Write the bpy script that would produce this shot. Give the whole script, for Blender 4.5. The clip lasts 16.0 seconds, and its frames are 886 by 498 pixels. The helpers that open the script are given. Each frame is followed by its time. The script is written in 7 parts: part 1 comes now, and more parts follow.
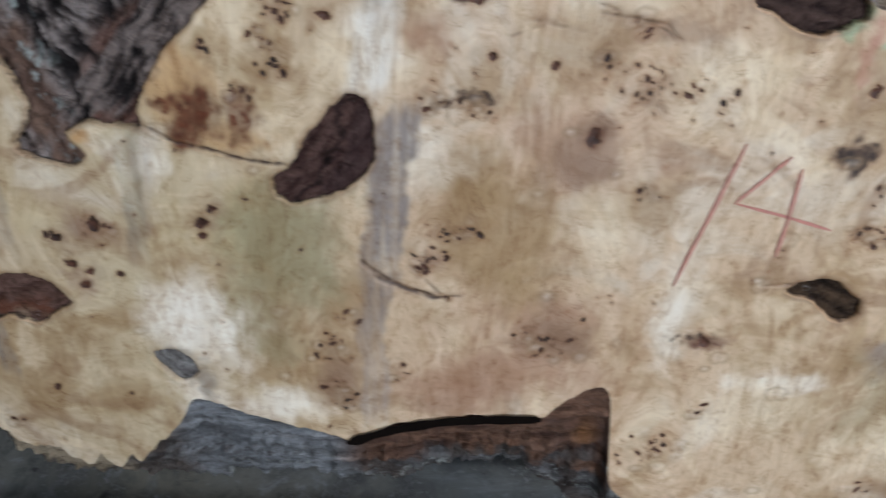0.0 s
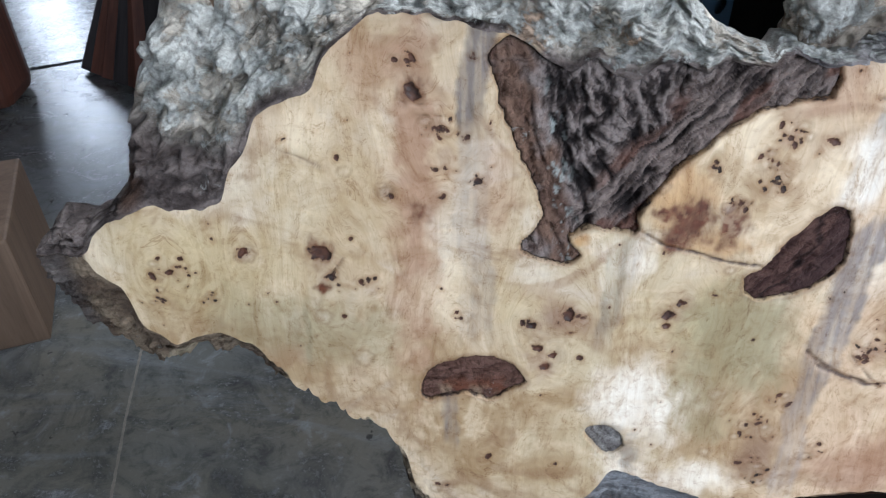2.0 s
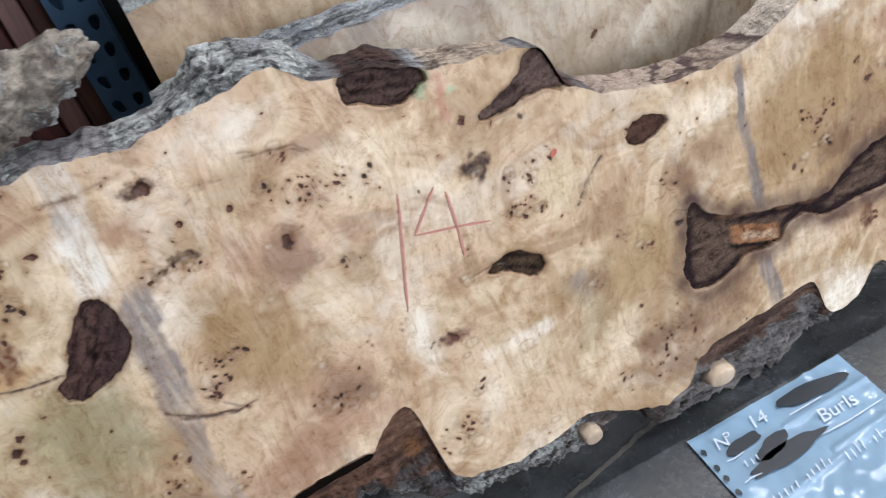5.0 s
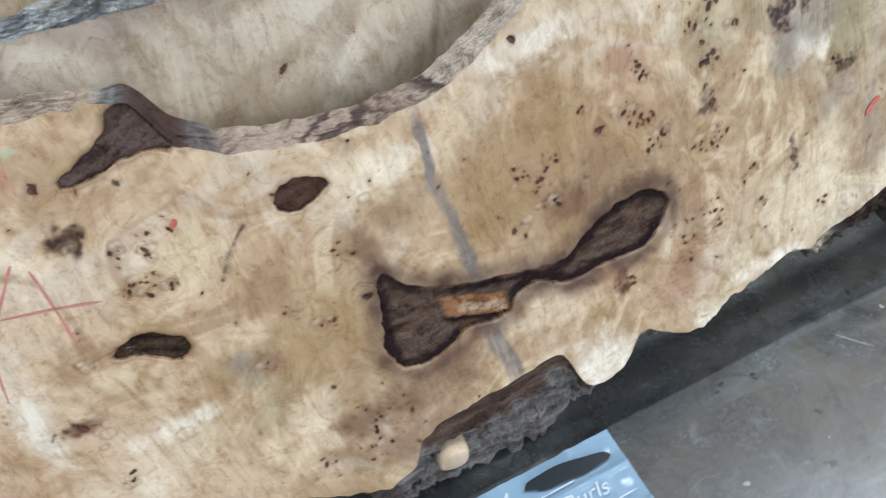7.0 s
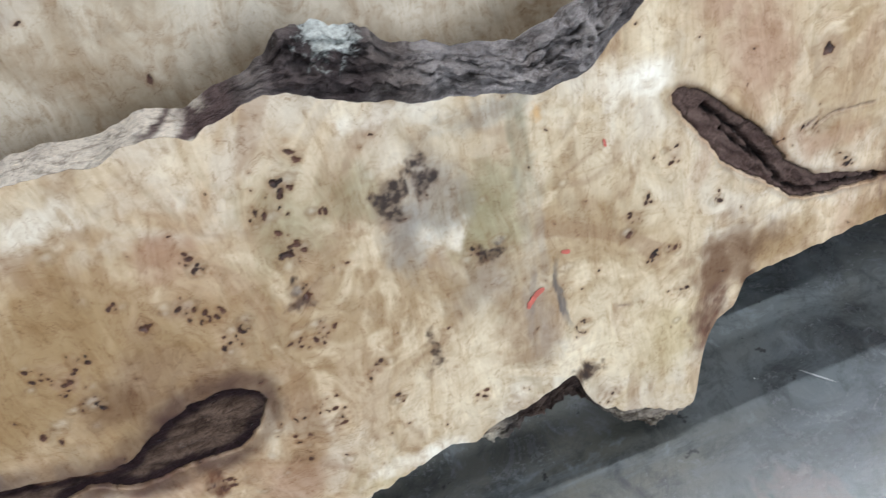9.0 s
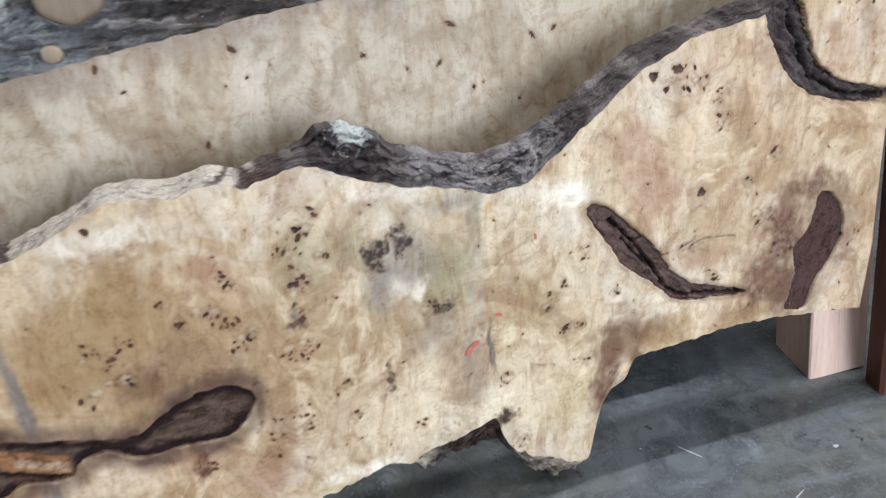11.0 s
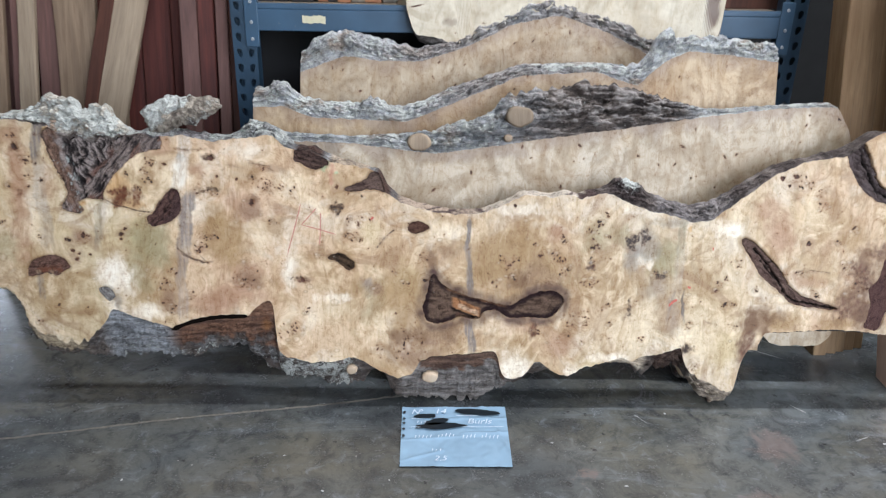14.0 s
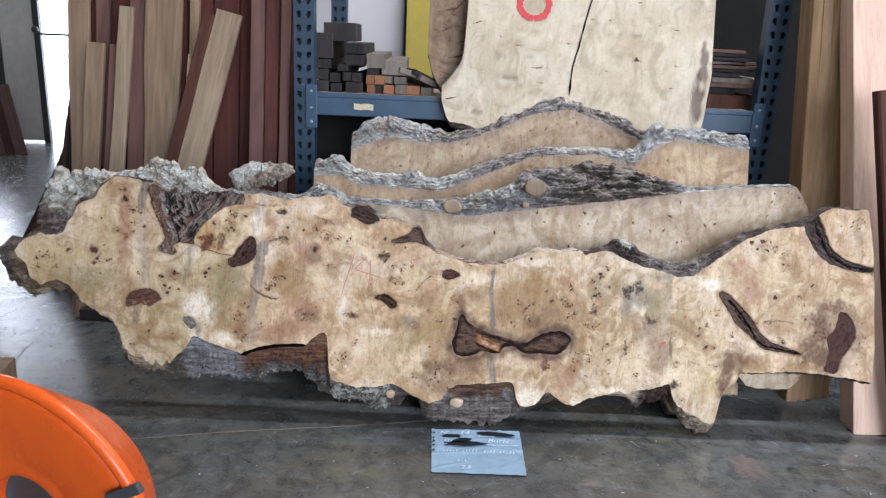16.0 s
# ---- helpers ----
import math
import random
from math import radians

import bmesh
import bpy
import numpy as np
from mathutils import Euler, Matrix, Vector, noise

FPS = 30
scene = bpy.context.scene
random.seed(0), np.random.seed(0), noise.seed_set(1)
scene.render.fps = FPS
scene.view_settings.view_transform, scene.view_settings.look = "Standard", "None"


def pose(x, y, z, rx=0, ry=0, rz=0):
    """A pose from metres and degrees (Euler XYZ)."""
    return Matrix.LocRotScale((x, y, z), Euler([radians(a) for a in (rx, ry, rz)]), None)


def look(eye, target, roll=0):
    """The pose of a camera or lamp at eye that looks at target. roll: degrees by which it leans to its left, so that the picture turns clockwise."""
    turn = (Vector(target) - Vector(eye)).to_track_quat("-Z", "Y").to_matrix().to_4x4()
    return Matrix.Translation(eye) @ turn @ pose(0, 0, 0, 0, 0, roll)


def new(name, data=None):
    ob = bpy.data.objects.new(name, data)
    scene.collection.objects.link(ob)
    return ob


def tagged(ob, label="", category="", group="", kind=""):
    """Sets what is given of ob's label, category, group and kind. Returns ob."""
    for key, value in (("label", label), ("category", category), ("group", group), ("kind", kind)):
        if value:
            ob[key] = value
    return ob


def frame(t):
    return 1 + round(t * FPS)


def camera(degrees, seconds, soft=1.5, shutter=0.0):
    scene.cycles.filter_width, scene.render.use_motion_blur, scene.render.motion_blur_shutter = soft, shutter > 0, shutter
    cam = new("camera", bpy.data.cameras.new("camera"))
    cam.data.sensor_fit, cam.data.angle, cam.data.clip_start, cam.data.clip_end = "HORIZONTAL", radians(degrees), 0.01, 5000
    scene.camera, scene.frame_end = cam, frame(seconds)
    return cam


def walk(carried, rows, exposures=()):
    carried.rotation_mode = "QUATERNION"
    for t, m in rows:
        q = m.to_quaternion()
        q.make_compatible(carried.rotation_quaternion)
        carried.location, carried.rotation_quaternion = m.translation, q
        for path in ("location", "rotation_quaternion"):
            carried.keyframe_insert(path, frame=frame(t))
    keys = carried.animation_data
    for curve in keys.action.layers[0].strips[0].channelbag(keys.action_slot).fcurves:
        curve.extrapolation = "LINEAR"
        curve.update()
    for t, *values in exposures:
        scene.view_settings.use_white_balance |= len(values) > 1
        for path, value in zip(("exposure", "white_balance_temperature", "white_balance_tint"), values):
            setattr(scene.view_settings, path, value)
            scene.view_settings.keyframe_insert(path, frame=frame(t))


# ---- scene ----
cam = camera(61.22, 16.0, soft=1.2, shutter=0.3)
# seconds, eye x y z, yaw, pitch, lean
PATH = [
    (0, -0.1117, -0.4355, 0.8999, 1.38, -40.32, 0.35),
    (0.5, -0.2914, -0.4266, 0.9353, 3.05, -40.68, -1.96),
    (1, -0.4401, -0.4418, 0.9710, 1.33, -39.26, -2.16),
    (1.5, -0.5095, -0.4813, 0.9844, 4.09, -36.85, -0.64),
    (2, -0.5244, -0.4921, 0.9931, 4.95, -36.89, -1.30),
    (2.5, -0.4686, -0.4872, 0.9897, 4.55, -37.45, -4.77),
    (3, -0.4124, -0.4898, 0.9902, 0.98, -38.45, -8.06),
    (3.5, -0.3209, -0.4991, 0.9984, -2.08, -38.87, -12.06),
    (4, -0.1675, -0.5244, 1.0147, -5.63, -39.04, -15.17),
    (4.5, -0.0654, -0.5645, 1.0264, -9.35, -37.98, -17.82),
    (4.7, -0.0316, -0.5625, 1.0307, -11.93, -38.82, -17.95),
    (6.8, 0.3958, -0.5419, 0.9364, -10.88, -41.51, -19.03),
    (7, 0.4505, -0.5388, 0.9321, -10.05, -41.84, -17.81),
    (7.5, 0.6002, -0.5451, 0.9275, -8.08, -41.14, -16.15),
    (8, 0.7075, -0.4989, 0.9100, -10.50, -41.29, -13.33),
    (8.5, 0.8203, -0.4474, 0.9104, -13.46, -42.55, -11.33),
    (9, 0.9371, -0.4381, 0.9087, -12.64, -43.67, -11.09),
    (9.5, 1.0487, -0.4442, 0.9135, -12.25, -42.62, -9.99),
    (9.7, 1.0865, -0.4471, 0.9179, -13.84, -41.65, -8.51),
    (11.8, 0.7223, -1.0207, 1.0705, -14.76, -33.65, 5.38),
    (12, 0.7182, -1.1399, 1.0722, -9.60, -34.09, 3.51),
    (12.5, 0.6415, -1.3056, 1.0980, -3.44, -33.72, 0.93),
    (13, 0.4900, -1.4482, 1.1452, -2.72, -29.51, -0.45),
    (13.5, 0.4504, -1.5926, 1.2045, -2.59, -25.95, -0.08),
    (14, 0.4754, -1.7578, 1.2258, -1.03, -22.92, 1.06),
    (14.5, 0.4668, -1.9023, 1.2348, -1.27, -20.06, 2.49),
    (15, 0.3677, -2.0160, 1.2242, -3.25, -18.03, 3.10),
    (15.5, 0.3359, -2.1149, 1.2380, -2.93, -17.23, 3.05),
    (16, 0.3896, -2.1948, 1.2409, -0.59, -15.93, 2.56),
]
EXPOSURES = [(0.0, 0.15, 5930, 11), (0.7, 0.43, 5880, 10), (1.5, 0.71, 5820, 11), (4.5, 0.57, 6090, 15), (7.0, 0.46, 5940, 9), (9.5, 0.38, 5930, 9), (12.0, 0.61, 5930, 12), (14.0, 0.63, 6080, 12), (15.0, 0.56, 6130, 12), (16.0, 0.46, 6230, 16)]


def eye_pose(x, y, z, yaw, pitch, lean):
    """Yaw to the left from +y, pitch up, lean to the left, in degrees."""
    return pose(x, y, z, 0, 0, yaw) @ pose(0, 0, 0, 90 + pitch) @ pose(0, 0, 0, 0, 0, lean)


walk(cam, [(t, eye_pose(*p)) for t, *p in PATH], EXPOSURES)

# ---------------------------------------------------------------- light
# Daylight: a bright side door far off. Added, out of view: a wide open roller door behind the viewer and shop strip
# lights overhead.
world = bpy.data.worlds.new("daylight")
scene.world = world
world.use_nodes = True
wn = world.node_tree.nodes
sky = wn.new("ShaderNodeTexSky")
sky.sky_type, sky.sun_disc = "NISHITA", False
sky.sun_elevation, sky.sun_rotation = radians(48), radians(150)
wn["Background"].inputs["Strength"].default_value = 0.12
world.node_tree.links.new(sky.outputs["Color"], wn["Background"].inputs["Color"])

sun = new("sun", bpy.data.lights.new("sun", "SUN"))
sun.data.energy, sun.data.angle, sun.data.color = 3.0, radians(0.5), (1.0, 0.95, 0.88)
sun.matrix_world = look((0, 0, 0), (-0.35, 0.55, -1.0))


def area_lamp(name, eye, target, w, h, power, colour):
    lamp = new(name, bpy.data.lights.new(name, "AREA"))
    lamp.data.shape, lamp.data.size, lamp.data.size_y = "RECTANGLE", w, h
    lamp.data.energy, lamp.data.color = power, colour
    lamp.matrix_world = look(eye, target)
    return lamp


area_lamp("assumed_door_daylight", (3.5, -6.9, 2.6), (1.0, 0, 0.9), 4.4, 3.4, 390, (0.9, 0.95, 1.0))
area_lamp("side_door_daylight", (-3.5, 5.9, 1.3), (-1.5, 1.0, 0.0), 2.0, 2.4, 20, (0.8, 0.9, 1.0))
# Rear strips follow the floor's shadow edge; the front pair is added fill.
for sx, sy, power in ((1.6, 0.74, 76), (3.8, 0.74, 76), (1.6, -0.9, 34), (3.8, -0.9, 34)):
    area_lamp("unseen_strip_light", (sx, sy, 4.6), (sx, sy, 0), 2.4, 0.14, power, (0.97, 0.98, 0.98))

# ---------------------------------------------------------------- helpers


def hash_grad(ix, iy, seed):
    h = (ix * 374761393 + iy * 668265263 + seed * 974634777) & 0x7FFFFFFF
    h = ((h ^ (h >> 13)) * 1274126177) & 0x7FFFFFFF
    h = h ^ (h >> 16)
    a = (h & 0xFFFF) * (2 * np.pi / 65536)
    return np.cos(a), np.sin(a)


def perlin(x, y, seed=0):
    """Gradient noise, about -0.7 to 0.7."""
    x, y = np.broadcast_arrays(np.asarray(x, float), np.asarray(y, float))
    fx, fy = np.floor(x), np.floor(y)
    ix, iy = fx.astype(np.int64), fy.astype(np.int64)
    dx, dy = x - fx, y - fy
    sx, sy = dx * dx * dx * (dx * (dx * 6 - 15) + 10), dy * dy * dy * (dy * (dy * 6 - 15) + 10)
    out = []
    for oy in (0, 1):
        row = []
        for ox in (0, 1):
            gx, gy = hash_grad(ix + ox, iy + oy, seed)
            row.append(gx * (dx - ox) + gy * (dy - oy))
        out.append(row[0] + sx * (row[1] - row[0]))
    return out[0] + sy * (out[1] - out[0])


def fbm(x, y, octaves=4, seed=0, gain=0.5):
    total, amp = 0.0, 1.0
    for o in range(octaves):
        total = total + amp * perlin(x + 17.3 * o, y - 9.1 * o, seed + o)
        amp *= gain
        x, y = 2.03 * (0.8 * x - 0.6 * y), 2.03 * (0.6 * x + 0.8 * y)
    return total


def ridged(x, y, octaves=3, seed=0):
    total, amp = 0.0, 1.0
    w = 0.35 * perlin(x * 0.7, y * 0.7, seed + 50)
    x, y = x + w, y - w
    for o in range(octaves):
        total = total + amp * (1 - 2.2 * np.abs(perlin(x, y, seed + o)))
        amp *= 0.5
        x, y = 1.93 * (0.77 * x - 0.64 * y), 1.93 * (0.64 * x + 0.77 * y)
    return total


def smooth01(x):
    x = np.clip(x, 0, 1)
    return x * x * (3 - 2 * x)


def inside_distance(poly, u, v):
    """Signed distance to a closed outline (negative within)."""
    p = np.array(poly, float)
    best, inside = np.full(u.shape, 1e9), np.zeros(u.shape, bool)
    for a, b in zip(p, np.roll(p, -1, 0)):
        d = b - a
        s = np.clip(((u - a[0]) * d[0] + (v - a[1]) * d[1]) / (d @ d + 1e-12), 0, 1)
        best = np.minimum(best, np.hypot(u - a[0] - s * d[0], v - a[1] - s * d[1]))
        if abs(d[1]) > 1e-9:
            inside ^= ((a[1] > v) != (b[1] > v)) & (u < d[0] * (v - a[1]) / d[1] + a[0])
    return np.where(inside, -best, best)


def rounded(poly, rounds=2):
    """Chaikin's corner cutting of a closed outline."""
    p = np.array(poly, float)
    for _ in range(rounds):
        q = np.roll(p, -1, 0)
        p = np.stack([0.75 * p + 0.25 * q, 0.25 * p + 0.75 * q], 1).reshape(-1, 2)
    return p


def blend(a, b, f):
    """Mix colours (n, 3) or (3,) by the factors f (n,)."""
    return np.asarray(a) * (1 - f[..., None]) + np.asarray(b) * f[..., None]


def link_mesh(name, me, parent=None, material=None, label="", smooth=True):
    if material and not me.materials:
        me.materials.append(material)
    if smooth:
        me.polygons.foreach_set("use_smooth", np.ones(len(me.polygons), bool))
    ob = new(name, me)
    if parent:
        ob.parent = parent
    return tagged(ob, label)


def mesh_of(name, verts, faces, tint=None, floats=None):
    me = bpy.data.meshes.new(name)
    me.from_pydata(np.asarray(verts), [], np.asarray(faces) if len(faces) else [])
    if tint is not None:
        rgba = np.concatenate([np.asarray(tint, np.float32), np.ones((len(tint), 1), np.float32)], 1)
        me.attributes.new("tint", "FLOAT_COLOR", "POINT").data.foreach_set("color", np.clip(rgba, 0, 1).ravel())
    for key, values in (floats or {}).items():
        me.attributes.new(key, "FLOAT", "POINT").data.foreach_set("value", np.asarray(values, np.float32).ravel())
    me.update()
    return me


def grid_faces(nu, nv, keep=None, flip=False):
    """Quads of an nu by nv grid of points, numbered u-major."""
    i, j = np.meshgrid(np.arange(nu - 1), np.arange(nv - 1), indexing="ij")
    a = i * nv + j
    q = np.stack([a, a + nv, a + nv + 1, a + 1], -1).reshape(-1, 4)
    if keep is not None:
        q = q[keep.ravel()]
    return q[:, ::-1] if flip else q


def part(name, bm, material, parent, label="", smooth=False):
    me = bpy.data.meshes.new(name)
    bm.to_mesh(me)
    bm.free()
    return link_mesh(name, me, parent, material, label, smooth)


def thing(name, m, label, category, group="", kind=""):
    ob = new(name)
    ob.matrix_world = m
    return tagged(ob, label, category, group, kind)


def box(bm, x0, x1, y0, y1, z0, z1, bevel=0.0, jitter=0.0, rng=random):
    made = bmesh.ops.create_cube(bm, size=1)["verts"]
    for vert in made:
        vert.co = Vector((x0 if vert.co.x < 0 else x1, y0 if vert.co.y < 0 else y1, z0 if vert.co.z < 0 else z1))
        if jitter:
            vert.co += Vector([rng.uniform(-jitter, jitter) for _ in range(3)])
    if bevel:
        edges = {e for vert in made for e in vert.link_edges}
        bmesh.ops.bevel(bm, geom=list(edges), offset=bevel, segments=2, affect="EDGES", profile=0.6)
    return bm


def box_part(name, size, material, parent, label="", bevel=0.003):
    return part(name, box(bmesh.new(), *size, bevel=bevel), material, parent, label)


def solid(name, m, label, category, group="", kind=""):
    """A thing of one piece: its mesh is put in by dress()."""
    ob = new(name, bpy.data.meshes.new(name))
    ob.matrix_world = m
    return tagged(ob, label, category, group, kind)


def dress(ob, bm, material, smooth=False):
    bm.to_mesh(ob.data)
    bm.free()
    ob.data.materials.append(material)
    if smooth:
        ob.data.polygons.foreach_set("use_smooth", np.ones(len(ob.data.polygons), bool))
    return ob

# ---------------------------------------------------------------- materials


class Nodes:
    """A short hand for node trees."""

    def __init__(self, name, rough=0.6, metal=0.0, spec=0.5):
        self.mat = bpy.data.materials.new(name)
        self.mat.use_nodes = True
        self.tree = self.mat.node_tree
        self.out = self.tree.nodes["Principled BSDF"]
        self.set(self.out, "Roughness", rough)
        self.set(self.out, "Metallic", metal)
        self.set(self.out, "Specular IOR Level", spec)

    def set(self, node, key, value):
        socket = node.inputs[key]
        if isinstance(value, bpy.types.NodeSocket):
            self.tree.links.new(value, socket)
        else:
            socket.default_value = value

    def add(self, kind, **inputs):
        node = self.tree.nodes.new(kind)
        for key, value in inputs.items():
            self.set(node, key.replace("_", " "), value)
        return node

    def coords(self, scale=(1, 1, 1), space="Object"):
        node = self.add("ShaderNodeMapping", Vector=self.add("ShaderNodeTexCoord").outputs[space])
        node.inputs["Scale"].default_value = scale
        return node.outputs["Vector"]

    def noise(self, vector, scale, detail=4.0, rough=0.55, distort=0.0):
        node = self.add("ShaderNodeTexNoise", Vector=vector, Scale=scale, Detail=detail, Roughness=rough, Distortion=distort)
        return node.outputs["Fac"]

    def span(self, value, a, b, c=0.0, d=1.0):
        node = self.add("ShaderNodeMapRange", Value=value)
        for key, x in zip(("From Min", "From Max", "To Min", "To Max"), (a, b, c, d)):
            node.inputs[key].default_value = x
        return node.outputs["Result"]

    def math(self, op, a, b=0.0):
        node = self.tree.nodes.new("ShaderNodeMath")
        node.operation = op
        for socket, value in zip(node.inputs, (a, b)):
            if isinstance(value, bpy.types.NodeSocket):
                self.tree.links.new(value, socket)
            else:
                socket.default_value = value
        return node.outputs[0]

    def mix(self, fac, a, b, how="MIX"):
        node = self.tree.nodes.new("ShaderNodeMix")
        node.data_type, node.blend_type = "RGBA", how
        for key, value in ((0, fac), (6, a), (7, b)):
            if isinstance(value, bpy.types.NodeSocket):
                self.tree.links.new(value, node.inputs[key])
            else:
                node.inputs[key].default_value = (*value, 1) if key and len(value) == 3 else value
        return node.outputs[2]

    def attribute(self, name, out="Color"):
        node = self.tree.nodes.new("ShaderNodeAttribute")
        node.attribute_name = name
        return node.outputs[out]

    def bump(self, height, strength=0.3, distance=0.002, under=None):
        node = self.add("ShaderNodeBump", Height=height, Strength=strength, Distance=distance)
        if under:
            self.tree.links.new(under, node.inputs["Normal"])
        return node.outputs["Normal"]

    def finish(self, colour, normal=None, rough=None):
        self.set(self.out, "Base Color", colour if isinstance(colour, bpy.types.NodeSocket) else (*colour, 1))
        if normal:
            self.set(self.out, "Normal", normal)
        if rough:
            self.set(self.out, "Roughness", rough)
        return self.mat


def burl_wood(name="burl_wood", figure=1.0):
    """Sanded burl: stains and bands come with the mesh, and so does the way the grain bends round the knots; fibres, curl and pin knots are added here."""
    n = Nodes(name, 0.5, spec=0.32)
    at = n.coords()
    gu, gv = n.attribute("grain_u", "Fac"), n.attribute("grain_v", "Fac")

    def along(stretch, shift=0.0):
        return n.add("ShaderNodeCombineXYZ", X=gu, Y=shift, Z=n.math("MULTIPLY", gv, stretch)).outputs["Vector"]

    def shade(colour, fac, tone):
        return n.mix(n.math("MULTIPLY", fac, figure), colour, n.mix(1.0, colour, tone, "MULTIPLY"))

    fibre = n.noise(along(0.07), 150.0, 5.0, 0.62, 0.3)
    hair = n.noise(along(0.035, 3.0), 460.0, 3.0, 0.6)
    curl = n.noise(along(0.6, 5.0), 40.0, 5.0, 0.62, 1.6)
    ripple = n.noise(along(2.4, 7.0), 17.0, 4.0, 0.55, 0.9)
    broad = n.noise(along(0.22, 9.0), 26.0, 4.0, 0.55, 0.5)
    mottle = n.noise(at, 85.0, 6.0, 0.7, 1.2)
    colour = n.attribute("tint")
    colour = shade(colour, n.span(broad, 0.46, 0.66, 0.0, 0.62), (0.78, 0.7, 0.6))
    colour = shade(colour, n.span(broad, 0.44, 0.28, 0.0, 0.7), (1.14, 1.15, 1.16))
    colour = shade(colour, n.span(curl, 0.5, 0.68, 0.0, 0.7), (0.76, 0.67, 0.57))
    colour = shade(colour, n.span(curl, 0.45, 0.3, 0.0, 0.6), (1.13, 1.14, 1.14))
    colour = shade(colour, n.span(ripple, 0.52, 0.66, 0.0, 0.5), (0.8, 0.73, 0.64))
    colour = shade(colour, n.span(fibre, 0.5, 0.7, 0.0, 0.36), (0.74, 0.65, 0.55))
    colour = shade(colour, n.span(hair, 0.5, 0.72, 0.0, 0.26), (0.72, 0.63, 0.53))
    colour = shade(colour, n.span(mottle, 0.52, 0.68, 0.0, 0.62), (0.72, 0.63, 0.54))
    colour = shade(colour, n.span(mottle, 0.44, 0.3, 0.0, 0.45), (1.14, 1.13, 1.12))
    line = n.math("ABSOLUTE", n.math("SUBTRACT", n.noise(along(0.8, 11.0), 30.0, 5.0, 0.6, 2.6), 0.5))
    colour = shade(colour, n.math("MULTIPLY", n.span(line, 0.0, 0.014, 0.75, 0.0), n.span(curl, 0.46, 0.56)), (0.55, 0.43, 0.33))
    edge = n.math("ADD", n.attribute("speck", "Fac"), n.span(n.noise(at, 260.0, 5.0, 0.72), 0.25, 0.75, -0.0012, 0.0012))
    dark = n.mix(n.span(n.noise(at, 34.0, 5.0, 0.7), 0.38, 0.62), (0.022, 0.014, 0.011), (0.13, 0.055, 0.032))
    colour = shade(colour, n.span(edge, 0.0032, 0.0006, 0.0, 0.5), (0.66, 0.5, 0.37))
    colour = n.mix(n.span(edge, 0.0004, -0.0003), colour, dark)
    lip = n.math("ADD", n.attribute("rim", "Fac"), n.span(n.noise(at, 90.0, 5.0, 0.75), 0.3, 0.7, -0.0016, 0.0016))
    colour = shade(colour, n.span(lip, 0.005, 0.0, 0.0, 0.45), (0.7, 0.54, 0.42))
    colour = n.mix(n.span(lip, 0.0002, -0.0014), colour, (0.035, 0.022, 0.018))
    pit = n.span(edge, -0.001, 0.0006)
    scratch = n.noise(n.coords((1.0, 1, 60.0)), 5.0, 3.0, 0.7)
    height = n.math("ADD", pit, n.math("MULTIPLY", fibre, 0.16))
    height = n.math("ADD", height, n.math("MULTIPLY", curl, 0.35))
    height = n.math("ADD", height, n.math("MULTIPLY", mottle, 0.3))
    height = n.math("ADD", height, n.math("MULTIPLY", scratch, 0.1))
    return n.finish(colour, n.bump(height, 0.6, 0.0018), n.span(broad, 0.3, 0.7, 0.42, 0.6))


def rough_bark(name="rough_bark", relief=0.9, gloss=0.75, stretch=(1.0, 1.0, 1.25), grain=42.0):
    """Bark: its tone and where lichen sits come with the mesh; fibres, cracks, grit and the crisp edges of the lichen are added here."""
    n = Nodes(name, gloss, spec=0.12)
    fibre = n.noise(n.coords(stretch), grain, 9.0, 0.72, 1.0)
    fine = n.noise(n.coords(stretch), grain * 4.2, 5.0, 0.7, 0.6)
    grit = n.noise(n.coords(), 240.0, 5.0, 0.72)
    colour = n.attribute("tint")
    colour = n.mix(n.span(fibre, 0.36, 0.5, 0.85, 0.0), colour, n.mix(1.0, colour, (0.3, 0.26, 0.24), "MULTIPLY"))
    colour = n.mix(n.span(fine, 0.54, 0.68, 0.0, 0.7), colour, n.mix(1.0, colour, (1.5, 1.45, 1.4), "MULTIPLY"))
    colour = n.mix(n.span(grit, 0.5, 0.36, 0.0, 0.6), colour, n.mix(1.0, colour, (0.5, 0.46, 0.43), "MULTIPLY"))
    patch = n.math("ADD", n.noise(n.coords(), 46.0, 9.0, 0.74, 0.7), n.math("MULTIPLY", n.attribute("lichen", "Fac"), 0.34))
    crust = n.span(patch, 0.64, 0.72)
    pale = n.mix(n.span(grit, 0.34, 0.62), (0.3, 0.295, 0.265), (0.64, 0.655, 0.61))
    colour = n.mix(n.math("MULTIPLY", crust, 0.92), colour, pale)
    height = n.math("ADD", fibre, n.math("MULTIPLY", grit, 0.3))
    height = n.math("ADD", height, n.math("MULTIPLY", crust, 0.25))
    height = n.math("ADD", height, n.math("MULTIPLY", fine, 0.35))
    return n.finish(colour, n.bump(height, relief, 0.0085))


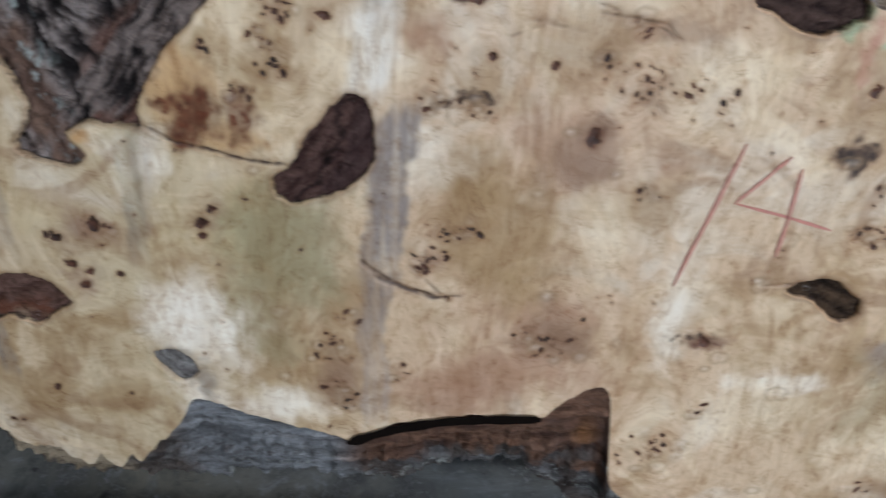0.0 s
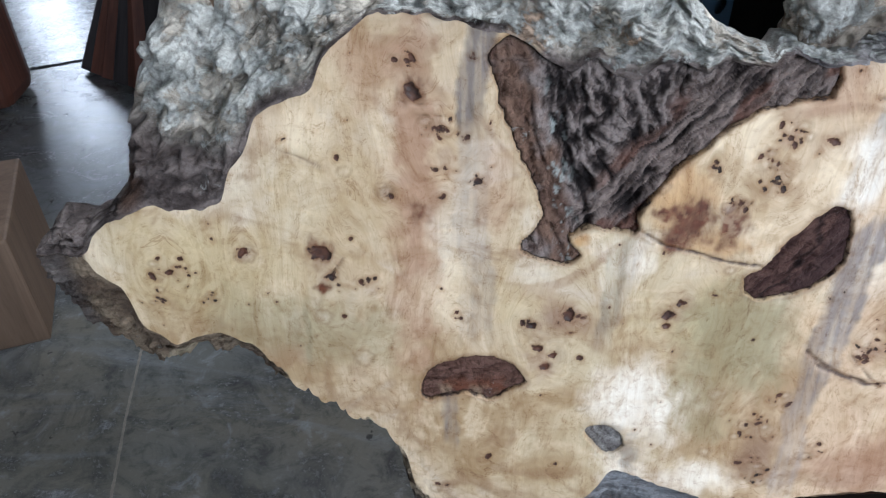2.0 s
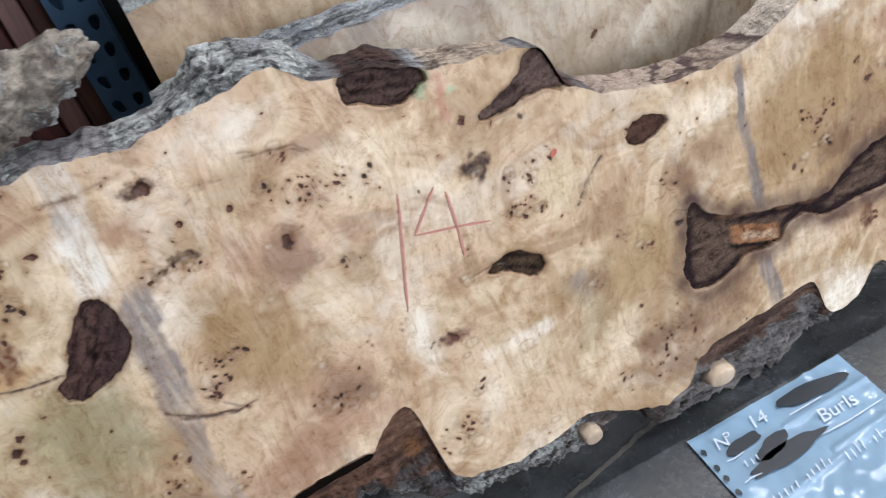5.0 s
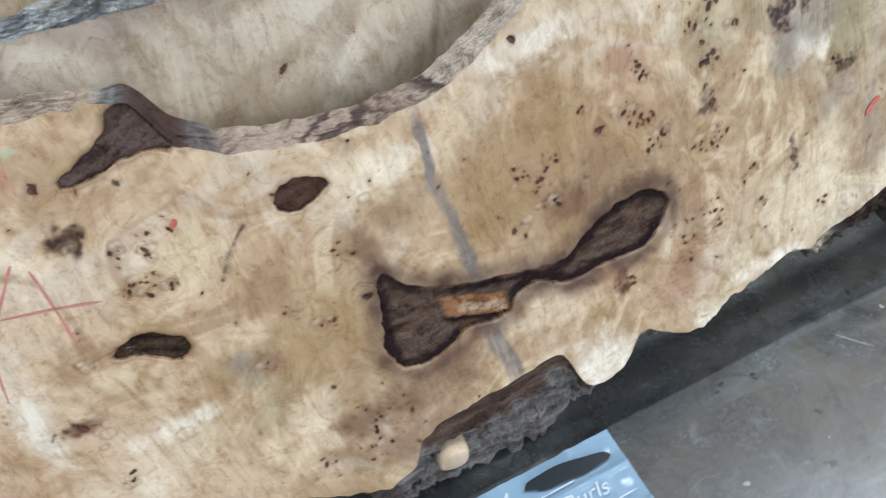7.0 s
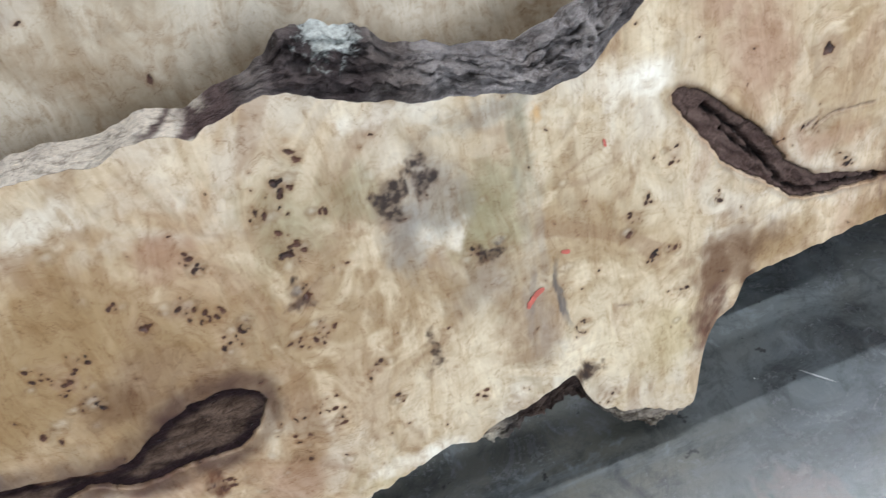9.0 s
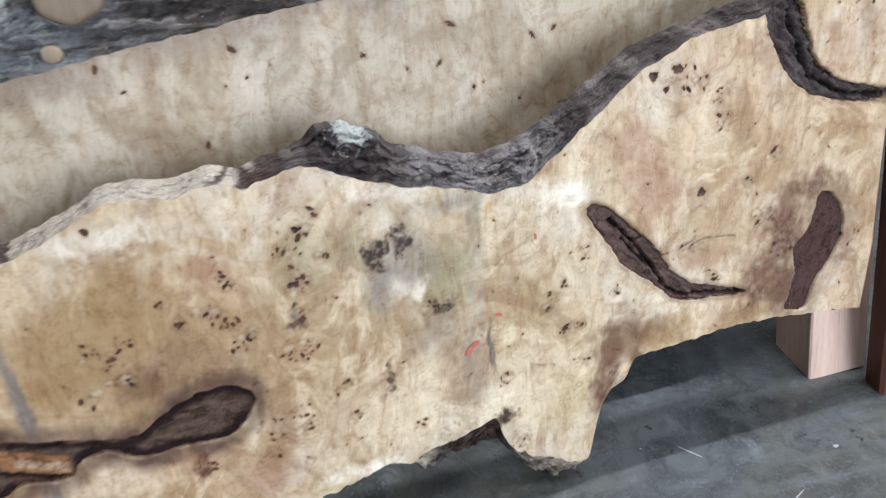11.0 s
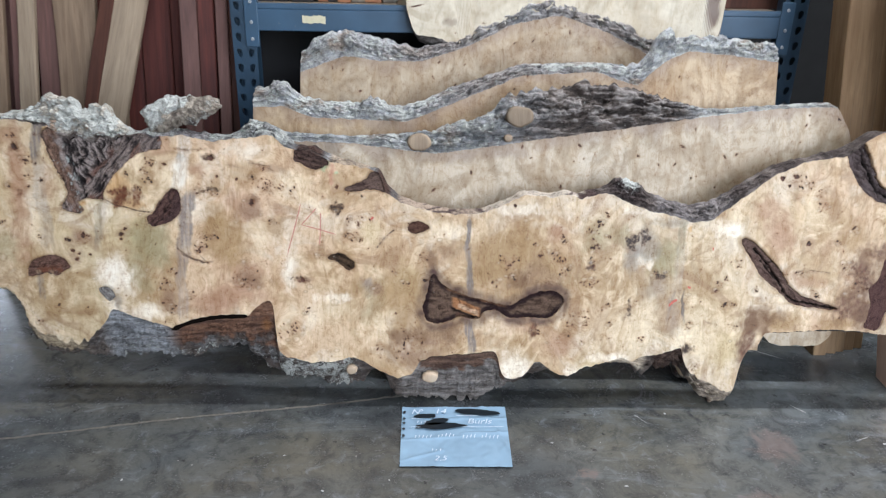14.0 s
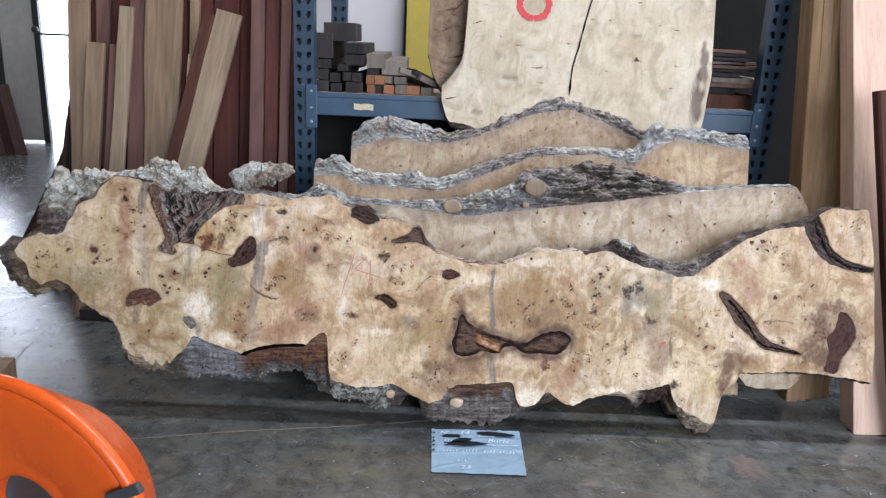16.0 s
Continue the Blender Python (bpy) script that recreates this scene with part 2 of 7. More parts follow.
def sawn_wood(name, light, dark, scale=1.0, rough=0.65):
    """Boards whose grain runs along local z; each board differs a little."""
    n = Nodes(name, rough, spec=0.3)
    shift = n.add("ShaderNodeObjectInfo").outputs["Random"]
    at = n.add("ShaderNodeVectorMath")
    at.operation = "ADD"
    n.tree.links.new(n.coords((1, 1, 0.07)), at.inputs[0])
    n.tree.links.new(n.math("MULTIPLY", shift, 37.0), at.inputs[1])
    vector = at.outputs[0]
    rings = n.noise(vector, 17.0 * scale, 5.0, 0.62, 1.8)
    fine = n.noise(vector, 210.0 * scale, 4.0, 0.6)
    blotch = n.noise(n.coords((1, 1, 0.4)), 4.0, 3.0)
    colour = n.mix(n.span(rings, 0.32, 0.68), light, dark)
    colour = n.mix(n.span(fine, 0.5, 0.75, 0.0, 0.45), colour, n.mix(1.0, colour, (0.6, 0.52, 0.45), "MULTIPLY"))
    colour = n.mix(n.span(blotch, 0.4, 0.75, 0.0, 0.5), colour, n.mix(1.0, colour, (0.66, 0.6, 0.55), "MULTIPLY"))
    value = n.add("ShaderNodeHueSaturation", Color=colour, Value=n.span(shift, 0.0, 1.0, 0.82, 1.14))
    height = n.math("ADD", rings, n.math("MULTIPLY", fine, 0.6))
    return n.finish(value.outputs["Color"], n.bump(height, 0.35, 0.0015))


def concrete():
    """A worn slab: grey with olive-brown drifts, dark spots, bluish scuffs and a dull polish."""
    n = Nodes("concrete", 0.3, spec=0.6)
    at = n.coords()
    big = n.noise(at, 1.1, 5.0, 0.6, 0.8)
    mid = n.noise(at, 7.5, 9.0, 0.76, 1.0)
    fine = n.noise(at, 130.0, 5.0, 0.75)
    blotch = n.noise(at, 18.0, 7.0, 0.72, 0.6)
    streak = n.noise(n.coords((0.5, 2.6, 1)), 3.2, 8.0, 0.74, 1.0)
    warm = n.noise(n.coords((0.9, 1.7, 1)), 1.7, 4.0, 0.55, 0.6)
    colour = n.mix(n.span(big, 0.35, 0.65), (0.055, 0.06, 0.06), (0.11, 0.121, 0.124))
    colour = n.mix(n.span(warm, 0.42, 0.62, 0.0, 0.7), colour, (0.115, 0.106, 0.08))
    colour = n.mix(n.span(mid, 0.46, 0.62, 0.0, 0.8), colour, (0.034, 0.037, 0.039))
    colour = n.mix(n.span(streak, 0.53, 0.7, 0.0, 0.7), colour, (0.145, 0.158, 0.165))
    colour = n.mix(n.span(fine, 0.55, 0.78, 0.0, 0.45), colour, (0.18, 0.19, 0.19))
    colour = n.mix(n.span(blotch, 0.52, 0.68, 0.0, 0.75), colour, (0.027, 0.03, 0.033))
    colour = n.mix(n.span(blotch, 0.44, 0.3, 0.0, 0.65), colour, (0.19, 0.207, 0.22))
    for x, y, r in ((1.38, -0.16, 0.075), (1.28, -0.4, 0.07), (0.86, -0.27, 0.03)):
        near = n.add("ShaderNodeVectorMath")
        near.operation = "DISTANCE"
        n.tree.links.new(at, near.inputs[0])
        near.inputs[1].default_value = (x, y, 0)
        off = n.math("ADD", near.outputs["Value"], n.span(blotch, 0.3, 0.7, -0.05, 0.05))
        colour = n.mix(n.span(off, r, 0.35 * r, 0.0, 0.6), colour, (0.17, 0.125, 0.112))
    pock = n.noise(at, 24.0, 4.0, 0.62)
    colour = n.mix(n.span(pock, 0.66, 0.7, 0.0, 0.85), colour, (0.022, 0.022, 0.023))
    rough = n.span(n.math("ADD", mid, n.math("MULTIPLY", fine, 0.4)), 0.45, 0.9, 0.12, 0.32)
    return n.finish(colour, n.bump(n.math("ADD", fine, mid), 0.14, 0.002), rough)


def painted_steel(name, colour, chip=(0.25, 0.23, 0.21), rough=0.42):
    n = Nodes(name, rough, spec=0.5)
    wear = n.noise(n.coords(), 38.0, 6.0, 0.7)
    haze = n.noise(n.coords(), 7.0, 4.0)
    paint = n.mix(n.span(haze, 0.3, 0.7), colour, tuple(c * 0.72 for c in colour))
    paint = n.mix(n.span(wear, 0.67, 0.72), paint, chip)
    return n.finish(paint, n.bump(wear, 0.08, 0.001))


def plain(name, colour, rough=0.6, metal=0.0, vary=0.25, scale=12.0, bump=0.1):
    n = Nodes(name, rough, metal)
    f = n.noise(n.coords(), scale, 5.0, 0.6)
    tone = n.mix(n.span(f, 0.3, 0.7), colour, tuple(c * (1 - vary) for c in colour))
    return n.finish(tone, n.bump(n.noise(n.coords(), scale * 14, 3.0), bump, 0.001))


def glow(name, colour, strength):
    n = Nodes(name, 0.9)
    n.set(n.out, "Emission Color", (*colour, 1))
    n.set(n.out, "Emission Strength", strength)
    return n.finish(colour)


BURL = burl_wood()
SMOOTH_WOOD = burl_wood("smooth_pale_wood", 0.4)
BARK = rough_bark()
POCKET = rough_bark("pocket_bark", 0.9, 0.66, (1.0, 1.0, 1.0), 60.0)
FIBRE_BARK = rough_bark("fibrous_bark", 1.0, 0.7, (0.4, 1.0, 1.9))
CONCRETE = concrete()
RACK_BLUE = painted_steel("rack_blue_paint", (0.048, 0.105, 0.175))
# Darker blue for the posts than for the beams.
RACK_POST_BLUE = painted_steel("rack_post_blue", (0.03, 0.066, 0.11))
RACK_GREY = painted_steel("galvanised_steel", (0.4, 0.42, 0.44), (0.2, 0.2, 0.2), 0.35)
PALE_BOARD = sawn_wood("pale_board", (0.35, 0.25, 0.165), (0.2, 0.135, 0.088))
GREY_BOARD = sawn_wood("weathered_board", (0.38, 0.295, 0.205), (0.22, 0.165, 0.115))
MAUVE_BOARD = sawn_wood("mauve_board", (0.2, 0.105, 0.088), (0.11, 0.06, 0.052))
KNOT_WOOD = sawn_wood("pale_knot_wood", (0.58, 0.47, 0.35), (0.46, 0.35, 0.24))
RED_BOARD = sawn_wood("dark_red_board", (0.13, 0.036, 0.027), (0.06, 0.019, 0.016))
TAN_BOARD = sawn_wood("tan_board", (0.31, 0.205, 0.11), (0.19, 0.115, 0.058))
PINK_BOARD = sawn_wood("pink_oak_board", (0.72, 0.53, 0.43), (0.58, 0.4, 0.31), 1.6)
BROWN_BOARD = sawn_wood("dark_brown_board", (0.13, 0.05, 0.032), (0.06, 0.024, 0.016))
BLOCK_DARK = sawn_wood("dark_block", (0.042, 0.036, 0.036), (0.016, 0.015, 0.016))
BLOCK_GREY = sawn_wood("grey_block", (0.24, 0.21, 0.18), (0.14, 0.12, 0.1))
BLOCK_ORANGE = sawn_wood("orange_block", (0.4, 0.19, 0.1), (0.26, 0.11, 0.055))
WALL_PAINT = plain("wall_paint", (0.25, 0.247, 0.243), 0.8, vary=0.12, scale=2.0)
CEILING_PAINT = plain("ceiling_paint", (0.23, 0.23, 0.23), 0.85, vary=0.1, scale=2.0)
# Near-black for dark strips and the added wall that fills a dark space.
DARK_GAP = plain("near_black", (0.014, 0.014, 0.014), 0.9)
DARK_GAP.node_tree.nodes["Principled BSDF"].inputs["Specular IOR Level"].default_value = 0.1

# ---------------------------------------------------------------- slabs
TAN, OLIVE = np.array((0.44, 0.33, 0.205)), np.array((0.37, 0.325, 0.195))
WHITE, GREY, UMBER = np.array((0.68, 0.625, 0.54)), np.array((0.3, 0.258, 0.235)), np.array((0.06, 0.034, 0.027))

YELLOWISH, ROSY, GOLDEN, BROWNISH = np.array((0.58, 0.48, 0.29)), np.array((0.46, 0.285, 0.19)), np.array((0.41, 0.275, 0.135)), np.array((0.25, 0.145, 0.082))
DARKSTAIN, MAUVE, CHALK, PALE_WOOD = np.array((0.07, 0.042, 0.031)), np.array((0.34, 0.22, 0.15)), np.array((0.78, 0.74, 0.66)), np.array((0.76, 0.66, 0.5))
GREYISH, RUSTY, OCHRE, LILAC = np.array((0.33, 0.3, 0.27)), np.array((0.19, 0.06, 0.027)), np.array((0.58, 0.37, 0.18)), np.array((0.27, 0.232, 0.212))


def knots_curve(knots, u, wobble=0.0, scale=40.0, seed=0, soft=3):
    """A height over u through the knots, softened, with small unevenness."""
    k = np.array(knots, float)
    v = np.interp(u, k[:, 0], k[:, 1])
    if soft:
        kernel = np.hanning(2 * soft + 3)
        v = np.convolve(np.pad(v, soft + 1, mode="edge"), kernel / kernel.sum(), mode="valid")
    return v + wobble * fbm(u * scale, u * 0 + seed * 3.7, 3, seed)


def v_arms(gu, gv):
    """The two ribs of bark in the wide hollow: how far each point lies on them, and across and along their fibres."""
    wob = fbm(gu * 30, gv * 30, 3, 91)
    across_left = gu + 0.503 + (gv - 0.7) * 0.27
    across_right = (gu + 0.345 - (gv - 0.66) * 0.85) / 1.31
    along_right = (gv + (gu + 0.345) * 0.85) / 1.31
    left = smooth01((0.028 - np.abs(across_left + 0.008 * wob)) / 0.012)
    right = smooth01((across_right + 0.052 + 0.02 * wob) / 0.03)
    return left, right * (1 - left), across_left, across_right, along_right


def line_distance(points, u, v):
    """Distance to an open line."""
    best = np.full(u.shape, 1e9)
    for a, b in zip(points, points[1:]):
        du, dv = b[0] - a[0], b[1] - a[1]
        s = np.clip(((u - a[0]) * du + (v - a[1]) * dv) / (du * du + dv * dv), 0, 1)
        best = np.minimum(best, np.hypot(u - a[0] - s * du, v - a[1] - s * dv))
    return best


def pocket_mesh(name, sdf_of, box4, parent, colour_of, depth=0.006, relief=0.007, step=0.003, stretch=(1, 1), seed=0, label="", fan=None, cracks=()):
    """The bark that fills a hollow in a slab's face."""
    u = np.arange(box4[0], box4[1] + step, step)
    v = np.arange(box4[2], box4[3] + step, step)
    gu, gv = np.meshgrid(u, v, indexing="ij")
    sdf = sdf_of(gu, gv)
    if fan:
        left, right, across_left, across_right, along_right = v_arms(gu, gv)
        warp = 0.008 * fbm(gu * 17, gv * 17, 3, seed + 3) + 0.003 * fbm(gu * 48, gv * 48, 3, seed + 4)
        arm = 0.9 * fbm((across_left + 0.6 * warp) * 100, gv * 20, 5, seed, 0.66) + 0.15 - 0.9 * smooth01((0.05 - np.abs(fbm((across_left + 0.5 * warp) * 40, gv * 5, 3, seed + 1))) / 0.05)
        slant = 1.3 * fbm((across_right + warp) * 120, along_right * 18, 5, seed + 5, 0.68) - 0.9 * smooth01((0.06 - np.abs(fbm((across_right + 0.7 * warp) * 38, along_right * 4, 3, seed + 6))) / 0.06) + 0.2
        knobby = 1.3 * fbm((gu + 0.25 * gv + 1.6 * warp) * 85, gv * 36, 5, seed + 7, 0.7) - 0.8 * smooth01((0.06 - np.abs(fbm((gu + 0.3 * gv + 0.8 * warp) * 26, (gv - warp) * 9, 3, seed + 8))) / 0.06) + 0.7 * fbm((gu + warp) * 14, (gv + warp) * 10, 3, seed + 12) + 0.1
        n = left * arm + right * slant + (1 - left - right) * knobby + 0.45 * left
        n = n - 1.1 * smooth01(1 - np.hypot((gu + 0.398) / 0.028, (gv - 0.605) / 0.035)) - 0.8 * smooth01((0.006 - np.abs(across_left - 0.034 + warp)) / 0.006)
    else:
        inner = sdf < 0
        du, dv = gu - gu[inner].mean(), gv - gv[inner].mean()
        axis = 0.5 * math.atan2(2 * (du * dv)[inner].mean(), (du * du)[inner].mean() - (dv * dv)[inner].mean())
        along, across = du * math.cos(axis) + dv * math.sin(axis), dv * math.cos(axis) - du * math.sin(axis)
        across = across + 0.006 * fbm(gu * 25, gv * 25, 3, seed + 2)
        n = 1.1 * fbm(across * 130 * stretch[0], along * 24 * stretch[1], 5, seed, 0.62) + 0.4 * ridged(across * 70, along * 18, 3, seed + 9) - 0.25
    d = depth - relief * n + 0.005 * smooth01((sdf + 0.002) / 0.004)
    gap = np.zeros(gu.shape)
    for line, w in cracks:
        off = line_distance(line, gu, gv) + 0.005 * fbm(gu * 70, gv * 70, 3, seed + 11)
        gap = np.maximum(gap, smooth01((w - off) / w + 0.3))
    d = np.minimum(d + 0.012 * gap, 0.046 - 0.004 * smooth01(0.5 + n) if fan else 1.0)
    keep = (sdf[:-1, :-1] < 0.003) & (sdf[1:, 1:] < 0.003) & (sdf[1:, :-1] < 0.003) & (sdf[:-1, 1:] < 0.003)
    faces = grid_faces(len(u), len(v), keep)
    used, back = np.unique(faces, return_inverse=True)
    verts = np.stack([gu, d, gv], -1).reshape(-1, 3)[used]
    tint = blend(colour_of(gu, gv, sdf, n), (0.012, 0.009, 0.008), gap).reshape(-1, 3)[used]
    return link_mesh(name, mesh_of(name, verts, back.reshape(-1, 4), tint), parent, POCKET, label)


class Slab:
    """A flitch with a sawn face at local y = 0 and natural edges: local x along, z up the face, y into the wood."""

    def __init__(self, parent, u0, u1, step, top, bottom, outer_top, outer_bottom, rows=(300, 26, 22), thick=0.065, seed=0, wobble=0.004, burrs=(), bark=None, teeth=()):
        self.parent, self.thick, self.seed, self.burrs, self.bark = parent, thick, seed, burrs, bark or BARK
        self.u = np.arange(u0, u1 + step / 2, step)
        u = self.u
        self.vt = knots_curve(top, u, wobble, 38, seed + 1)
        self.vb = knots_curve(bottom, u, wobble, 42, seed + 2)
        for lo, hi, deep in teeth:
            self.vb = self.vb - deep * smooth01((u - lo) / 0.02) * smooth01((hi - u) / 0.02) * (np.sqrt(np.abs(perlin(u * 21, u * 0 + 0.4, seed + 9))) + 0.5 * np.sqrt(np.abs(perlin(u * 53, u * 0 + 0.7, seed + 10))) - 0.55)
        self.vt = np.maximum(self.vt, self.vb + 0.001)
        raw = knots_curve(outer_top, u, 1.6 * wobble, 30, seed + 3)
        knobs = smooth01((raw - self.vt - 0.03) / 0.04) * (0.022 * np.abs(perlin(u * 24, u * 0 + 1.5, seed + 6)) + 0.008 * fbm(u * 70, u * 0 + 2.5, 3, seed + 7) - 0.006)
        self.vto = np.maximum(raw + knobs, self.vt - 0.035)
        for x, off, r, high in burrs:
            if off < 0.02:
                swell = np.sqrt(np.clip(1 - ((u - x) / r) ** 2, 0, 1))
                self.vto = self.vto + 0.55 * r * swell * smooth01((self.vto - self.vt - 0.03) / 0.03)
        raw = knots_curve(outer_bottom, u, 1.6 * wobble, 34, seed + 4)
        knobs = smooth01((self.vb - raw - 0.02) / 0.03) * (0.018 * fbm(u * 40, u * 0 + 4.5, 5, seed + 8, 0.62) + 0.006)
        self.vbo = np.minimum(raw - knobs, self.vb - 0.006)
        self.rows = rows
        s = np.linspace(0, 1, rows[0])[None]
        self.gu = np.repeat(u[:, None], rows[0], 1)
        self.gv = self.vb[:, None] + s * (self.vt - self.vb)[:, None]
        self.depth = 0.0012 * fbm(self.gu * 9, self.gv * 9, 3, seed + 5)
        self.speck = np.full(self.gu.shape, 0.02)
        self.face, self.swirls, self.rim = BURL, [], np.full(self.gu.shape, 0.05)

    def grain(self):
        """Where each point lies across and along the grain, which bends round the knots."""
        u, v = self.gu, self.gv
        p = u + 0.014 * fbm(u * 5, v * 3.5, 3, self.seed + 90) + 0.005 * fbm(u * 21, v * 12, 3, self.seed + 91)
        q = v + 0.02 * fbm(u * 6, v * 6, 3, self.seed + 92)
        for x, z, r in self.swirls:
            a, b = np.searchsorted(self.u, (x - 6 * r, x + 6 * r))
            du, dv = u[a:b] - x, v[a:b] - z
            d2 = du * du + 0.5 * dv * dv + 0.5 * r * r
            fade = smooth01((6 * r - np.abs(du)) / (3 * r))
            p[a:b] -= 0.9 * fade * r * r * du / d2
            q[a:b] += 0.7 * fade * r * r * np.abs(du) / d2
        return {"speck": self.speck, "grain_u": p, "grain_v": q, "rim": self.rim}

    def add_specks(self, specks):
        """Pin knots: u, v, radius, stretch, turn."""
        lo, step = self.u[0], self.u[1] - self.u[0]
        for x, z, r, stretch, turn in specks:
            reach = r * max(stretch, 1) + 0.008
            a, b = int((x - reach - lo) / step), int((x + reach - lo) / step) + 2
            a, b = max(a, 0), min(b, len(self.u))
            if b <= a:
                continue
            du, dv = self.gu[a:b] - x, self.gv[a:b] - z
            c, s = math.cos(turn), math.sin(turn)
            d = np.hypot((c * du + s * dv) / stretch, -s * du + c * dv) - r
            if r > 0.0035:
                d = d + 0.7 * r * fbm(du * 0.9 / r + 9 * x, dv * 0.9 / r, 2, 33, 0.6)
            self.speck[a:b] = np.minimum(self.speck[a:b], d)
        self.depth += 0.0016 * smooth01(-self.speck / 0.003)

    def hollow(self, sdf, deep=0.02, soft=0.006):
        self.depth = np.maximum(self.depth, deep * smooth01(-sdf / soft))

    def build(self, tint, edge_colour, labels=("", "", ""), lump=0.012, names=("sawn_face", "live_edge", "sawn_back")):
        nu, nv = self.gu.shape
        verts = np.stack([self.gu, self.depth, self.gv], -1).reshape(-1, 3)
        me = mesh_of(names[0], verts, grid_faces(nu, nv), tint.reshape(-1, 3), self.grain())
        link_mesh(names[0], me, self.parent, self.face, labels[0])
        for which, n in ((1, self.rows[1]), (-1, self.rows[2])):
            inner, outer = (self.vt, self.vto) if which > 0 else (self.vb, self.vbo)
            s = np.linspace(0, 1, n)[None]
            span = np.abs(outer - inner)[:, None]
            gu = np.repeat(self.u[:, None], n, 1)
            gv = inner[:, None] + (outer - inner)[:, None] * s
            big = np.minimum(span / 0.05, 1.0)
            rough = fbm(gu * 22, gv * 22 + 4 * s, 6, self.seed + 20 + which, 0.58) + 0.5 * ridged(gu * 30, gv * 26, 4, self.seed + 31 + which)
            rough = rough + 0.55 * np.abs(perlin(gu * 52, gv * 52, self.seed + 52)) * big + 0.5 * fbm(gu * 95, gv * 95, 3, self.seed + 53, 0.6) * big
            if which < 0 or self.bark is FIBRE_BARK:
                rough = 0.9 * fbm(gu * 13 + 2 * perlin(gu * 6, s * 3, self.seed + 54), gv * 75, 5, self.seed + 55, 0.6) + 0.35 * rough
            hump = np.sin(np.pi * np.clip(s, 0, 1)) ** 0.8
            d = self.thick * 0.86 * s**1.15 * (1.1 - 0.45 * big) - lump * (0.35 + big) * hump * (rough - 0.1) + 0.0015
            d[:, 0] = 0.0005
            d = np.maximum(d, -0.012 * big)
            if which > 0:
                for x, off, r, high in self.burrs:
                    a, b = np.searchsorted(self.u, (x - r, x + r))
                    if b <= a:
                        continue
                    z = np.interp(x, self.u, self.vto) - off
                    q = np.clip(1 - ((gu[a:b] - x) / r) ** 2 - ((gv[a:b] - z) / (0.8 * r)) ** 2, 0, 1)
                    d[a:b] -= high * np.sqrt(q) * (s > 0.02)
                    rough[a:b] += 0.5 * np.sqrt(q)
            gv = gv + 0.006 * (0.3 + big) * hump * fbm(gu * 50, s * 6, 3, self.seed + 44 + which)
            tone, lichen = edge_colour(gu, gv, np.repeat(s, nu, 0), which, rough)
            # a last row runs to the sawn back
            back = np.stack([self.u, np.full(nu, self.thick), outer - 0.01 * which], -1)[:, None]
            pts = np.concatenate([np.stack([gu, d, gv], -1), back], 1)
            tone, lichen = np.concatenate([tone, tone[:, -1:]], 1), np.concatenate([lichen, lichen[:, -1:]], 1)
            me = mesh_of(names[1], pts.reshape(-1, 3), grid_faces(nu, n + 1, flip=which < 0), tone.reshape(-1, 3), {"lichen": lichen})
            link_mesh(names[1], me, self.parent, self.bark if which > 0 else FIBRE_BARK, labels[1])
        rows = np.linspace(0, 1, 5)[None]
        gv = (self.vbo + 0.01)[:, None] * (1 - rows) + (self.vto - 0.01)[:, None] * rows
        pts = np.stack([np.repeat(self.u[:, None], 5, 1), np.full((nu, 5), self.thick), gv], -1)
        tone = np.broadcast_to(np.array((0.4, 0.3, 0.2)), (nu * 5, 3))
        me = mesh_of(names[2], pts.reshape(-1, 3), grid_faces(nu, 5, flip=True), tone)
        link_mesh(names[2], me, self.parent, BARK, labels[2])
        for i in (0, nu - 1):
            column = np.concatenate([np.stack([np.full(nv, self.u[i]), self.depth[i], self.gv[i]], -1),
                                     [[self.u[i], self.thick, self.vto[i] - 0.01], [self.u[i], self.thick, self.vbo[i] + 0.01]]])
            if self.vt[i] - self.vb[i] > 0.02:
                tint_end = np.broadcast_to(np.array((0.45, 0.33, 0.2)), (len(column), 3))
                link_mesh("end_cut", mesh_of("end_cut", column, [list(range(len(column)))], tint_end), self.parent, BARK, smooth=False)


def stain(tint, u, v, spots, colour, seed, ragged=0.75, grainy=0.3, soft=1.0):
    """Soft, uneven patches of colour: u, v, half width, half height, strength."""
    tint = tint.copy()
    for k, (x, z, ru, rv, f) in enumerate(spots):
        a, b = np.searchsorted(u[:, 0], (x - 2.4 * ru, x + 2.4 * ru))
        p, q = u[a:b], v[a:b]
        small = 0.55 / min(ru, rv)
        warp = fbm(p * small, q * small, 3, seed + k, 0.55)
        d = np.hypot((p - x) / ru, (q - z) / rv) + ragged * warp + grainy * fbm(p * 75, q * 40, 3, seed + k + 7, 0.6)
        tone = np.asarray(colour) * (1 + 0.5 * fbm(p * 110, q * 110, 3, seed + k + 3))[..., None] if grainy > 0.5 else colour
        if grainy > 0.5:
            f = f * (0.35 + 0.9 * smooth01(0.5 + 1.5 * fbm(p * 95, q * 80, 3, seed + k + 5, 0.65)))
            tint[a:b] = blend(tint[a:b], BROWNISH, 0.45 * smooth01((1.8 - d) / 1.2))
        tint[a:b] = blend(tint[a:b], tone, np.clip(1.35 * f, 0, 0.96) * smooth01((1 + 0.45 * soft - d) / (1.15 * soft)))
    return tint


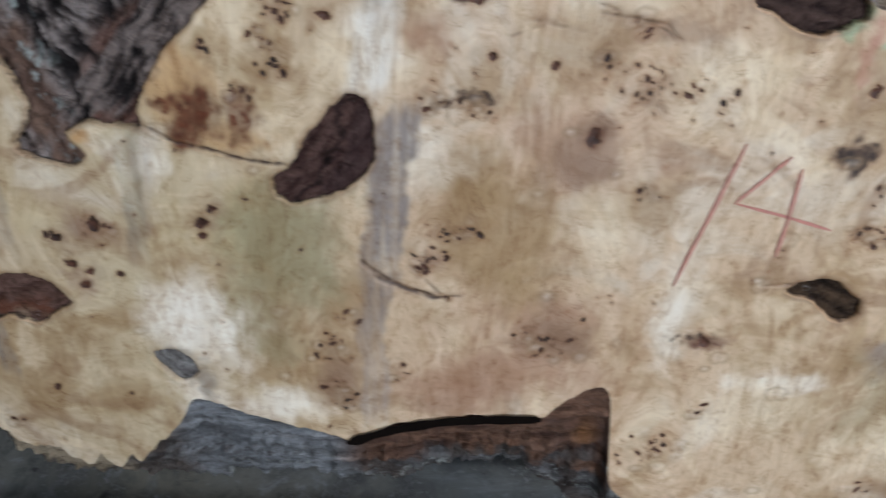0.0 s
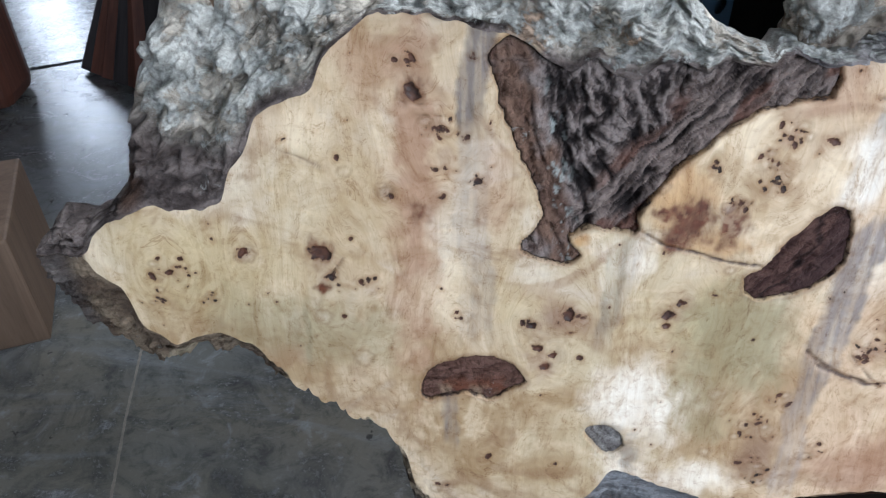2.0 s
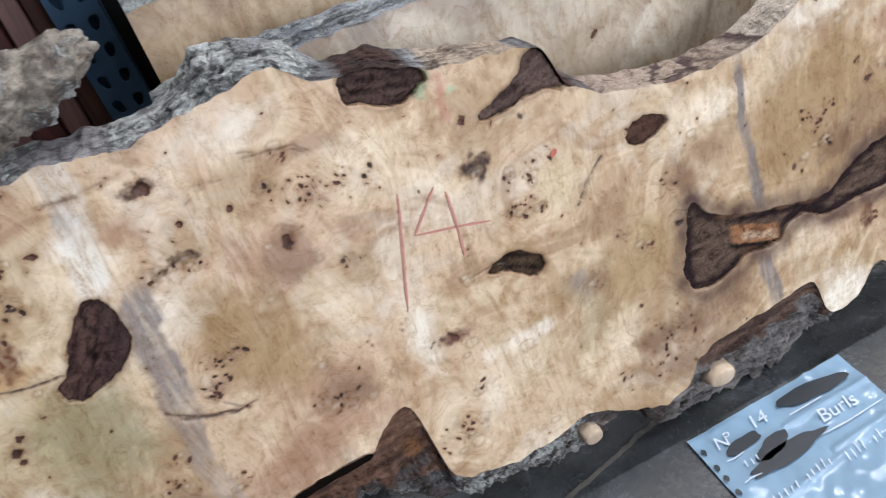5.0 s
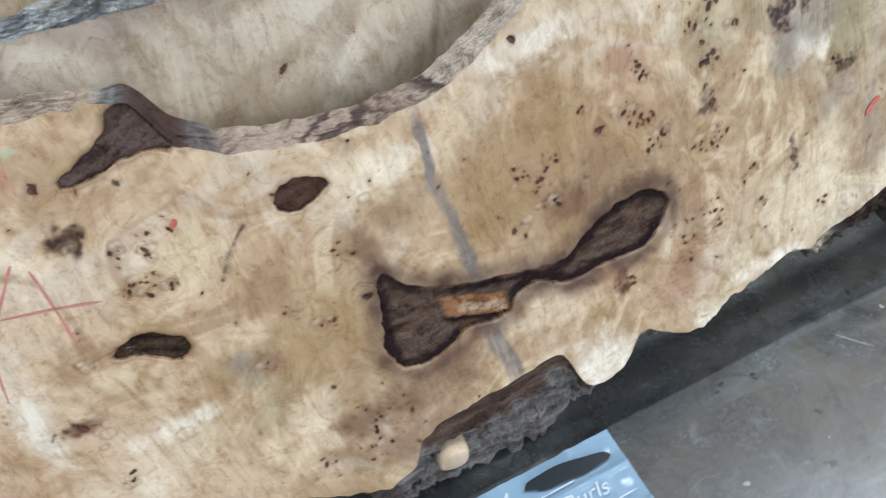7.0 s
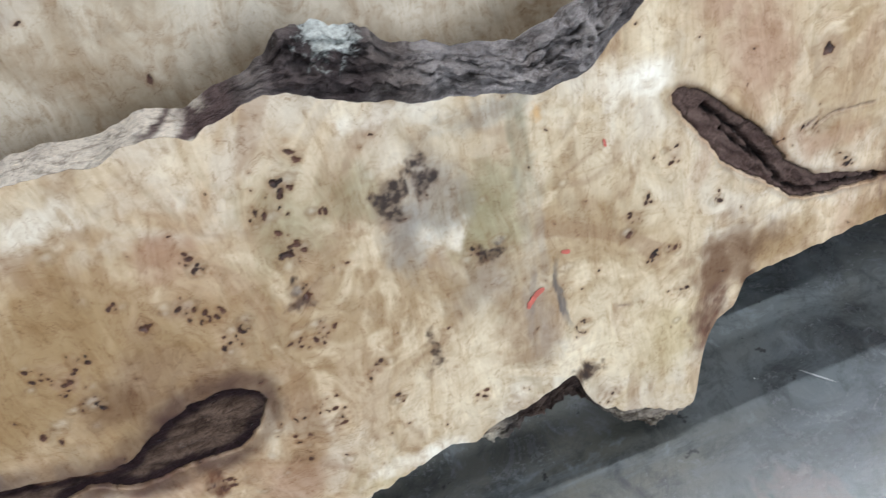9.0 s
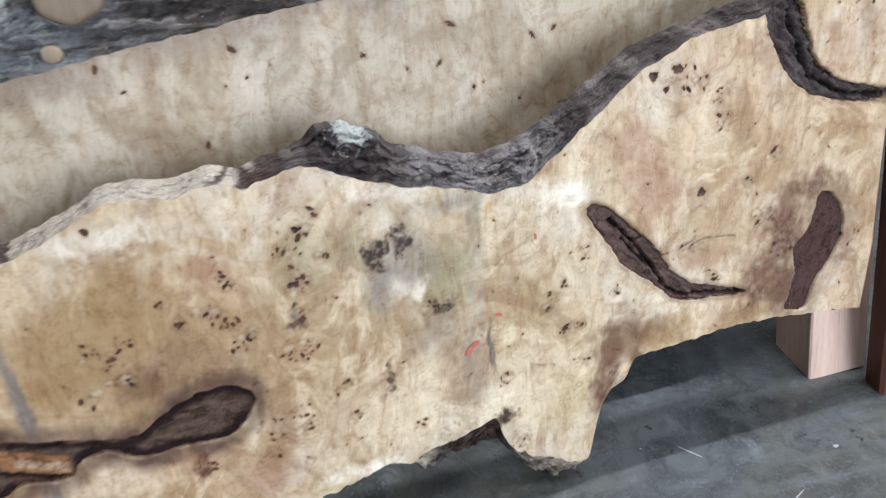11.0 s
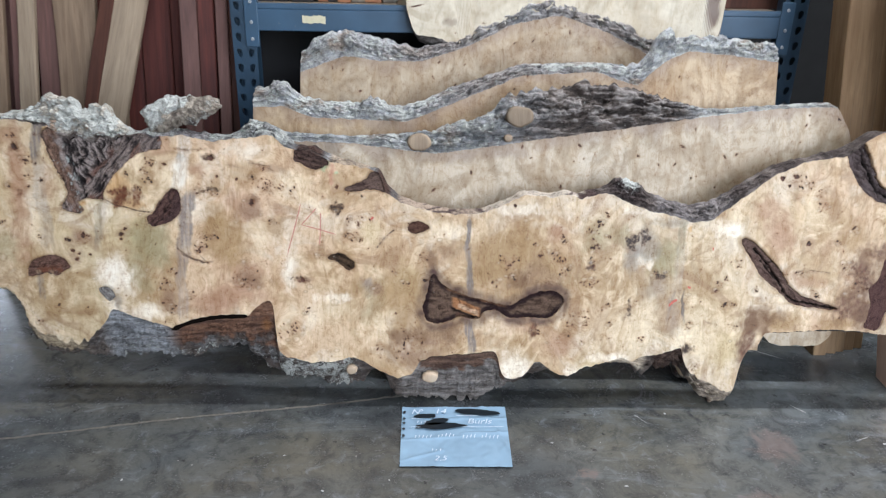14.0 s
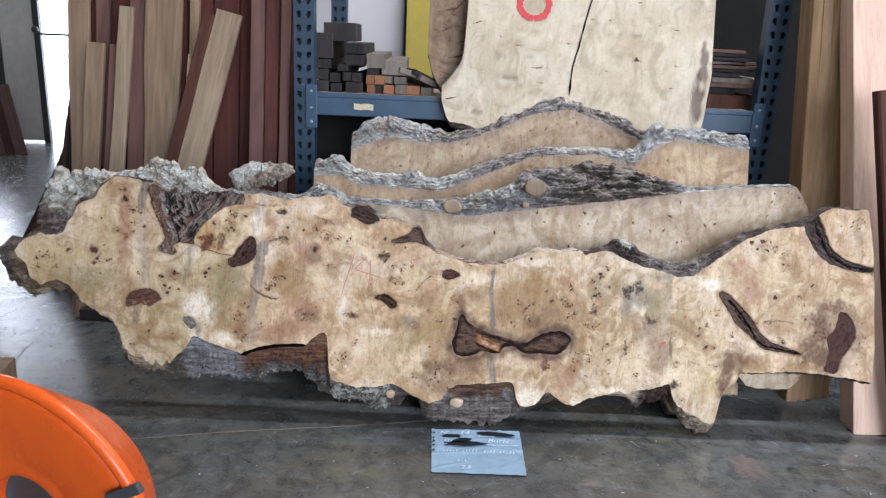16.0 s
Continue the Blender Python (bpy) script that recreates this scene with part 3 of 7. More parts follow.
def stripe(tint, u, v, x0, z0, x1, z1, w, f, colour, seed, ragged=0.012):
    """A band of colour along a line over the face."""
    tint = tint.copy()
    a, b = np.searchsorted(u[:, 0], (min(x0, x1) - 3 * w - 0.03, max(x0, x1) + 3 * w + 0.03))
    p, q = u[a:b], v[a:b]
    s = np.clip((z0 - q) / (z0 - z1), -0.2, 1.2)
    off = np.abs(p - (x0 + (x1 - x0) * s) + ragged * fbm(p * 12, q * 14, 3, seed) + 0.25 * w * fbm(p * 40, q * 60, 3, seed + 3))
    ends = smooth01((z0 + 0.025 - q + 0.02 * fbm(p * 50, q * 20, 3, seed + 4)) / 0.04) * smooth01((q - z1 + 0.025 + 0.02 * fbm(p * 50, q * 20, 3, seed + 4)) / 0.04)
    broken = 0.62 + 0.62 * smooth01(0.5 + 1.4 * fbm(p * 130, q * 7, 4, seed + 5, 0.62)) * (0.75 + 0.6 * fbm(p * 20, q * 80, 3, seed + 6))
    tint[a:b] = blend(tint[a:b], colour, np.clip(f * ends * broken * smooth01((1.15 * w - off) / (0.5 * w)), 0, 0.92))
    return tint


LEAN = 11.28
front_slab = thing("burl_slab", pose(0, 0, 0, -LEAN), "pale cream burl wood slab with bark edges, leaning upright on the concrete floor", "wood slab")

TOP = [(-1.01, 0.53), (-0.965, 0.53), (-0.952, 0.535), (-0.941, 0.556), (-0.915, 0.574), (-0.871, 0.59), (-0.824, 0.585), (-0.797, 0.595), (-0.79, 0.625), (-0.765, 0.658),
       (-0.759, 0.68), (-0.726, 0.702), (-0.698, 0.711), (-0.69, 0.737), (-0.664, 0.762), (-0.635, 0.782), (-0.585, 0.781), (-0.551, 0.77),
       (-0.519, 0.763), (-0.493, 0.751), (-0.482, 0.742), (-0.46, 0.73), (-0.44, 0.743), (-0.42, 0.727), (-0.4, 0.722), (-0.385, 0.737), (-0.36, 0.742), (-0.345, 0.728), (-0.33, 0.747), (-0.3, 0.742), (-0.27, 0.75), (-0.243, 0.735), (-0.232, 0.74), (-0.174, 0.747), (-0.1, 0.73), (-0.045, 0.738),
       (0.02, 0.744), (0.041, 0.752), (0.064, 0.745), (0.087, 0.724), (0.114, 0.711), (0.15, 0.712), (0.185, 0.696), (0.217, 0.681), (0.27, 0.673), (0.31, 0.666), (0.336, 0.659)]
TOP += [(0.344, 0.64), (0.352, 0.608), (0.393, 0.578), (0.472, 0.555), (0.53, 0.548), (0.586, 0.549), (0.627, 0.558), (0.67, 0.574), (0.7, 0.591), (0.729, 0.601), (0.776, 0.599), (0.801, 0.594), (0.821, 0.603), (0.836, 0.606), (0.874, 0.592), (0.887, 0.599), (0.908, 0.605), (0.93, 0.609), (0.955, 0.605), (0.985, 0.592), (1.042, 0.568), (1.074, 0.561),
        (1.136, 0.546), (1.179, 0.534), (1.231, 0.54), (1.254, 0.562), (1.3, 0.598), (1.387, 0.664), (1.45, 0.693), (1.512, 0.708), (1.565, 0.712), (1.6, 0.74), (1.652, 0.777),
        (1.72, 0.772), (1.775, 0.775), (1.8, 0.64), (1.812, 0.55), (1.822, 0.42), (1.835, 0.3)]
BOTTOM = [(-1.01, 0.5299), (-0.955, 0.5299), (-0.948, 0.512), (-0.919, 0.494), (-0.908, 0.449), (-0.874, 0.425), (-0.827, 0.442), (-0.784, 0.429), (-0.756, 0.393), (-0.733, 0.367), (-0.702, 0.353),
          (-0.67, 0.339), (-0.635, 0.313), (-0.615, 0.285), (-0.618, 0.25), (-0.58, 0.205), (-0.53, 0.19), (-0.46, 0.185), (-0.425, 0.215), (-0.404, 0.24),
          (-0.385, 0.277), (-0.33, 0.26), (-0.273, 0.241), (-0.216, 0.223), (-0.174, 0.248), (-0.095, 0.262), (-0.018, 0.26), (0.006, 0.286), (0.022, 0.302), (0.042, 0.306)]
BOTTOM += [(0.052, 0.29), (0.055, 0.25), (0.056, 0.2), (0.062, 0.165), (0.085, 0.144), (0.156, 0.13), (0.222, 0.136), (0.27, 0.147), (0.3, 0.13), (0.33, 0.112), (0.39, 0.085), (0.43, 0.1), (0.45, 0.135), (0.475, 0.148), (0.53, 0.155), (0.59, 0.161), (0.645, 0.168), (0.66, 0.163), (0.667, 0.14), (0.672, 0.112),
           (0.683, 0.093), (0.703, 0.085), (0.728, 0.09), (0.752, 0.113), (0.766, 0.138), (0.785, 0.138), (0.815, 0.116), (0.86, 0.098), (0.9, 0.119), (0.945, 0.136), (1.008, 0.153), (1.04, 0.137), (1.05, 0.148), (1.076, 0.156), (1.111, 0.163),
           (1.146, 0.174), (1.172, 0.182), (1.178, 0.155), (1.187, 0.129), (1.208, 0.106), (1.231, 0.09), (1.267, 0.078), (1.297, 0.057), (1.316, 0.052), (1.327, 0.058), (1.333, 0.1), (1.344, 0.151), (1.359, 0.179), (1.386, 0.19), (1.398, 0.228), (1.5, 0.234), (1.6, 0.24), (1.7, 0.232), (1.835, 0.212)]
OUTER_TOP = [(-1.01, 0.545), (-1.0, 0.563), (-0.986, 0.578), (-0.96, 0.572), (-0.933, 0.58), (-0.91, 0.6), (-0.894, 0.638), (-0.879, 0.69), (-0.86, 0.725), (-0.825, 0.762), (-0.779, 0.787), (-0.7, 0.79),
             (-0.645, 0.8), (-0.607, 0.805), (-0.54, 0.815), (-0.49, 0.825), (-0.43, 0.814), (-0.37, 0.812), (-0.332, 0.771), (-0.309, 0.757), (-0.277, 0.76), (-0.25, 0.764), (-0.15, 0.757), (-0.107, 0.749), (-0.06, 0.745), (-0.03, 0.765), (0.0, 0.785), (0.034, 0.781), (0.071, 0.766), (0.095, 0.745), (0.115, 0.724), (0.16, 0.722), (0.2, 0.7), (0.27, 0.679), (0.335, 0.664)]
OUTER_TOP += [(0.346, 0.645), (0.36, 0.614), (0.385, 0.594), (0.42, 0.578), (0.47, 0.564), (0.53, 0.555), (0.59, 0.555), (0.65, 0.569), (0.694, 0.592), (0.729, 0.606), (0.776, 0.604), (0.801, 0.599), (0.836, 0.611), (0.874, 0.602), (0.9, 0.613), (0.93, 0.618), (0.952, 0.624), (0.963, 0.644), (0.982, 0.651), (1.012, 0.647), (1.04, 0.63), (1.065, 0.608), (1.1, 0.598), (1.115, 0.588), (1.17, 0.576),
              (1.24, 0.59), (1.32, 0.64), (1.387, 0.682), (1.512, 0.715), (1.58, 0.735), (1.652, 0.78), (1.775, 0.776), (1.8, 0.64), (1.82, 0.43), (1.835, 0.3)]
OUTER_BOTTOM = [(-1.01, 0.49), (-1.0, 0.455), (-0.985, 0.43), (-0.96, 0.412), (-0.927, 0.4), (-0.922, 0.39), (-0.88, 0.388), (-0.865, 0.403), (-0.806, 0.403), (-0.765, 0.37), (-0.719, 0.346), (-0.63, 0.285), (-0.622, 0.22), (-0.59, 0.165),
                (-0.55, 0.145), (-0.45, 0.138), (-0.31, 0.152), (-0.22, 0.138), (-0.17, 0.145), (-0.114, 0.164), (-0.08, 0.172), (-0.05, 0.17), (-0.02, 0.16), (0.005, 0.14), (0.03, 0.115), (0.05, 0.1), (0.077, 0.09),
                (0.176, 0.07), (0.29, 0.07), (0.315, 0.1), (0.35, 0.09), (0.368, 0.04)]
OUTER_BOTTOM += [(0.39, 0.022), (0.5, 0.016), (0.6, 0.022), (0.672, 0.055), (0.72, 0.062), (0.77, 0.1), (0.8, 0.1), (0.86, 0.086), (0.95, 0.125), (1.03, 0.12), (1.075, 0.1), (1.1, 0.112),
                 (1.125, 0.118), (1.155, 0.125), (1.174, 0.122), (1.19, 0.1), (1.21, 0.07), (1.24, 0.045), (1.28, 0.022), (1.31, 0.01), (1.328, 0.03), (1.338, 0.1), (1.362, 0.17), (1.402, 0.215), (1.54, 0.22), (1.7, 0.22), (1.835, 0.198)]

POCKETS = {
    "v": [(-0.54, 0.75), (-0.529, 0.724), (-0.523, 0.692), (-0.506, 0.655), (-0.488, 0.621), (-0.478, 0.592), (-0.485, 0.574), (-0.507, 0.552), (-0.477, 0.541), (-0.446, 0.536), (-0.438, 0.55), (-0.456, 0.566), (-0.44, 0.577), (-0.402, 0.576), (-0.383, 0.572),
          (-0.386, 0.59), (-0.373, 0.619), (-0.35, 0.645), (-0.323, 0.67), (-0.297, 0.695), (-0.263, 0.704), (-0.22, 0.712), (-0.24, 0.77), (-0.5, 0.77)],
    "ear": [(-0.278, 0.533), (-0.274, 0.502), (-0.229, 0.512), (-0.202, 0.523), (-0.184, 0.547), (-0.184, 0.589), (-0.195, 0.608), (-0.212, 0.606), (-0.228, 0.587), (-0.246, 0.566), (-0.257, 0.541)],
    "russet": [(-0.603, 0.364), (-0.601, 0.393), (-0.586, 0.411), (-0.555, 0.423), (-0.513, 0.427), (-0.48, 0.395), (-0.504, 0.382), (-0.523, 0.366), (-0.548, 0.376), (-0.573, 0.37)],
    "twin": [(0.484, 0.392), (0.503, 0.357), (0.561, 0.327), (0.642, 0.309), (0.69, 0.293), (0.718, 0.315), (0.767, 0.338), (0.808, 0.344), (0.84, 0.328), (0.838, 0.295), (0.8, 0.258), (0.752, 0.265), (0.705, 0.26), (0.68, 0.267), (0.659, 0.288),
             (0.62, 0.28), (0.605, 0.252), (0.557, 0.267), (0.531, 0.254), (0.497, 0.241), (0.465, 0.248), (0.452, 0.289), (0.468, 0.335), (0.474, 0.37)],
    "cleft": [(1.312, 0.492), (1.336, 0.492), (1.383, 0.448), (1.425, 0.408), (1.458, 0.355), (1.5, 0.33), (1.594, 0.302), (1.594, 0.293), (1.51, 0.302), (1.462, 0.309), (1.432, 0.342),
              (1.374, 0.385), (1.345, 0.431), (1.314, 0.473)],
    "plum": [(1.706, 0.44), (1.725, 0.443), (1.744, 0.431), (1.771, 0.38), (1.762, 0.336), (1.74, 0.301), (1.723, 0.275), (1.722, 0.233), (1.67, 0.24), (1.679, 0.276), (1.684, 0.321), (1.668, 0.353), (1.697, 0.382), (1.704, 0.416)],
    "rift": [(1.56, 0.75), (1.61, 0.76), (1.64, 0.7), (1.662, 0.642), (1.72, 0.607), (1.83, 0.583), (1.83, 0.568), (1.721, 0.577), (1.642, 0.604), (1.598, 0.655), (1.575, 0.7)],
    "kite": [(0.42, 0.526), (0.449, 0.529), (0.477, 0.512), (0.455, 0.497), (0.428, 0.489), (0.41, 0.507)],
    "sooty": [(0.19, 0.424), (0.222, 0.44), (0.248, 0.436), (0.278, 0.405), (0.262, 0.388), (0.24, 0.4), (0.222, 0.418)],
    "pebble": [(-0.425, 0.332), (-0.404, 0.343), (-0.375, 0.328), (-0.372, 0.308), (-0.394, 0.294)],
    "rim": [(0.11, 0.684), (0.117, 0.71), (0.126, 0.725), (0.15, 0.73), (0.165, 0.728), (0.194, 0.702), (0.209, 0.677), (0.194, 0.668), (0.183, 0.664), (0.168, 0.661), (0.152, 0.664), (0.136, 0.675)],
    "crest": [(0.24, 0.61), (0.271, 0.624), (0.297, 0.633), (0.318, 0.66), (0.344, 0.66), (0.36, 0.634), (0.385, 0.608), (0.368, 0.596), (0.332, 0.612), (0.297, 0.608), (0.27, 0.602)],
}


burr_dice = random.Random(77)
BURRS = [(-0.857, 0.0, 0.024, 0.02), (-0.83, 0.05, 0.016, 0.014), (-0.42, 0.03, 0.018, 0.016), (-0.95, 0.02, 0.03, 0.012), (-0.9, 0.05, 0.03, 0.012)]
BURRS += [(burr_dice.uniform(-0.88, -0.28), burr_dice.choice((0.0, 0.01, 0.03, 0.06, 0.1)), burr_dice.uniform(0.008, 0.026), burr_dice.uniform(0.004, 0.014)) for _ in range(90)]
BURRS += [(burr_dice.uniform(-0.27, 0.1), burr_dice.choice((0.0, 0.02, 0.05)), burr_dice.uniform(0.006, 0.018), burr_dice.uniform(0.003, 0.009)) for _ in range(36)]


def build_front_slab():
    slab = Slab(front_slab, -1.008, 1.832, 0.002, TOP, BOTTOM, OUTER_TOP, OUTER_BOTTOM, (360, 100, 44), 0.063, 3, 0.005, BURRS, None, ((-0.78, -0.42, 0.028), (1.19, 1.34, 0.014), (0.78, 1.0, 0.01)))
    u, v = slab.gu, slab.gv
    rng = random.Random(5)

    # pin knots: named ones, then clusters
    named = [(-0.604, 0.711, 0.0095), (-0.702, 0.543, 0.0105), (-0.692, 0.516, 0.0047), (-0.67, 0.56, 0.0034), (-0.885, 0.51, 0.0048), (-0.866, 0.515, 0.0042),
             (-0.783, 0.542, 0.0052), (-0.679, 0.646, 0.0038), (-0.627, 0.607, 0.0038), (-0.542, 0.625, 0.0048), (-0.345, 0.484, 0.0066), (-0.334, 0.498, 0.005),
             (-0.346, 0.471, 0.0045), (-0.468, 0.415, 0.0066), (-0.46, 0.43, 0.0053), (-0.476, 0.438, 0.0053), (-0.431, 0.428, 0.0047), (-0.447, 0.48, 0.0085),
             (-0.484, 0.466, 0.006), (-0.221, 0.671, 0.0054), (-0.525, 0.288, 0.0045), (-0.448, 0.282, 0.0032), (-0.682, 0.469, 0.0036), (-0.1, 0.689, 0.0095),
             (-0.086, 0.641, 0.0052), (-0.035, 0.634, 0.0048), (0.002, 0.573, 0.0077)]
    named += [(0.226, 0.617, 0.0062), (0.461, 0.366, 0.0058), (0.771, 0.438, 0.0053), (0.913, 0.461, 0.0046), (0.383, 0.273, 0.004),
              (0.132, 0.364, 0.0075), (0.698, 0.573, 0.0062), (0.922, 0.533, 0.0046), (1.493, 0.479, 0.0085), (0.909, 0.462, 0.0041), (0.915, 0.411, 0.0054), (0.88, 0.643, 0.0033), (1.405, 0.655, 0.009), (1.44, 0.66, 0.008), (1.425, 0.635, 0.006)]
    specks = [(x, z, 0.72 * r, rng.uniform(1.0, 1.6), rng.uniform(0, 3.1)) for x, z, r in named]
    clusters = [(-0.865, 0.517, 0.025), (-0.880, 0.485, 0.009), (-0.827, 0.485, 0.010), (-0.782, 0.541, 0.008), (-0.655, 0.508, 0.015), (-0.685, 0.510, 0.018), (-0.628, 0.609, 0.006), (-0.573, 0.642, 0.019), (-0.583, 0.675, 0.016), (-0.557, 0.667, 0.007), (-0.543, 0.626, 0.006), (-0.578, 0.607, 0.004), (-0.277, 0.660, 0.009), (-0.260, 0.676, 0.015), (-0.266, 0.627, 0.013), (-0.298, 0.603, 0.010), (-0.323, 0.645, 0.007), (-0.232, 0.344, 0.020), (-0.136, 0.451, 0.017), (-0.167, 0.317, 0.012), (-0.229, 0.288, 0.018), (-0.608, 0.738, 0.015), (-0.552, 0.743, 0.006), (-0.561, 0.474, 0.007), (-0.573, 0.241, 0.013), (-0.487, 0.467, 0.008), (-0.268, 0.649, 0.007), (-0.266, 0.631, 0.007), (-0.259, 0.676, 0.014), (-0.294, 0.609, 0.009)]
    clusters += [(-0.125, 0.482, 0.016), (-0.142, 0.451, 0.014), (-0.088, 0.590, 0.006), (-0.235, 0.357, 0.010), (-0.165, 0.326, 0.005), (-0.221, 0.275, 0.013), (-0.018, 0.368, 0.034), (0.029, 0.665, 0.011), (0.044, 0.610, 0.015), (-0.437, 0.475, 0.011), (-0.579, 0.681, 0.012), (-0.134, 0.604, 0.015), (-0.098, 0.600, 0.013), (-0.134, 0.449, 0.013), (-0.216, 0.383, 0.011), (0.007, 0.634, 0.014), (0.054, 0.620, 0.017), (0.296, 0.533, 0.021), (0.272, 0.483, 0.016), (0.145, 0.279, 0.010), (0.104, 0.223, 0.022), (0.060, 0.523, 0.012), (-0.103, 0.481, 0.011), (0.329, 0.337, 0.011), (-0.034, 0.364, 0.016)]
    clusters += [(0.828, 0.489, 0.009), (0.911, 0.509, 0.017), (0.916, 0.474, 0.014), (0.805, 0.444, 0.016), (0.823, 0.429, 0.009), (0.676, 0.428, 0.015), (0.692, 0.384, 0.010), (0.654, 0.362, 0.013), (0.893, 0.366, 0.010), (0.953, 0.296, 0.012), (0.869, 0.260, 0.030), (0.846, 0.218, 0.015), (0.756, 0.227, 0.011), (0.452, 0.430, 0.016), (0.382, 0.388, 0.012), (0.249, 0.488, 0.011), (0.288, 0.475, 0.006), (0.259, 0.532, 0.007), (0.284, 0.516, 0.007), (0.440, 0.632, 0.009), (0.409, 0.358, 0.011), (0.704, 0.430, 0.010), (0.340, 0.176, 0.012), (0.755, 0.471, 0.006), (0.916, 0.426, 0.008), (0.926, 0.526, 0.008), (0.921, 0.463, 0.015), (0.835, 0.477, 0.005), (0.833, 0.425, 0.008), (0.831, 0.391, 0.010)]
    clusters += [(0.912, 0.357, 0.012), (0.962, 0.304, 0.008), (0.974, 0.250, 0.009), (0.688, 0.412, 0.017), (0.702, 0.377, 0.008), (0.889, 0.281, 0.019), (0.895, 0.245, 0.013), (0.766, 0.223, 0.010), (1.057, 0.203, 0.012), (1.183, 0.240, 0.009), (1.277, 0.302, 0.009), (1.261, 0.364, 0.012), (1.312, 0.422, 0.012), (0.947, 0.550, 0.008), (0.953, 0.490, 0.007), (0.919, 0.371, 0.010), (0.848, 0.404, 0.010), (0.907, 0.258, 0.009), (1.082, 0.393, 0.008), (1.187, 0.255, 0.010), (1.308, 0.307, 0.009), (1.282, 0.311, 0.006), (1.366, 0.352, 0.009), (1.251, 0.346, 0.005), (1.278, 0.379, 0.008), (1.315, 0.248, 0.020), (1.208, 0.133, 0.020), (1.575, 0.483, 0.007), (1.607, 0.416, 0.015), (1.612, 0.521, 0.010), (1.520, 0.579, 0.016), (1.489, 0.400, 0.021), (1.532, 0.335, 0.009)]
    clusters += [(1.46, 0.638, 0.03), (1.516, 0.622, 0.025), (1.649, 0.351, 0.026), (1.778, 0.356, 0.03), (1.745, 0.723, 0.03), (0.407, 0.225, 0.045), (0.423, 0.165, 0.04), (0.092, 0.221, 0.035), (0.05, 0.617, 0.035), (0.105, 0.601, 0.03)]
    for x, z, r in clusters:
        turn = rng.uniform(0, 3.1)
        for _ in range(int(4 + r * 330)):
            a, q = rng.uniform(0, 6.28), 1.15 * r * rng.random() ** 0.7
            big = rng.random() ** 2.4
            specks.append((x + q * math.cos(a), z + 0.8 * q * math.sin(a), 0.0005 + 0.0021 * big, rng.uniform(1, 2.1), turn + rng.uniform(-0.6, 0.6)))
    for _ in range(420):
        specks.append((rng.uniform(-0.95, 1.8), rng.uniform(0.1, 0.75), rng.uniform(0.0003, 0.0014), rng.uniform(1, 2.5), rng.uniform(0, 3.1)))
    slab.add_specks(specks)
    slab.swirls = [(x, z, 0.9 * r + 0.004) for x, z, r in clusters] + [(x, z, 0.008 + 1.6 * r) for x, z, r in named] + [(0.5, 0.3, 0.05), (0.79, 0.3, 0.045), (1.38, 0.42, 0.04), (-0.23, 0.56, 0.04), (-0.545, 0.395, 0.035), (0.44, 0.51, 0.025), (0.24, 0.415, 0.03)]

    # the ground colour: zones along the slab, then clouds and flame
    tones = np.array([(0.585, 0.495, 0.34), (0.6, 0.485, 0.34), (0.575, 0.49, 0.335), (0.65, 0.5, 0.365), (0.62, 0.48, 0.335), (0.54, 0.395, 0.255), (0.56, 0.42, 0.28), (0.58, 0.485, 0.355), (0.63, 0.525, 0.375), (0.6, 0.46, 0.325)])
    at = u + 0.05 * fbm(u * 4, v * 4, 3, 69)
    tint = np.stack([np.interp(at, (-0.9, -0.62, -0.4, -0.1, 0.25, 0.5, 0.85, 1.08, 1.25, 1.6), tones[:, k]) for k in range(3)], -1)
    cloud = fbm(u * 4.2 + 0.6 * perlin(u * 3, v * 3, 71), v * 4.2, 4, 70)
    flame = fbm(u * 34 + 2.5 * perlin(u * 7, v * 7, 73), v * 9, 4, 72)
    swirl = fbm(u * 17 + 3 * perlin(u * 9, v * 9, 75), v * 17 + 3 * perlin(u * 9 + 4, v * 9, 76), 4, 74)
    tint = blend(tint, GOLDEN, 0.6 * smooth01(0.05 + 1.7 * cloud + 1.1 * swirl))
    tint = blend(tint, WHITE, 0.6 * smooth01(0.0 - 1.7 * cloud + 1.1 * swirl))
    tint = blend(tint, TAN * 0.9, 0.45 * smooth01(2.0 * flame - 0.1) * smooth01((u - 0.25) / 0.3))
    smoke = fbm(u * 11 + 2.2 * perlin(u * 7, v * 7, 151), v * 11 + 2.2 * perlin(u * 7 + 3, v * 7, 152), 4, 153, 0.6)
    tint = blend(tint, BROWNISH * (1.35, 1.35, 1.3), 0.42 * smooth01(2.6 * smoke - 0.35))
    tint = blend(tint, PALE_WOOD, 0.5 * smooth01(-2.6 * smoke - 0.3))
    tint = blend(tint, ROSY, 0.35 * smooth01(2.4 * fbm(u * 22 + 2 * perlin(u * 9, v * 9, 88), v * 7, 4, 89) - 0.2) * smooth01((u - 1.28) / 0.08))
    tint = stain(tint, u, v, [(-0.846, 0.524, 0.079, 0.062, 0.6), (-0.704, 0.573, 0.069, 0.099, 0.35), (-0.307, 0.484, 0.072, 0.041, 0.5), (-0.509, 0.503, 0.04, 0.027, 0.4), (-0.292, 0.46, 0.036, 0.064, 0.5), (0.317, 0.497, 0.028, 0.034, 0.4), (0.42, 0.352, 0.039, 0.056, 0.4), (1.29, 0.183, 0.056, 0.053, 0.5), (0.925, 0.121, 0.076, 0.048, 0.4)], YELLOWISH, 80)
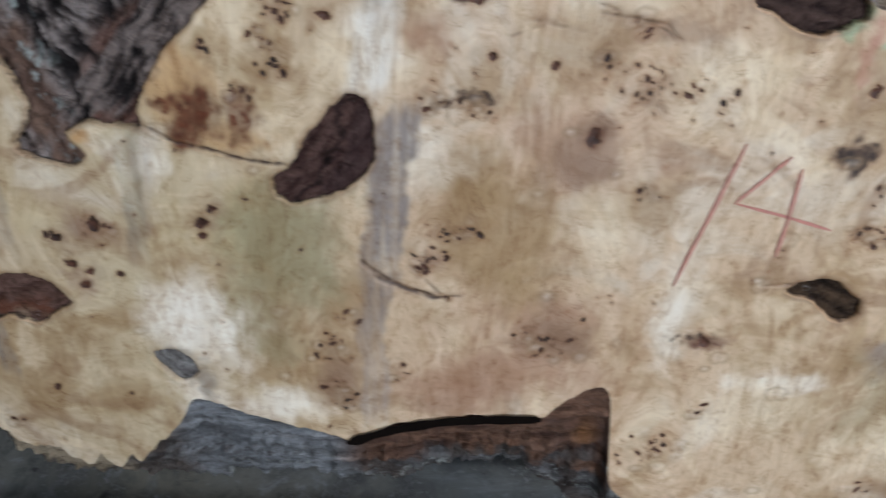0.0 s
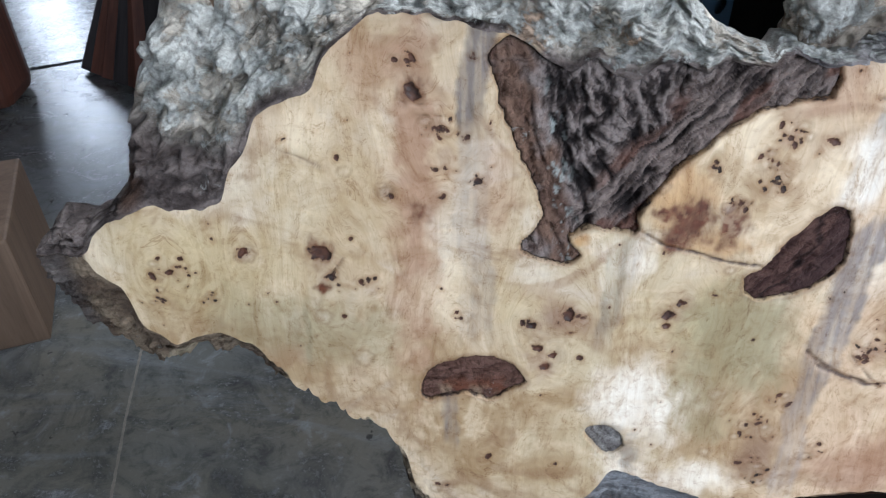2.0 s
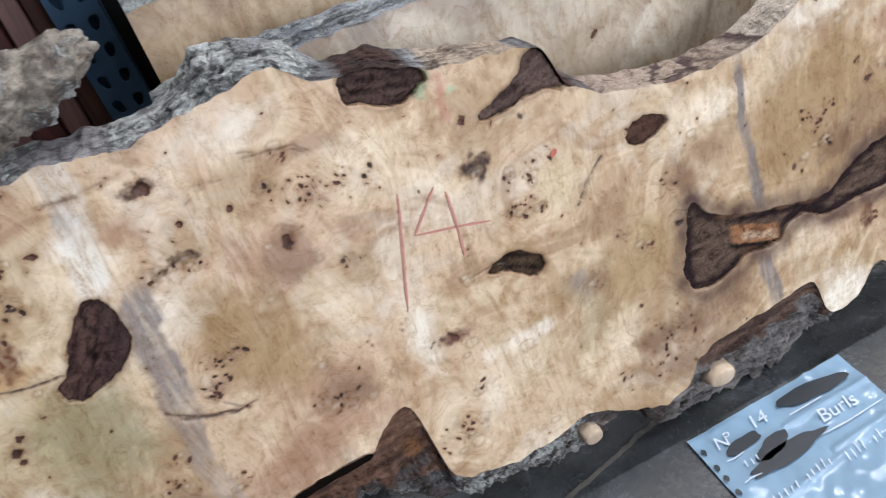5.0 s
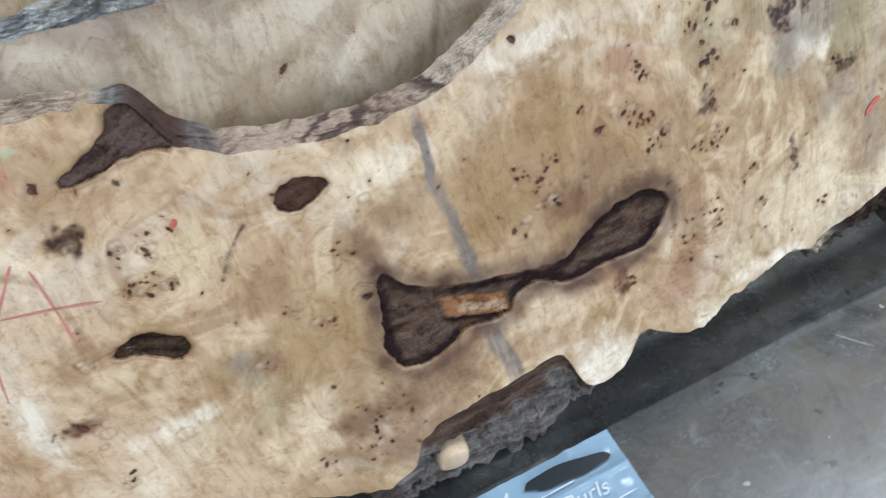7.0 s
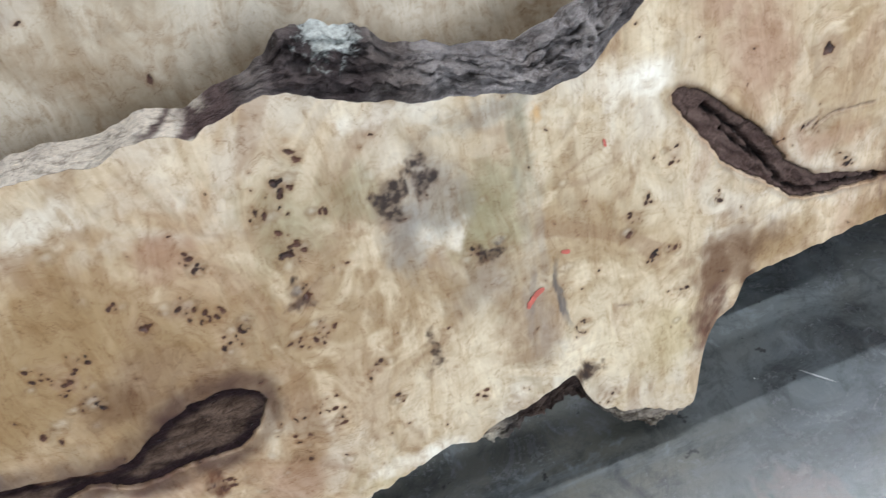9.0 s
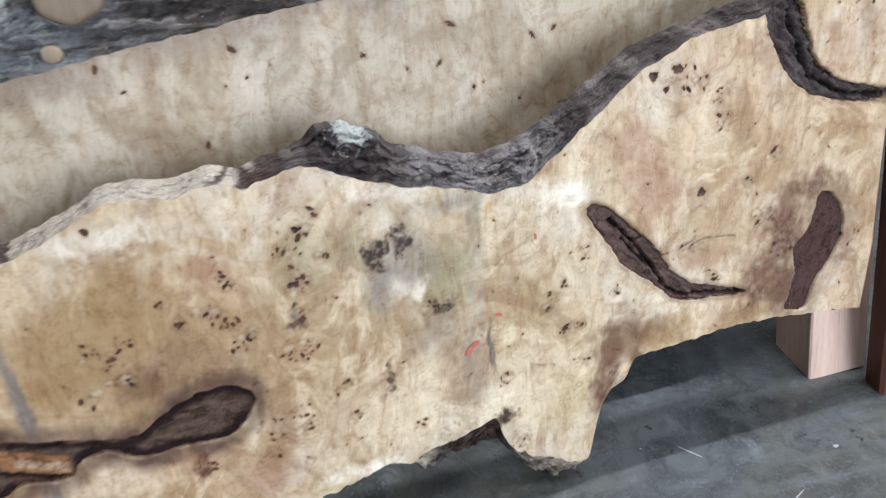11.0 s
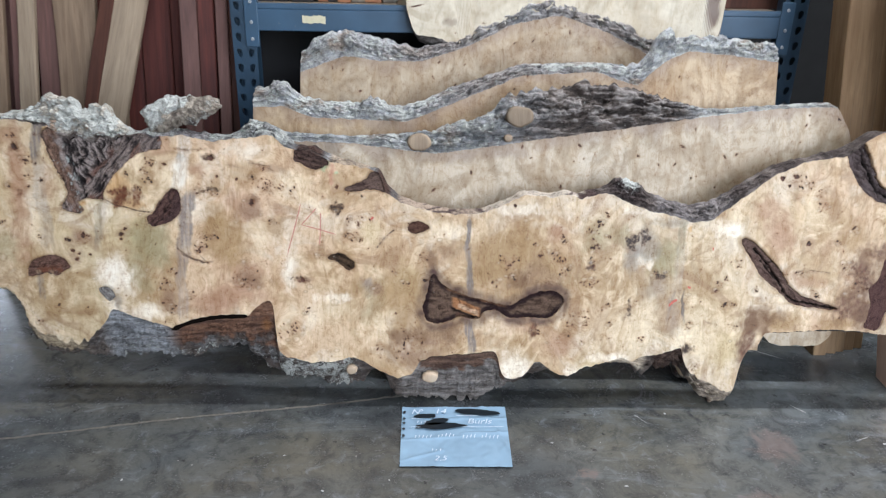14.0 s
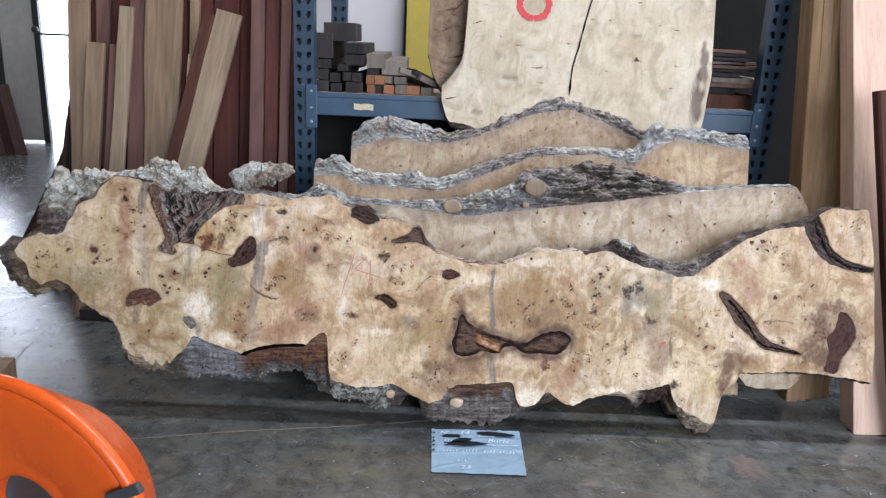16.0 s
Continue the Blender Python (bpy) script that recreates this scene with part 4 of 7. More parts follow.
    tint = stain(tint, u, v, [(-0.786, 0.465, 0.056, 0.043, 0.4), (-0.262, 0.466, 0.058, 0.075, 0.65), (-0.314, 0.382, 0.044, 0.048, 0.5), (-0.691, 0.451, 0.065, 0.042, 0.4), (0.927, 0.488, 0.053, 0.049, 0.45), (1.1, 0.453, 0.046, 0.036, 0.55), (1.11, 0.413, 0.033, 0.04, 0.5), (1.09, 0.428, 0.031, 0.042, 0.5), (0.99, 0.5, 0.023, 0.035, 0.4), (0.324, 0.313, 0.04, 0.069, 0.35)], OLIVE, 91)
    tint = stain(tint, u, v, [(-0.603, 0.618, 0.023, 0.17, 0.6), (-0.603, 0.472, 0.024, 0.064, 0.45), (-0.524, 0.62, 0.019, 0.054, 0.3), (-0.645, 0.732, 0.031, 0.031, 0.35), (-0.056, 0.315, 0.076, 0.033, 0.6), (-0.121, 0.294, 0.041, 0.034, 0.55), (0.00282, 0.573, 0.064, 0.044, 0.45), (-0.0286, 0.379, 0.057, 0.038, 0.6), (-0.14, 0.656, 0.022, 0.017, 0.6), (0.808, 0.503, 0.025, 0.025, 0.6), (0.84, 0.185, 0.046, 0.033, 0.5), (0.699, 0.238, 0.064, 0.024, 0.4), (1.41, 0.507, 0.037, 0.073, 0.55), (1.37, 0.566, 0.034, 0.032, 0.4), (1.5, 0.377, 0.042, 0.021, 0.5), (-0.231, 0.723, 0.029, 0.025, 0.4)], ROSY, 102)
    tint = stain(tint, u, v, [(-0.0827, 0.463, 0.069, 0.065, 0.6), (-0.106, 0.531, 0.036, 0.033, 0.5), (0.0473, 0.509, 0.051, 0.027, 0.4), (-0.0176, 0.652, 0.049, 0.034, 0.4), (-0.0846, 0.615, 0.032, 0.023, 0.4), (0.399, 0.292, 0.068, 0.13, 0.5), (0.716, 0.474, 0.075, 0.084, 0.65), (0.62, 0.379, 0.043, 0.042, 0.6), (0.646, 0.423, 0.069, 0.055, 0.6), (0.709, 0.335, 0.055, 0.041, 0.45), (0.807, 0.423, 0.037, 0.035, 0.5), (1.44, 0.255, 0.067, 0.025, 0.6), (1.6, 0.255, 0.049, 0.017, 0.5), (1.54, 0.423, 0.064, 0.056, 0.35), (0.247, 0.293, 0.052, 0.044, 0.4), (1.62, 0.501, 0.042, 0.051, 0.45)], GOLDEN, 113)
    tint = stain(tint, u, v, [(0.476, 0.426, 0.022, 0.026, 0.55), (0.525, 0.454, 0.033, 0.031, 0.35), (0.722, 0.362, 0.04, 0.029, 0.5), (0.389, 0.206, 0.036, 0.024, 0.6), (0.512, 0.221, 0.045, 0.032, 0.55), (0.449, 0.209, 0.037, 0.024, 0.5), (0.764, 0.389, 0.033, 0.042, 0.3), (0.802, 0.353, 0.046, 0.027, 0.5), (1.36, 0.253, 0.021, 0.041, 0.8), (1.4, 0.222, 0.014, 0.021, 0.8), (1.42, 0.276, 0.043, 0.016, 0.5), (1.66, 0.283, 0.033, 0.033, 0.7), (1.65, 0.423, 0.022, 0.05, 0.6), (1.63, 0.339, 0.039, 0.023, 0.5), (1.39, 0.278, 0.025, 0.05, 0.5), (0.442, 0.15, 0.083, 0.04, 0.45)], BROWNISH, 124)
    tint = stain(tint, u, v, [(-0.00658, 0.553, 0.036, 0.025, 0.45), (0.00402, 0.578, 0.015, 0.013, 0.65), (-0.0184, 0.361, 0.034, 0.028, 0.55), (-0.00118, 0.545, 0.023, 0.019, 0.5), (-0.00492, 0.361, 0.023, 0.02, 0.5), (0.31, 0.358, 0.019, 0.015, 0.5), (0.479, 0.191, 0.023, 0.0099, 0.5), (0.364, 0.25, 0.015, 0.015, 0.45), (-0.223, 0.311, 0.02, 0.042, 0.35), (-0.23, 0.297, 0.024, 0.029, 0.5), (0.334, 0.339, 0.016, 0.02, 0.5), (-0.455, 0.471, 0.023, 0.018, 0.5)], MAUVE, 146)
    tint = stain(tint, u, v, [(-0.363, 0.368, 0.054, 0.047, 0.85), (-0.372, 0.271, 0.038, 0.034, 0.7), (-0.288, 0.268, 0.044, 0.025, 0.6), (-0.382, 0.38, 0.036, 0.038, 0.6), (-0.392, 0.546, 0.022, 0.019, 0.5), (-0.183, 0.651, 0.022, 0.045, 0.7), (-0.143, 0.557, 0.032, 0.031, 0.5), (0.0995, 0.396, 0.02, 0.061, 0.6), (0.214, 0.316, 0.045, 0.016, 0.6), (0.00527, 0.707, 0.043, 0.021, 0.5), (0.53, 0.5, 0.043, 0.018, 0.5), (0.713, 0.559, 0.058, 0.017, 0.5), (1.05, 0.422, 0.025, 0.018, 0.6), (1.26, 0.518, 0.05, 0.022, 0.75), (1.07, 0.426, 0.011, 0.024, 0.7), (1.04, 0.563, 0.054, 0.0098, 0.4)], CHALK, 157)
    tint = stain(tint, u, v, [(-0.717, 0.678, 0.038, 0.028, 0.5), (-0.295, 0.675, 0.035, 0.032, 0.5), (-0.23, 0.628, 0.025, 0.028, 0.5), (0.0204, 0.469, 0.038, 0.043, 0.45), (0.11, 0.617, 0.06, 0.036, 0.5), (0.133, 0.633, 0.036, 0.018, 0.5), (0.503, 0.504, 0.073, 0.029, 0.4), (0.179, 0.279, 0.076, 0.034, 0.4), (1.01, 0.223, 0.057, 0.059, 0.45), (1.23, 0.194, 0.049, 0.054, 0.45), (1.49, 0.554, 0.063, 0.046, 0.4), (0.653, 0.236, 0.055, 0.024, 0.4), (0.35, 0.25, 0.034, 0.031, 0.4), (1.07, 0.267, 0.034, 0.054, 0.4), (-0.562, 0.5, 0.043, 0.04, 0.3)], PALE_WOOD, 168)
    tint = stain(tint, u, v, [(1.06, 0.468, 0.039, 0.047, 0.5), (1.12, 0.531, 0.039, 0.016, 0.45), (1.03, 0.449, 0.019, 0.017, 0.5), (1.08, 0.343, 0.038, 0.042, 0.3), (-0.389, 0.319, 0.019, 0.018, 0.7), (-0.368, 0.296, 0.01, 0.033, 0.5), (0.306, 0.348, 0.015, 0.02, 0.4), (1.02, 0.433, 0.022, 0.041, 0.5), (-0.176, 0.688, 0.012, 0.0095, 0.6)], GREYISH, 179)
    tint = stain(tint, u, v, [(1.64, 0.36, 0.035, 0.06, 0.55), (1.61, 0.3, 0.03, 0.03, 0.45), (1.355, 0.2, 0.02, 0.04, 0.5), (1.7, 0.46, 0.03, 0.02, 0.4), (1.345, 0.17, 0.018, 0.03, 0.6)], np.array((0.2, 0.1, 0.068)), 178, 1.0, 0.6)
    tint = stain(tint, u, v, [(-0.349, 0.625, 0.031, 0.029, 0.5), (-0.314, 0.567, 0.043, 0.013, 0.5), (-0.439, 0.566, 0.0077, 0.0074, 0.7), (1.17, 0.518, 0.0051, 0.0087, 0.8), (0.0133, 0.221, 0.0087, 0.016, 0.7), (-0.361, 0.595, 0.021, 0.024, 0.5), (-0.344, 0.607, 0.022, 0.034, 0.4)], OCHRE, 201)
    tint = blend(tint, (0.08, 0.065, 0.06), smooth01((-0.952 - u) / 0.008))
    tint = stain(tint, u, v, [(1.19, 0.181, 0.014, 0.009, 0.9), (1.178, 0.174, 0.01, 0.009, 0.9), (1.05, 0.493, 0.01, 0.017, 0.9), (1.1, 0.386, 0.014, 0.009, 0.85), (0.908, 0.418, 0.0044, 0.013, 0.6), (1.02, 0.293, 0.0053, 0.022, 0.5), (1.02, 0.479, 0.013, 0.019, 0.8), (0.909, 0.407, 0.013, 0.0064, 0.6), (-0.0958, 0.69, 0.0076, 0.0074, 0.8), (-0.113, 0.686, 0.0054, 0.0032, 0.7), (-0.1, 0.606, 0.015, 0.0053, 0.6), (-0.128, 0.6, 0.01, 0.0047, 0.5), (-0.105, 0.692, 0.012, 0.0074, 0.6), (0.221, 0.559, 0.012, 0.01, 0.8), (0.237, 0.565, 0.0079, 0.0065, 0.8), (0.293, 0.593, 0.0026, 0.0039, 0.8), (0.123, 0.37, 0.018, 0.0038, 0.6), (0.222, 0.56, 0.01, 0.012, 0.8)], DARKSTAIN, 135, 1.2, 0.9, 0.7)
    tint = stain(tint, u, v, [(-0.337, 0.587, 0.018, 0.023, 1), (-0.329, 0.596, 0.0096, 0.016, 0.95), (-0.296, 0.584, 0.014, 0.021, 0.79), (-0.366, 0.596, 0.0083, 0.0061, 0.95), (-0.347, 0.572, 0.013, 0.013, 0.73), (-0.604, 0.712, 0.011, 0.011, 1), (-0.702, 0.543, 0.011, 0.013, 1), (-0.702, 0.502, 0.0078, 0.0053, 0.84), (-0.345, 0.484, 0.0066, 0.0061, 0.95), (-0.467, 0.414, 0.0062, 0.0066, 0.84), (0.137, 0.363, 0.018, 0.006, 0.63), (0.00614, 0.573, 0.0074, 0.0081, 0.63), (-0.601, 0.592, 0.0087, 0.011, 0.42), (0.759, 0.226, 0.0094, 0.023, 0.53)], RUSTY, 190, 0.55, 0.75, 0.8)
    tint = stain(tint, u, v, [(0.195, 0.668, 0.008, 0.01, 0.5), (0.2, 0.679, 0.008, 0.008, 0.4), (0.225, 0.655, 0.006, 0.004, 0.4)], np.array((0.3, 0.55, 0.36)), 270)
    tint = stain(tint, u, v, [(0.212, 0.64, 0.006, 0.025, 0.35), (0.217, 0.665, 0.006, 0.015, 0.3)], np.array((0.55, 0.24, 0.19)), 272)
    tint = stain(tint, u, v, [(0.72, 0.11, 0.06, 0.05, 0.9), (0.48, 0.099, 0.025, 0.014, 0.9), (0.97, 0.15, 0.05, 0.015, 0.8), (0.9, 0.11, 0.05, 0.015, 0.8)], CHALK, 276)
    tint = tint * (1.03, 1.0, 0.94) * (tint.mean(-1, keepdims=True) / 0.43) ** 0.3
    # brown bloom round the clusters and the larger knots
    for j, (x, z, r) in enumerate([(x, z, r * 0.85) for x, z, r in clusters] + [(x, z, 0.006 + 2.2 * r) for x, z, r in named if r > 0.0048]):
        a, b = np.searchsorted(slab.u, (x - 4.2 * r, x + 4.2 * r))
        q = 0.9 / r
        d = np.hypot(u[a:b] - x, 1.2 * (v[a:b] - z)) / r + 0.9 * fbm(u[a:b] * q, v[a:b] * q, 3, 700 + j) + 0.5 * fbm(u[a:b] * 90, v[a:b] * 60, 3, 760)
        tint[a:b] = blend(tint[a:b], ((0.33, 0.215, 0.135), (0.38, 0.255, 0.19), (0.36, 0.27, 0.175))[j % 3], rng.uniform(0.15, 0.42) * smooth01((1.35 - d) / 1.1))
    # small burl eyes: faint rings with a paler heart
    for _ in range(260):
        x, z, r = (rng.uniform(-0.9, 1.8), rng.uniform(0.1, 0.74), rng.uniform(0.004, 0.011)) if rng.random() < 0.3 else (lambda c: (c[0] + rng.uniform(-1, 1) * c[2] * 1.2, c[1] + rng.uniform(-1, 1) * c[2], rng.uniform(0.003, 0.009)))(rng.choice(clusters))
        a, b = np.searchsorted(slab.u, (x - 0.03, x + 0.03))
        du, dv = u[a:b] - x, v[a:b] - z
        d = np.hypot(du, dv * rng.uniform(1.0, 1.7)) + 0.4 * r * perlin(du * 160 + x, dv * 160, 87)
        f = rng.uniform(0.25, 0.6)
        tint[a:b] = blend(tint[a:b], TAN * (0.72, 0.66, 0.6), f * smooth01(1 - np.abs(d - r) / 0.0035))
        tint[a:b] = blend(tint[a:b], WHITE, 0.6 * f * smooth01(1 - d / r))
    bands = [(-0.543, 0.777, -0.547, 0.687, 0.015, 0.95, GREY * 0.6), (-0.548, 0.684, -0.542, 0.447, 0.019, 0.4, GREY), (-0.569, 0.38, -0.57, 0.308, 0.0087, 0.6, GREY * 0.8), (-0.401, 0.558, -0.404, 0.46, 0.011, 0.5, OLIVE * 0.7), (-0.174, 0.699, -0.178, 0.68, 0.012, 0.6, GREY), (-0.16, 0.591, -0.184, 0.449, 0.019, 0.95, LILAC), (-0.181, 0.43, -0.188, 0.382, 0.017, 0.85, LILAC), (-0.194, 0.384, -0.193, 0.256, 0.016, 0.5, LILAC * 1.35), (-0.16, 0.752, -0.187, 0.61, 0.017, 0.6, CHALK)]
    bands += [(-0.387, 0.565, -0.41, 0.452, 0.012, 0.3, GREY), (0.577, 0.536, 0.576, 0.451, 0.0075, 0.85, GREY * 0.72), (0.576, 0.451, 0.585, 0.332, 0.0097, 0.85, GREY * 0.72), (0.585, 0.25, 0.588, 0.172, 0.012, 0.9, GREY * 0.75), (1.15, 0.538, 1.15, 0.466, 0.013, 0.6, OLIVE * 0.62), (1.17, 0.334, 1.17, 0.264, 0.0034, 0.9, GREY * 0.5), (1.14, 0.34, 1.13, 0.296, 0.0045, 0.6, GREY * 0.7), (1.15, 0.452, 1.14, 0.218, 0.016, 0.3, GREY), (-0.72, 0.481, -0.726, 0.409, 0.0037, 0.5, OLIVE * 0.7)]
    for k, (x0, z0, x1, z1, w, f, c) in enumerate(bands):
        tint = stripe(tint, u, v, x0, z0, x1, z1, w, f, c, 200 + 9 * k)
    # drying cracks and saw scores
    for k, (line, w) in enumerate([
              ([(-0.742, 0.654), (-0.720, 0.647), (-0.692, 0.634)], 0.0006),
              ([(-0.703, 0.511), (-0.690, 0.523), (-0.680, 0.537)], 0.0012),
              ([(-0.383, 0.576), (-0.356, 0.561), (-0.329, 0.556), (-0.295, 0.546), (-0.264, 0.543)], 0.0018),
              ([(-0.615, 0.701), (-0.607, 0.697), (-0.596, 0.699)], 0.0009),
              ([(-0.602, 0.689), (-0.578, 0.688)], 0.0006),
              ([(-0.199, 0.445), (-0.172, 0.425), (-0.134, 0.411)], 0.0018),
              ([(-0.191, 0.711), (-0.159, 0.708), (-0.129, 0.709), (-0.107, 0.712)], 0.0010),
              ([(-0.062, 0.670), (-0.039, 0.668)], 0.0009),
              ([(-0.002, 0.676), (0.052, 0.668)], 0.0012),
              ([(-0.200, 0.447), (-0.184, 0.428), (-0.134, 0.408), (-0.108, 0.411)], 0.0018),
              ([(-0.187, 0.710), (-0.157, 0.706)], 0.0012),
              ([(-0.072, 0.657), (-0.043, 0.667), (-0.014, 0.661)], 0.0006),
              ([(-0.005, 0.683), (0.040, 0.668), (0.062, 0.657)], 0.0009),
              ([(0.333, 0.456), (0.350, 0.480), (0.376, 0.503)], 0.0018),
              ([(0.175, 0.430), (0.200, 0.432), (0.238, 0.425)], 0.0012),
              ([(0.889, 0.402), (0.910, 0.411), (0.932, 0.426)], 0.0015),
              ([(1.005, 0.261), (1.020, 0.290)], 0.0012),
              ([(1.483, 0.396), (1.506, 0.405), (1.559, 0.399)], 0.0015),
              ([(1.466, 0.395), (1.489, 0.407)], 0.0012),
              ([(1.234, 0.257), (1.250, 0.252)], 0.0009),
              ([(-0.154, 0.443), (-0.140, 0.426), (-0.121, 0.406)], 0.0012)]):
        box_u = [p[0] for p in line]
        a, b = np.searchsorted(slab.u, (min(box_u) - 0.02, max(box_u) + 0.02))
        off = line_distance(line, u[a:b], v[a:b]) + 0.0035 * np.abs(fbm(u[a:b] * 60, v[a:b] * 60, 3, 300 + k))
        f = smooth01((w + 0.0012 - off) / 0.002)
        tint[a:b] = blend(tint[a:b], BROWNISH, 0.4 * smooth01((w + 0.007 - off) / 0.007) * smooth01(0.6 + fbm(u[a:b] * 40, v[a:b] * 40, 2, 330 + k)))
        tint[a:b] = blend(tint[a:b], UMBER, (0.9 if w > 0.0016 else 0.45) * f * smooth01(0.7 + 1.8 * fbm(u[a:b] * 60, v[a:b] * 60, 2, 310 + k)))
        slab.depth[a:b] += 0.0018 * f

    # bark pockets
    def outline(name, seed):
        shape = rounded(POCKETS[name], 2 if name in ("twin", "plum", "pebble", "russet") else 1)
        whole = lambda a, b: inside_distance(shape, a, b) + 0.0035 * fbm(a * 50, b * 50, 4, seed)
        return whole, lambda a, b: np.maximum(whole(a, b), np.maximum(b - np.interp(a, slab.u, slab.vt), np.interp(a, slab.u, slab.vb) - b) + 0.001)

    halo = {"twin": (0.012, 1.0), "cleft": (0.004, 0.45), "plum": (0.018, 0.5), "v": (0.002, 0.3), "rim": (0.003, 0.4), "crest": (0.003, 0.4), "pebble": (0.004, 0.2)}
    deep = {"v": 0.052, "rift": 0.03, "rim": 0.026, "crest": 0.02, "twin": 0.018, "cleft": 0.03, "ear": 0.018}
    fill = {"v": ((0.1, 0.085, 0.083), (0.3, 0.26, 0.25)), "ear": ((0.055, 0.027, 0.024), (0.15, 0.085, 0.07)), "russet": ((0.1, 0.05, 0.036), (0.2, 0.115, 0.088)),
            "twin": ((0.085, 0.052, 0.036), (0.18, 0.118, 0.084)), "cleft": ((0.1, 0.06, 0.05), (0.19, 0.125, 0.102)), "plum": ((0.088, 0.046, 0.042), (0.125, 0.068, 0.06)),
            "rift": ((0.05, 0.034, 0.033), (0.16, 0.125, 0.12)), "kite": ((0.085, 0.042, 0.03), (0.14, 0.075, 0.053)), "sooty": ((0.018, 0.012, 0.009), (0.12, 0.075, 0.045)), "pebble": ((0.42, 0.41, 0.38), (0.22, 0.205, 0.195)),
            "rim": ((0.035, 0.022, 0.02), (0.14, 0.088, 0.072)), "crest": ((0.08, 0.05, 0.043), (0.19, 0.13, 0.105))}
    crack_lines = {"cleft": [([(1.35, 0.462), (1.385, 0.425), (1.42, 0.38), (1.447, 0.336), (1.475, 0.318), (1.53, 0.308), (1.59, 0.297)], 0.003), ([(1.37, 0.43), (1.395, 0.4), (1.41, 0.385)], 0.0022), ([(1.38, 0.415), (1.4, 0.43)], 0.0018)],
                   "rift": [([(1.6, 0.74), (1.63, 0.68), (1.66, 0.625), (1.72, 0.592), (1.81, 0.576)], 0.0035)], "twin": [([(0.53, 0.262), (0.57, 0.264), (0.61, 0.262)], 0.002)]}
    for k, name in enumerate(POCKETS):
        shape = np.array(POCKETS[name])
        lo, hi = shape.min(0) - 0.06, shape.max(0) + 0.06
        a, b = np.searchsorted(slab.u, (lo[0], hi[0]))
        whole, edge = outline(name, 400 + k)
        sdf = np.full(u.shape, 1.0)
        sdf[a:b] = whole(u[a:b], v[a:b])
        slab.hollow(sdf, deep.get(name, 0.014), 0.003)
        if name not in ("twin", "plum", "pebble"):
            slab.rim = np.minimum(slab.rim, sdf)
        reach, f = halo.get(name, (0.003, 0.3))
        ring = smooth01(1.25 - np.clip(sdf, 0, 1) / (2 * reach))
        tint = blend(tint, (0.085, 0.042, 0.03), np.clip(f * ring * (0.75 + 0.5 * fbm(u * 30, v * 30, 2, 430 + k)) * (sdf < 0.4), 0, 1))

        def colour_of(gu, gv, s, n, name=name, k=k):
            c = blend(fill[name][0], fill[name][1], smooth01(0.45 + 0.8 * n))
            rim = {"twin": 0.019, "ear": 0.002, "cleft": 0.003, "plum": 0.001}.get(name, 0.0025)
            some = smooth01(0.95 + 1.8 * fbm(gu * 11, gv * 11, 2, 197)) if name == "twin" else 1.0
            c = blend(c, (0.022, 0.014, 0.015), 0.85 * some * smooth01((s + rim) / rim))
            if name == "twin":
                c = blend(c, (0.03, 0.016, 0.017), 0.95 * some * smooth01((s + 0.016 + 0.006 * fbm(gu * 40, gv * 40, 3, 99)) / 0.008))
            if name == "v":
                left, right, across_left, across_right, along_right = v_arms(gu, gv)
                c = blend((0.075, 0.06, 0.056), (0.36, 0.305, 0.28), smooth01(0.42 + 1.3 * n))
                rib = blend((0.13, 0.07, 0.047), (0.26, 0.155, 0.105), smooth01(0.5 + fbm(across_left * 60, gv * 14, 4, 93)))
                c = blend(c, rib, 0.9 * left * smooth01(1.1 + 1.8 * fbm(gu * 24, gv * 24, 3, 92)))
                c = blend(c, blend((0.1, 0.078, 0.072), (0.34, 0.27, 0.235), smooth01(0.45 + 0.9 * n)), 0.8 * right)
                c = blend(c, (0.22, 0.1, 0.068), 0.75 * right * smooth01(4.5 * fbm(across_right * 34, along_right * 9, 3, 96) - 0.6))
                c = blend(c, (0.02, 0.017, 0.017), 0.9 * smooth01(-0.35 - 1.8 * n))
                c = blend(c, (0.5, 0.55, 0.52), 0.8 * smooth01((0.02 - np.abs(gu + 0.464 + (gv - 0.62) * 0.2)) / 0.02) * smooth01(0.1 - 20 * np.abs(gv - 0.62) + 2.2) * smooth01(5 * fbm(gu * 70, gv * 45, 4, 8, 0.65) - 0.9))
                c = blend(c, (0.018, 0.013, 0.012), smooth01((s + 0.003) / 0.0025) * smooth01((-0.44 - gu) / 0.02))
            if name == "ear":
                c = blend(c, blend((0.062, 0.034, 0.032), (0.1, 0.06, 0.055), smooth01(0.5 + fbm(gu * 60, gv * 60, 3, 190))), 0.9 * smooth01((gu + 0.222 - 0.45 * (gv - 0.55) + 0.01 * fbm(gu * 40, gv * 40, 3, 191)) / 0.01))
                c = blend(c, (0.015, 0.01, 0.01), 0.9 * smooth01((0.004 - np.abs(gu + 0.228 - 0.45 * (gv - 0.55) + 0.014 * fbm(gu * 30, gv * 60, 3, 192))) / 0.004))
            if name == "russet":
                c = blend(c, (0.2, 0.075, 0.042), 0.8 * smooth01(4 * fbm(gu * 26, gv * 32, 4, 193) - 0.1) * smooth01((0.405 - gv) / 0.02))
                c = blend(c, (0.42, 0.3, 0.2), 0.75 * smooth01(4 * fbm(gu * 30, gv * 30, 4, 194) - 0.5) * smooth01((0.39 - gv) / 0.015))
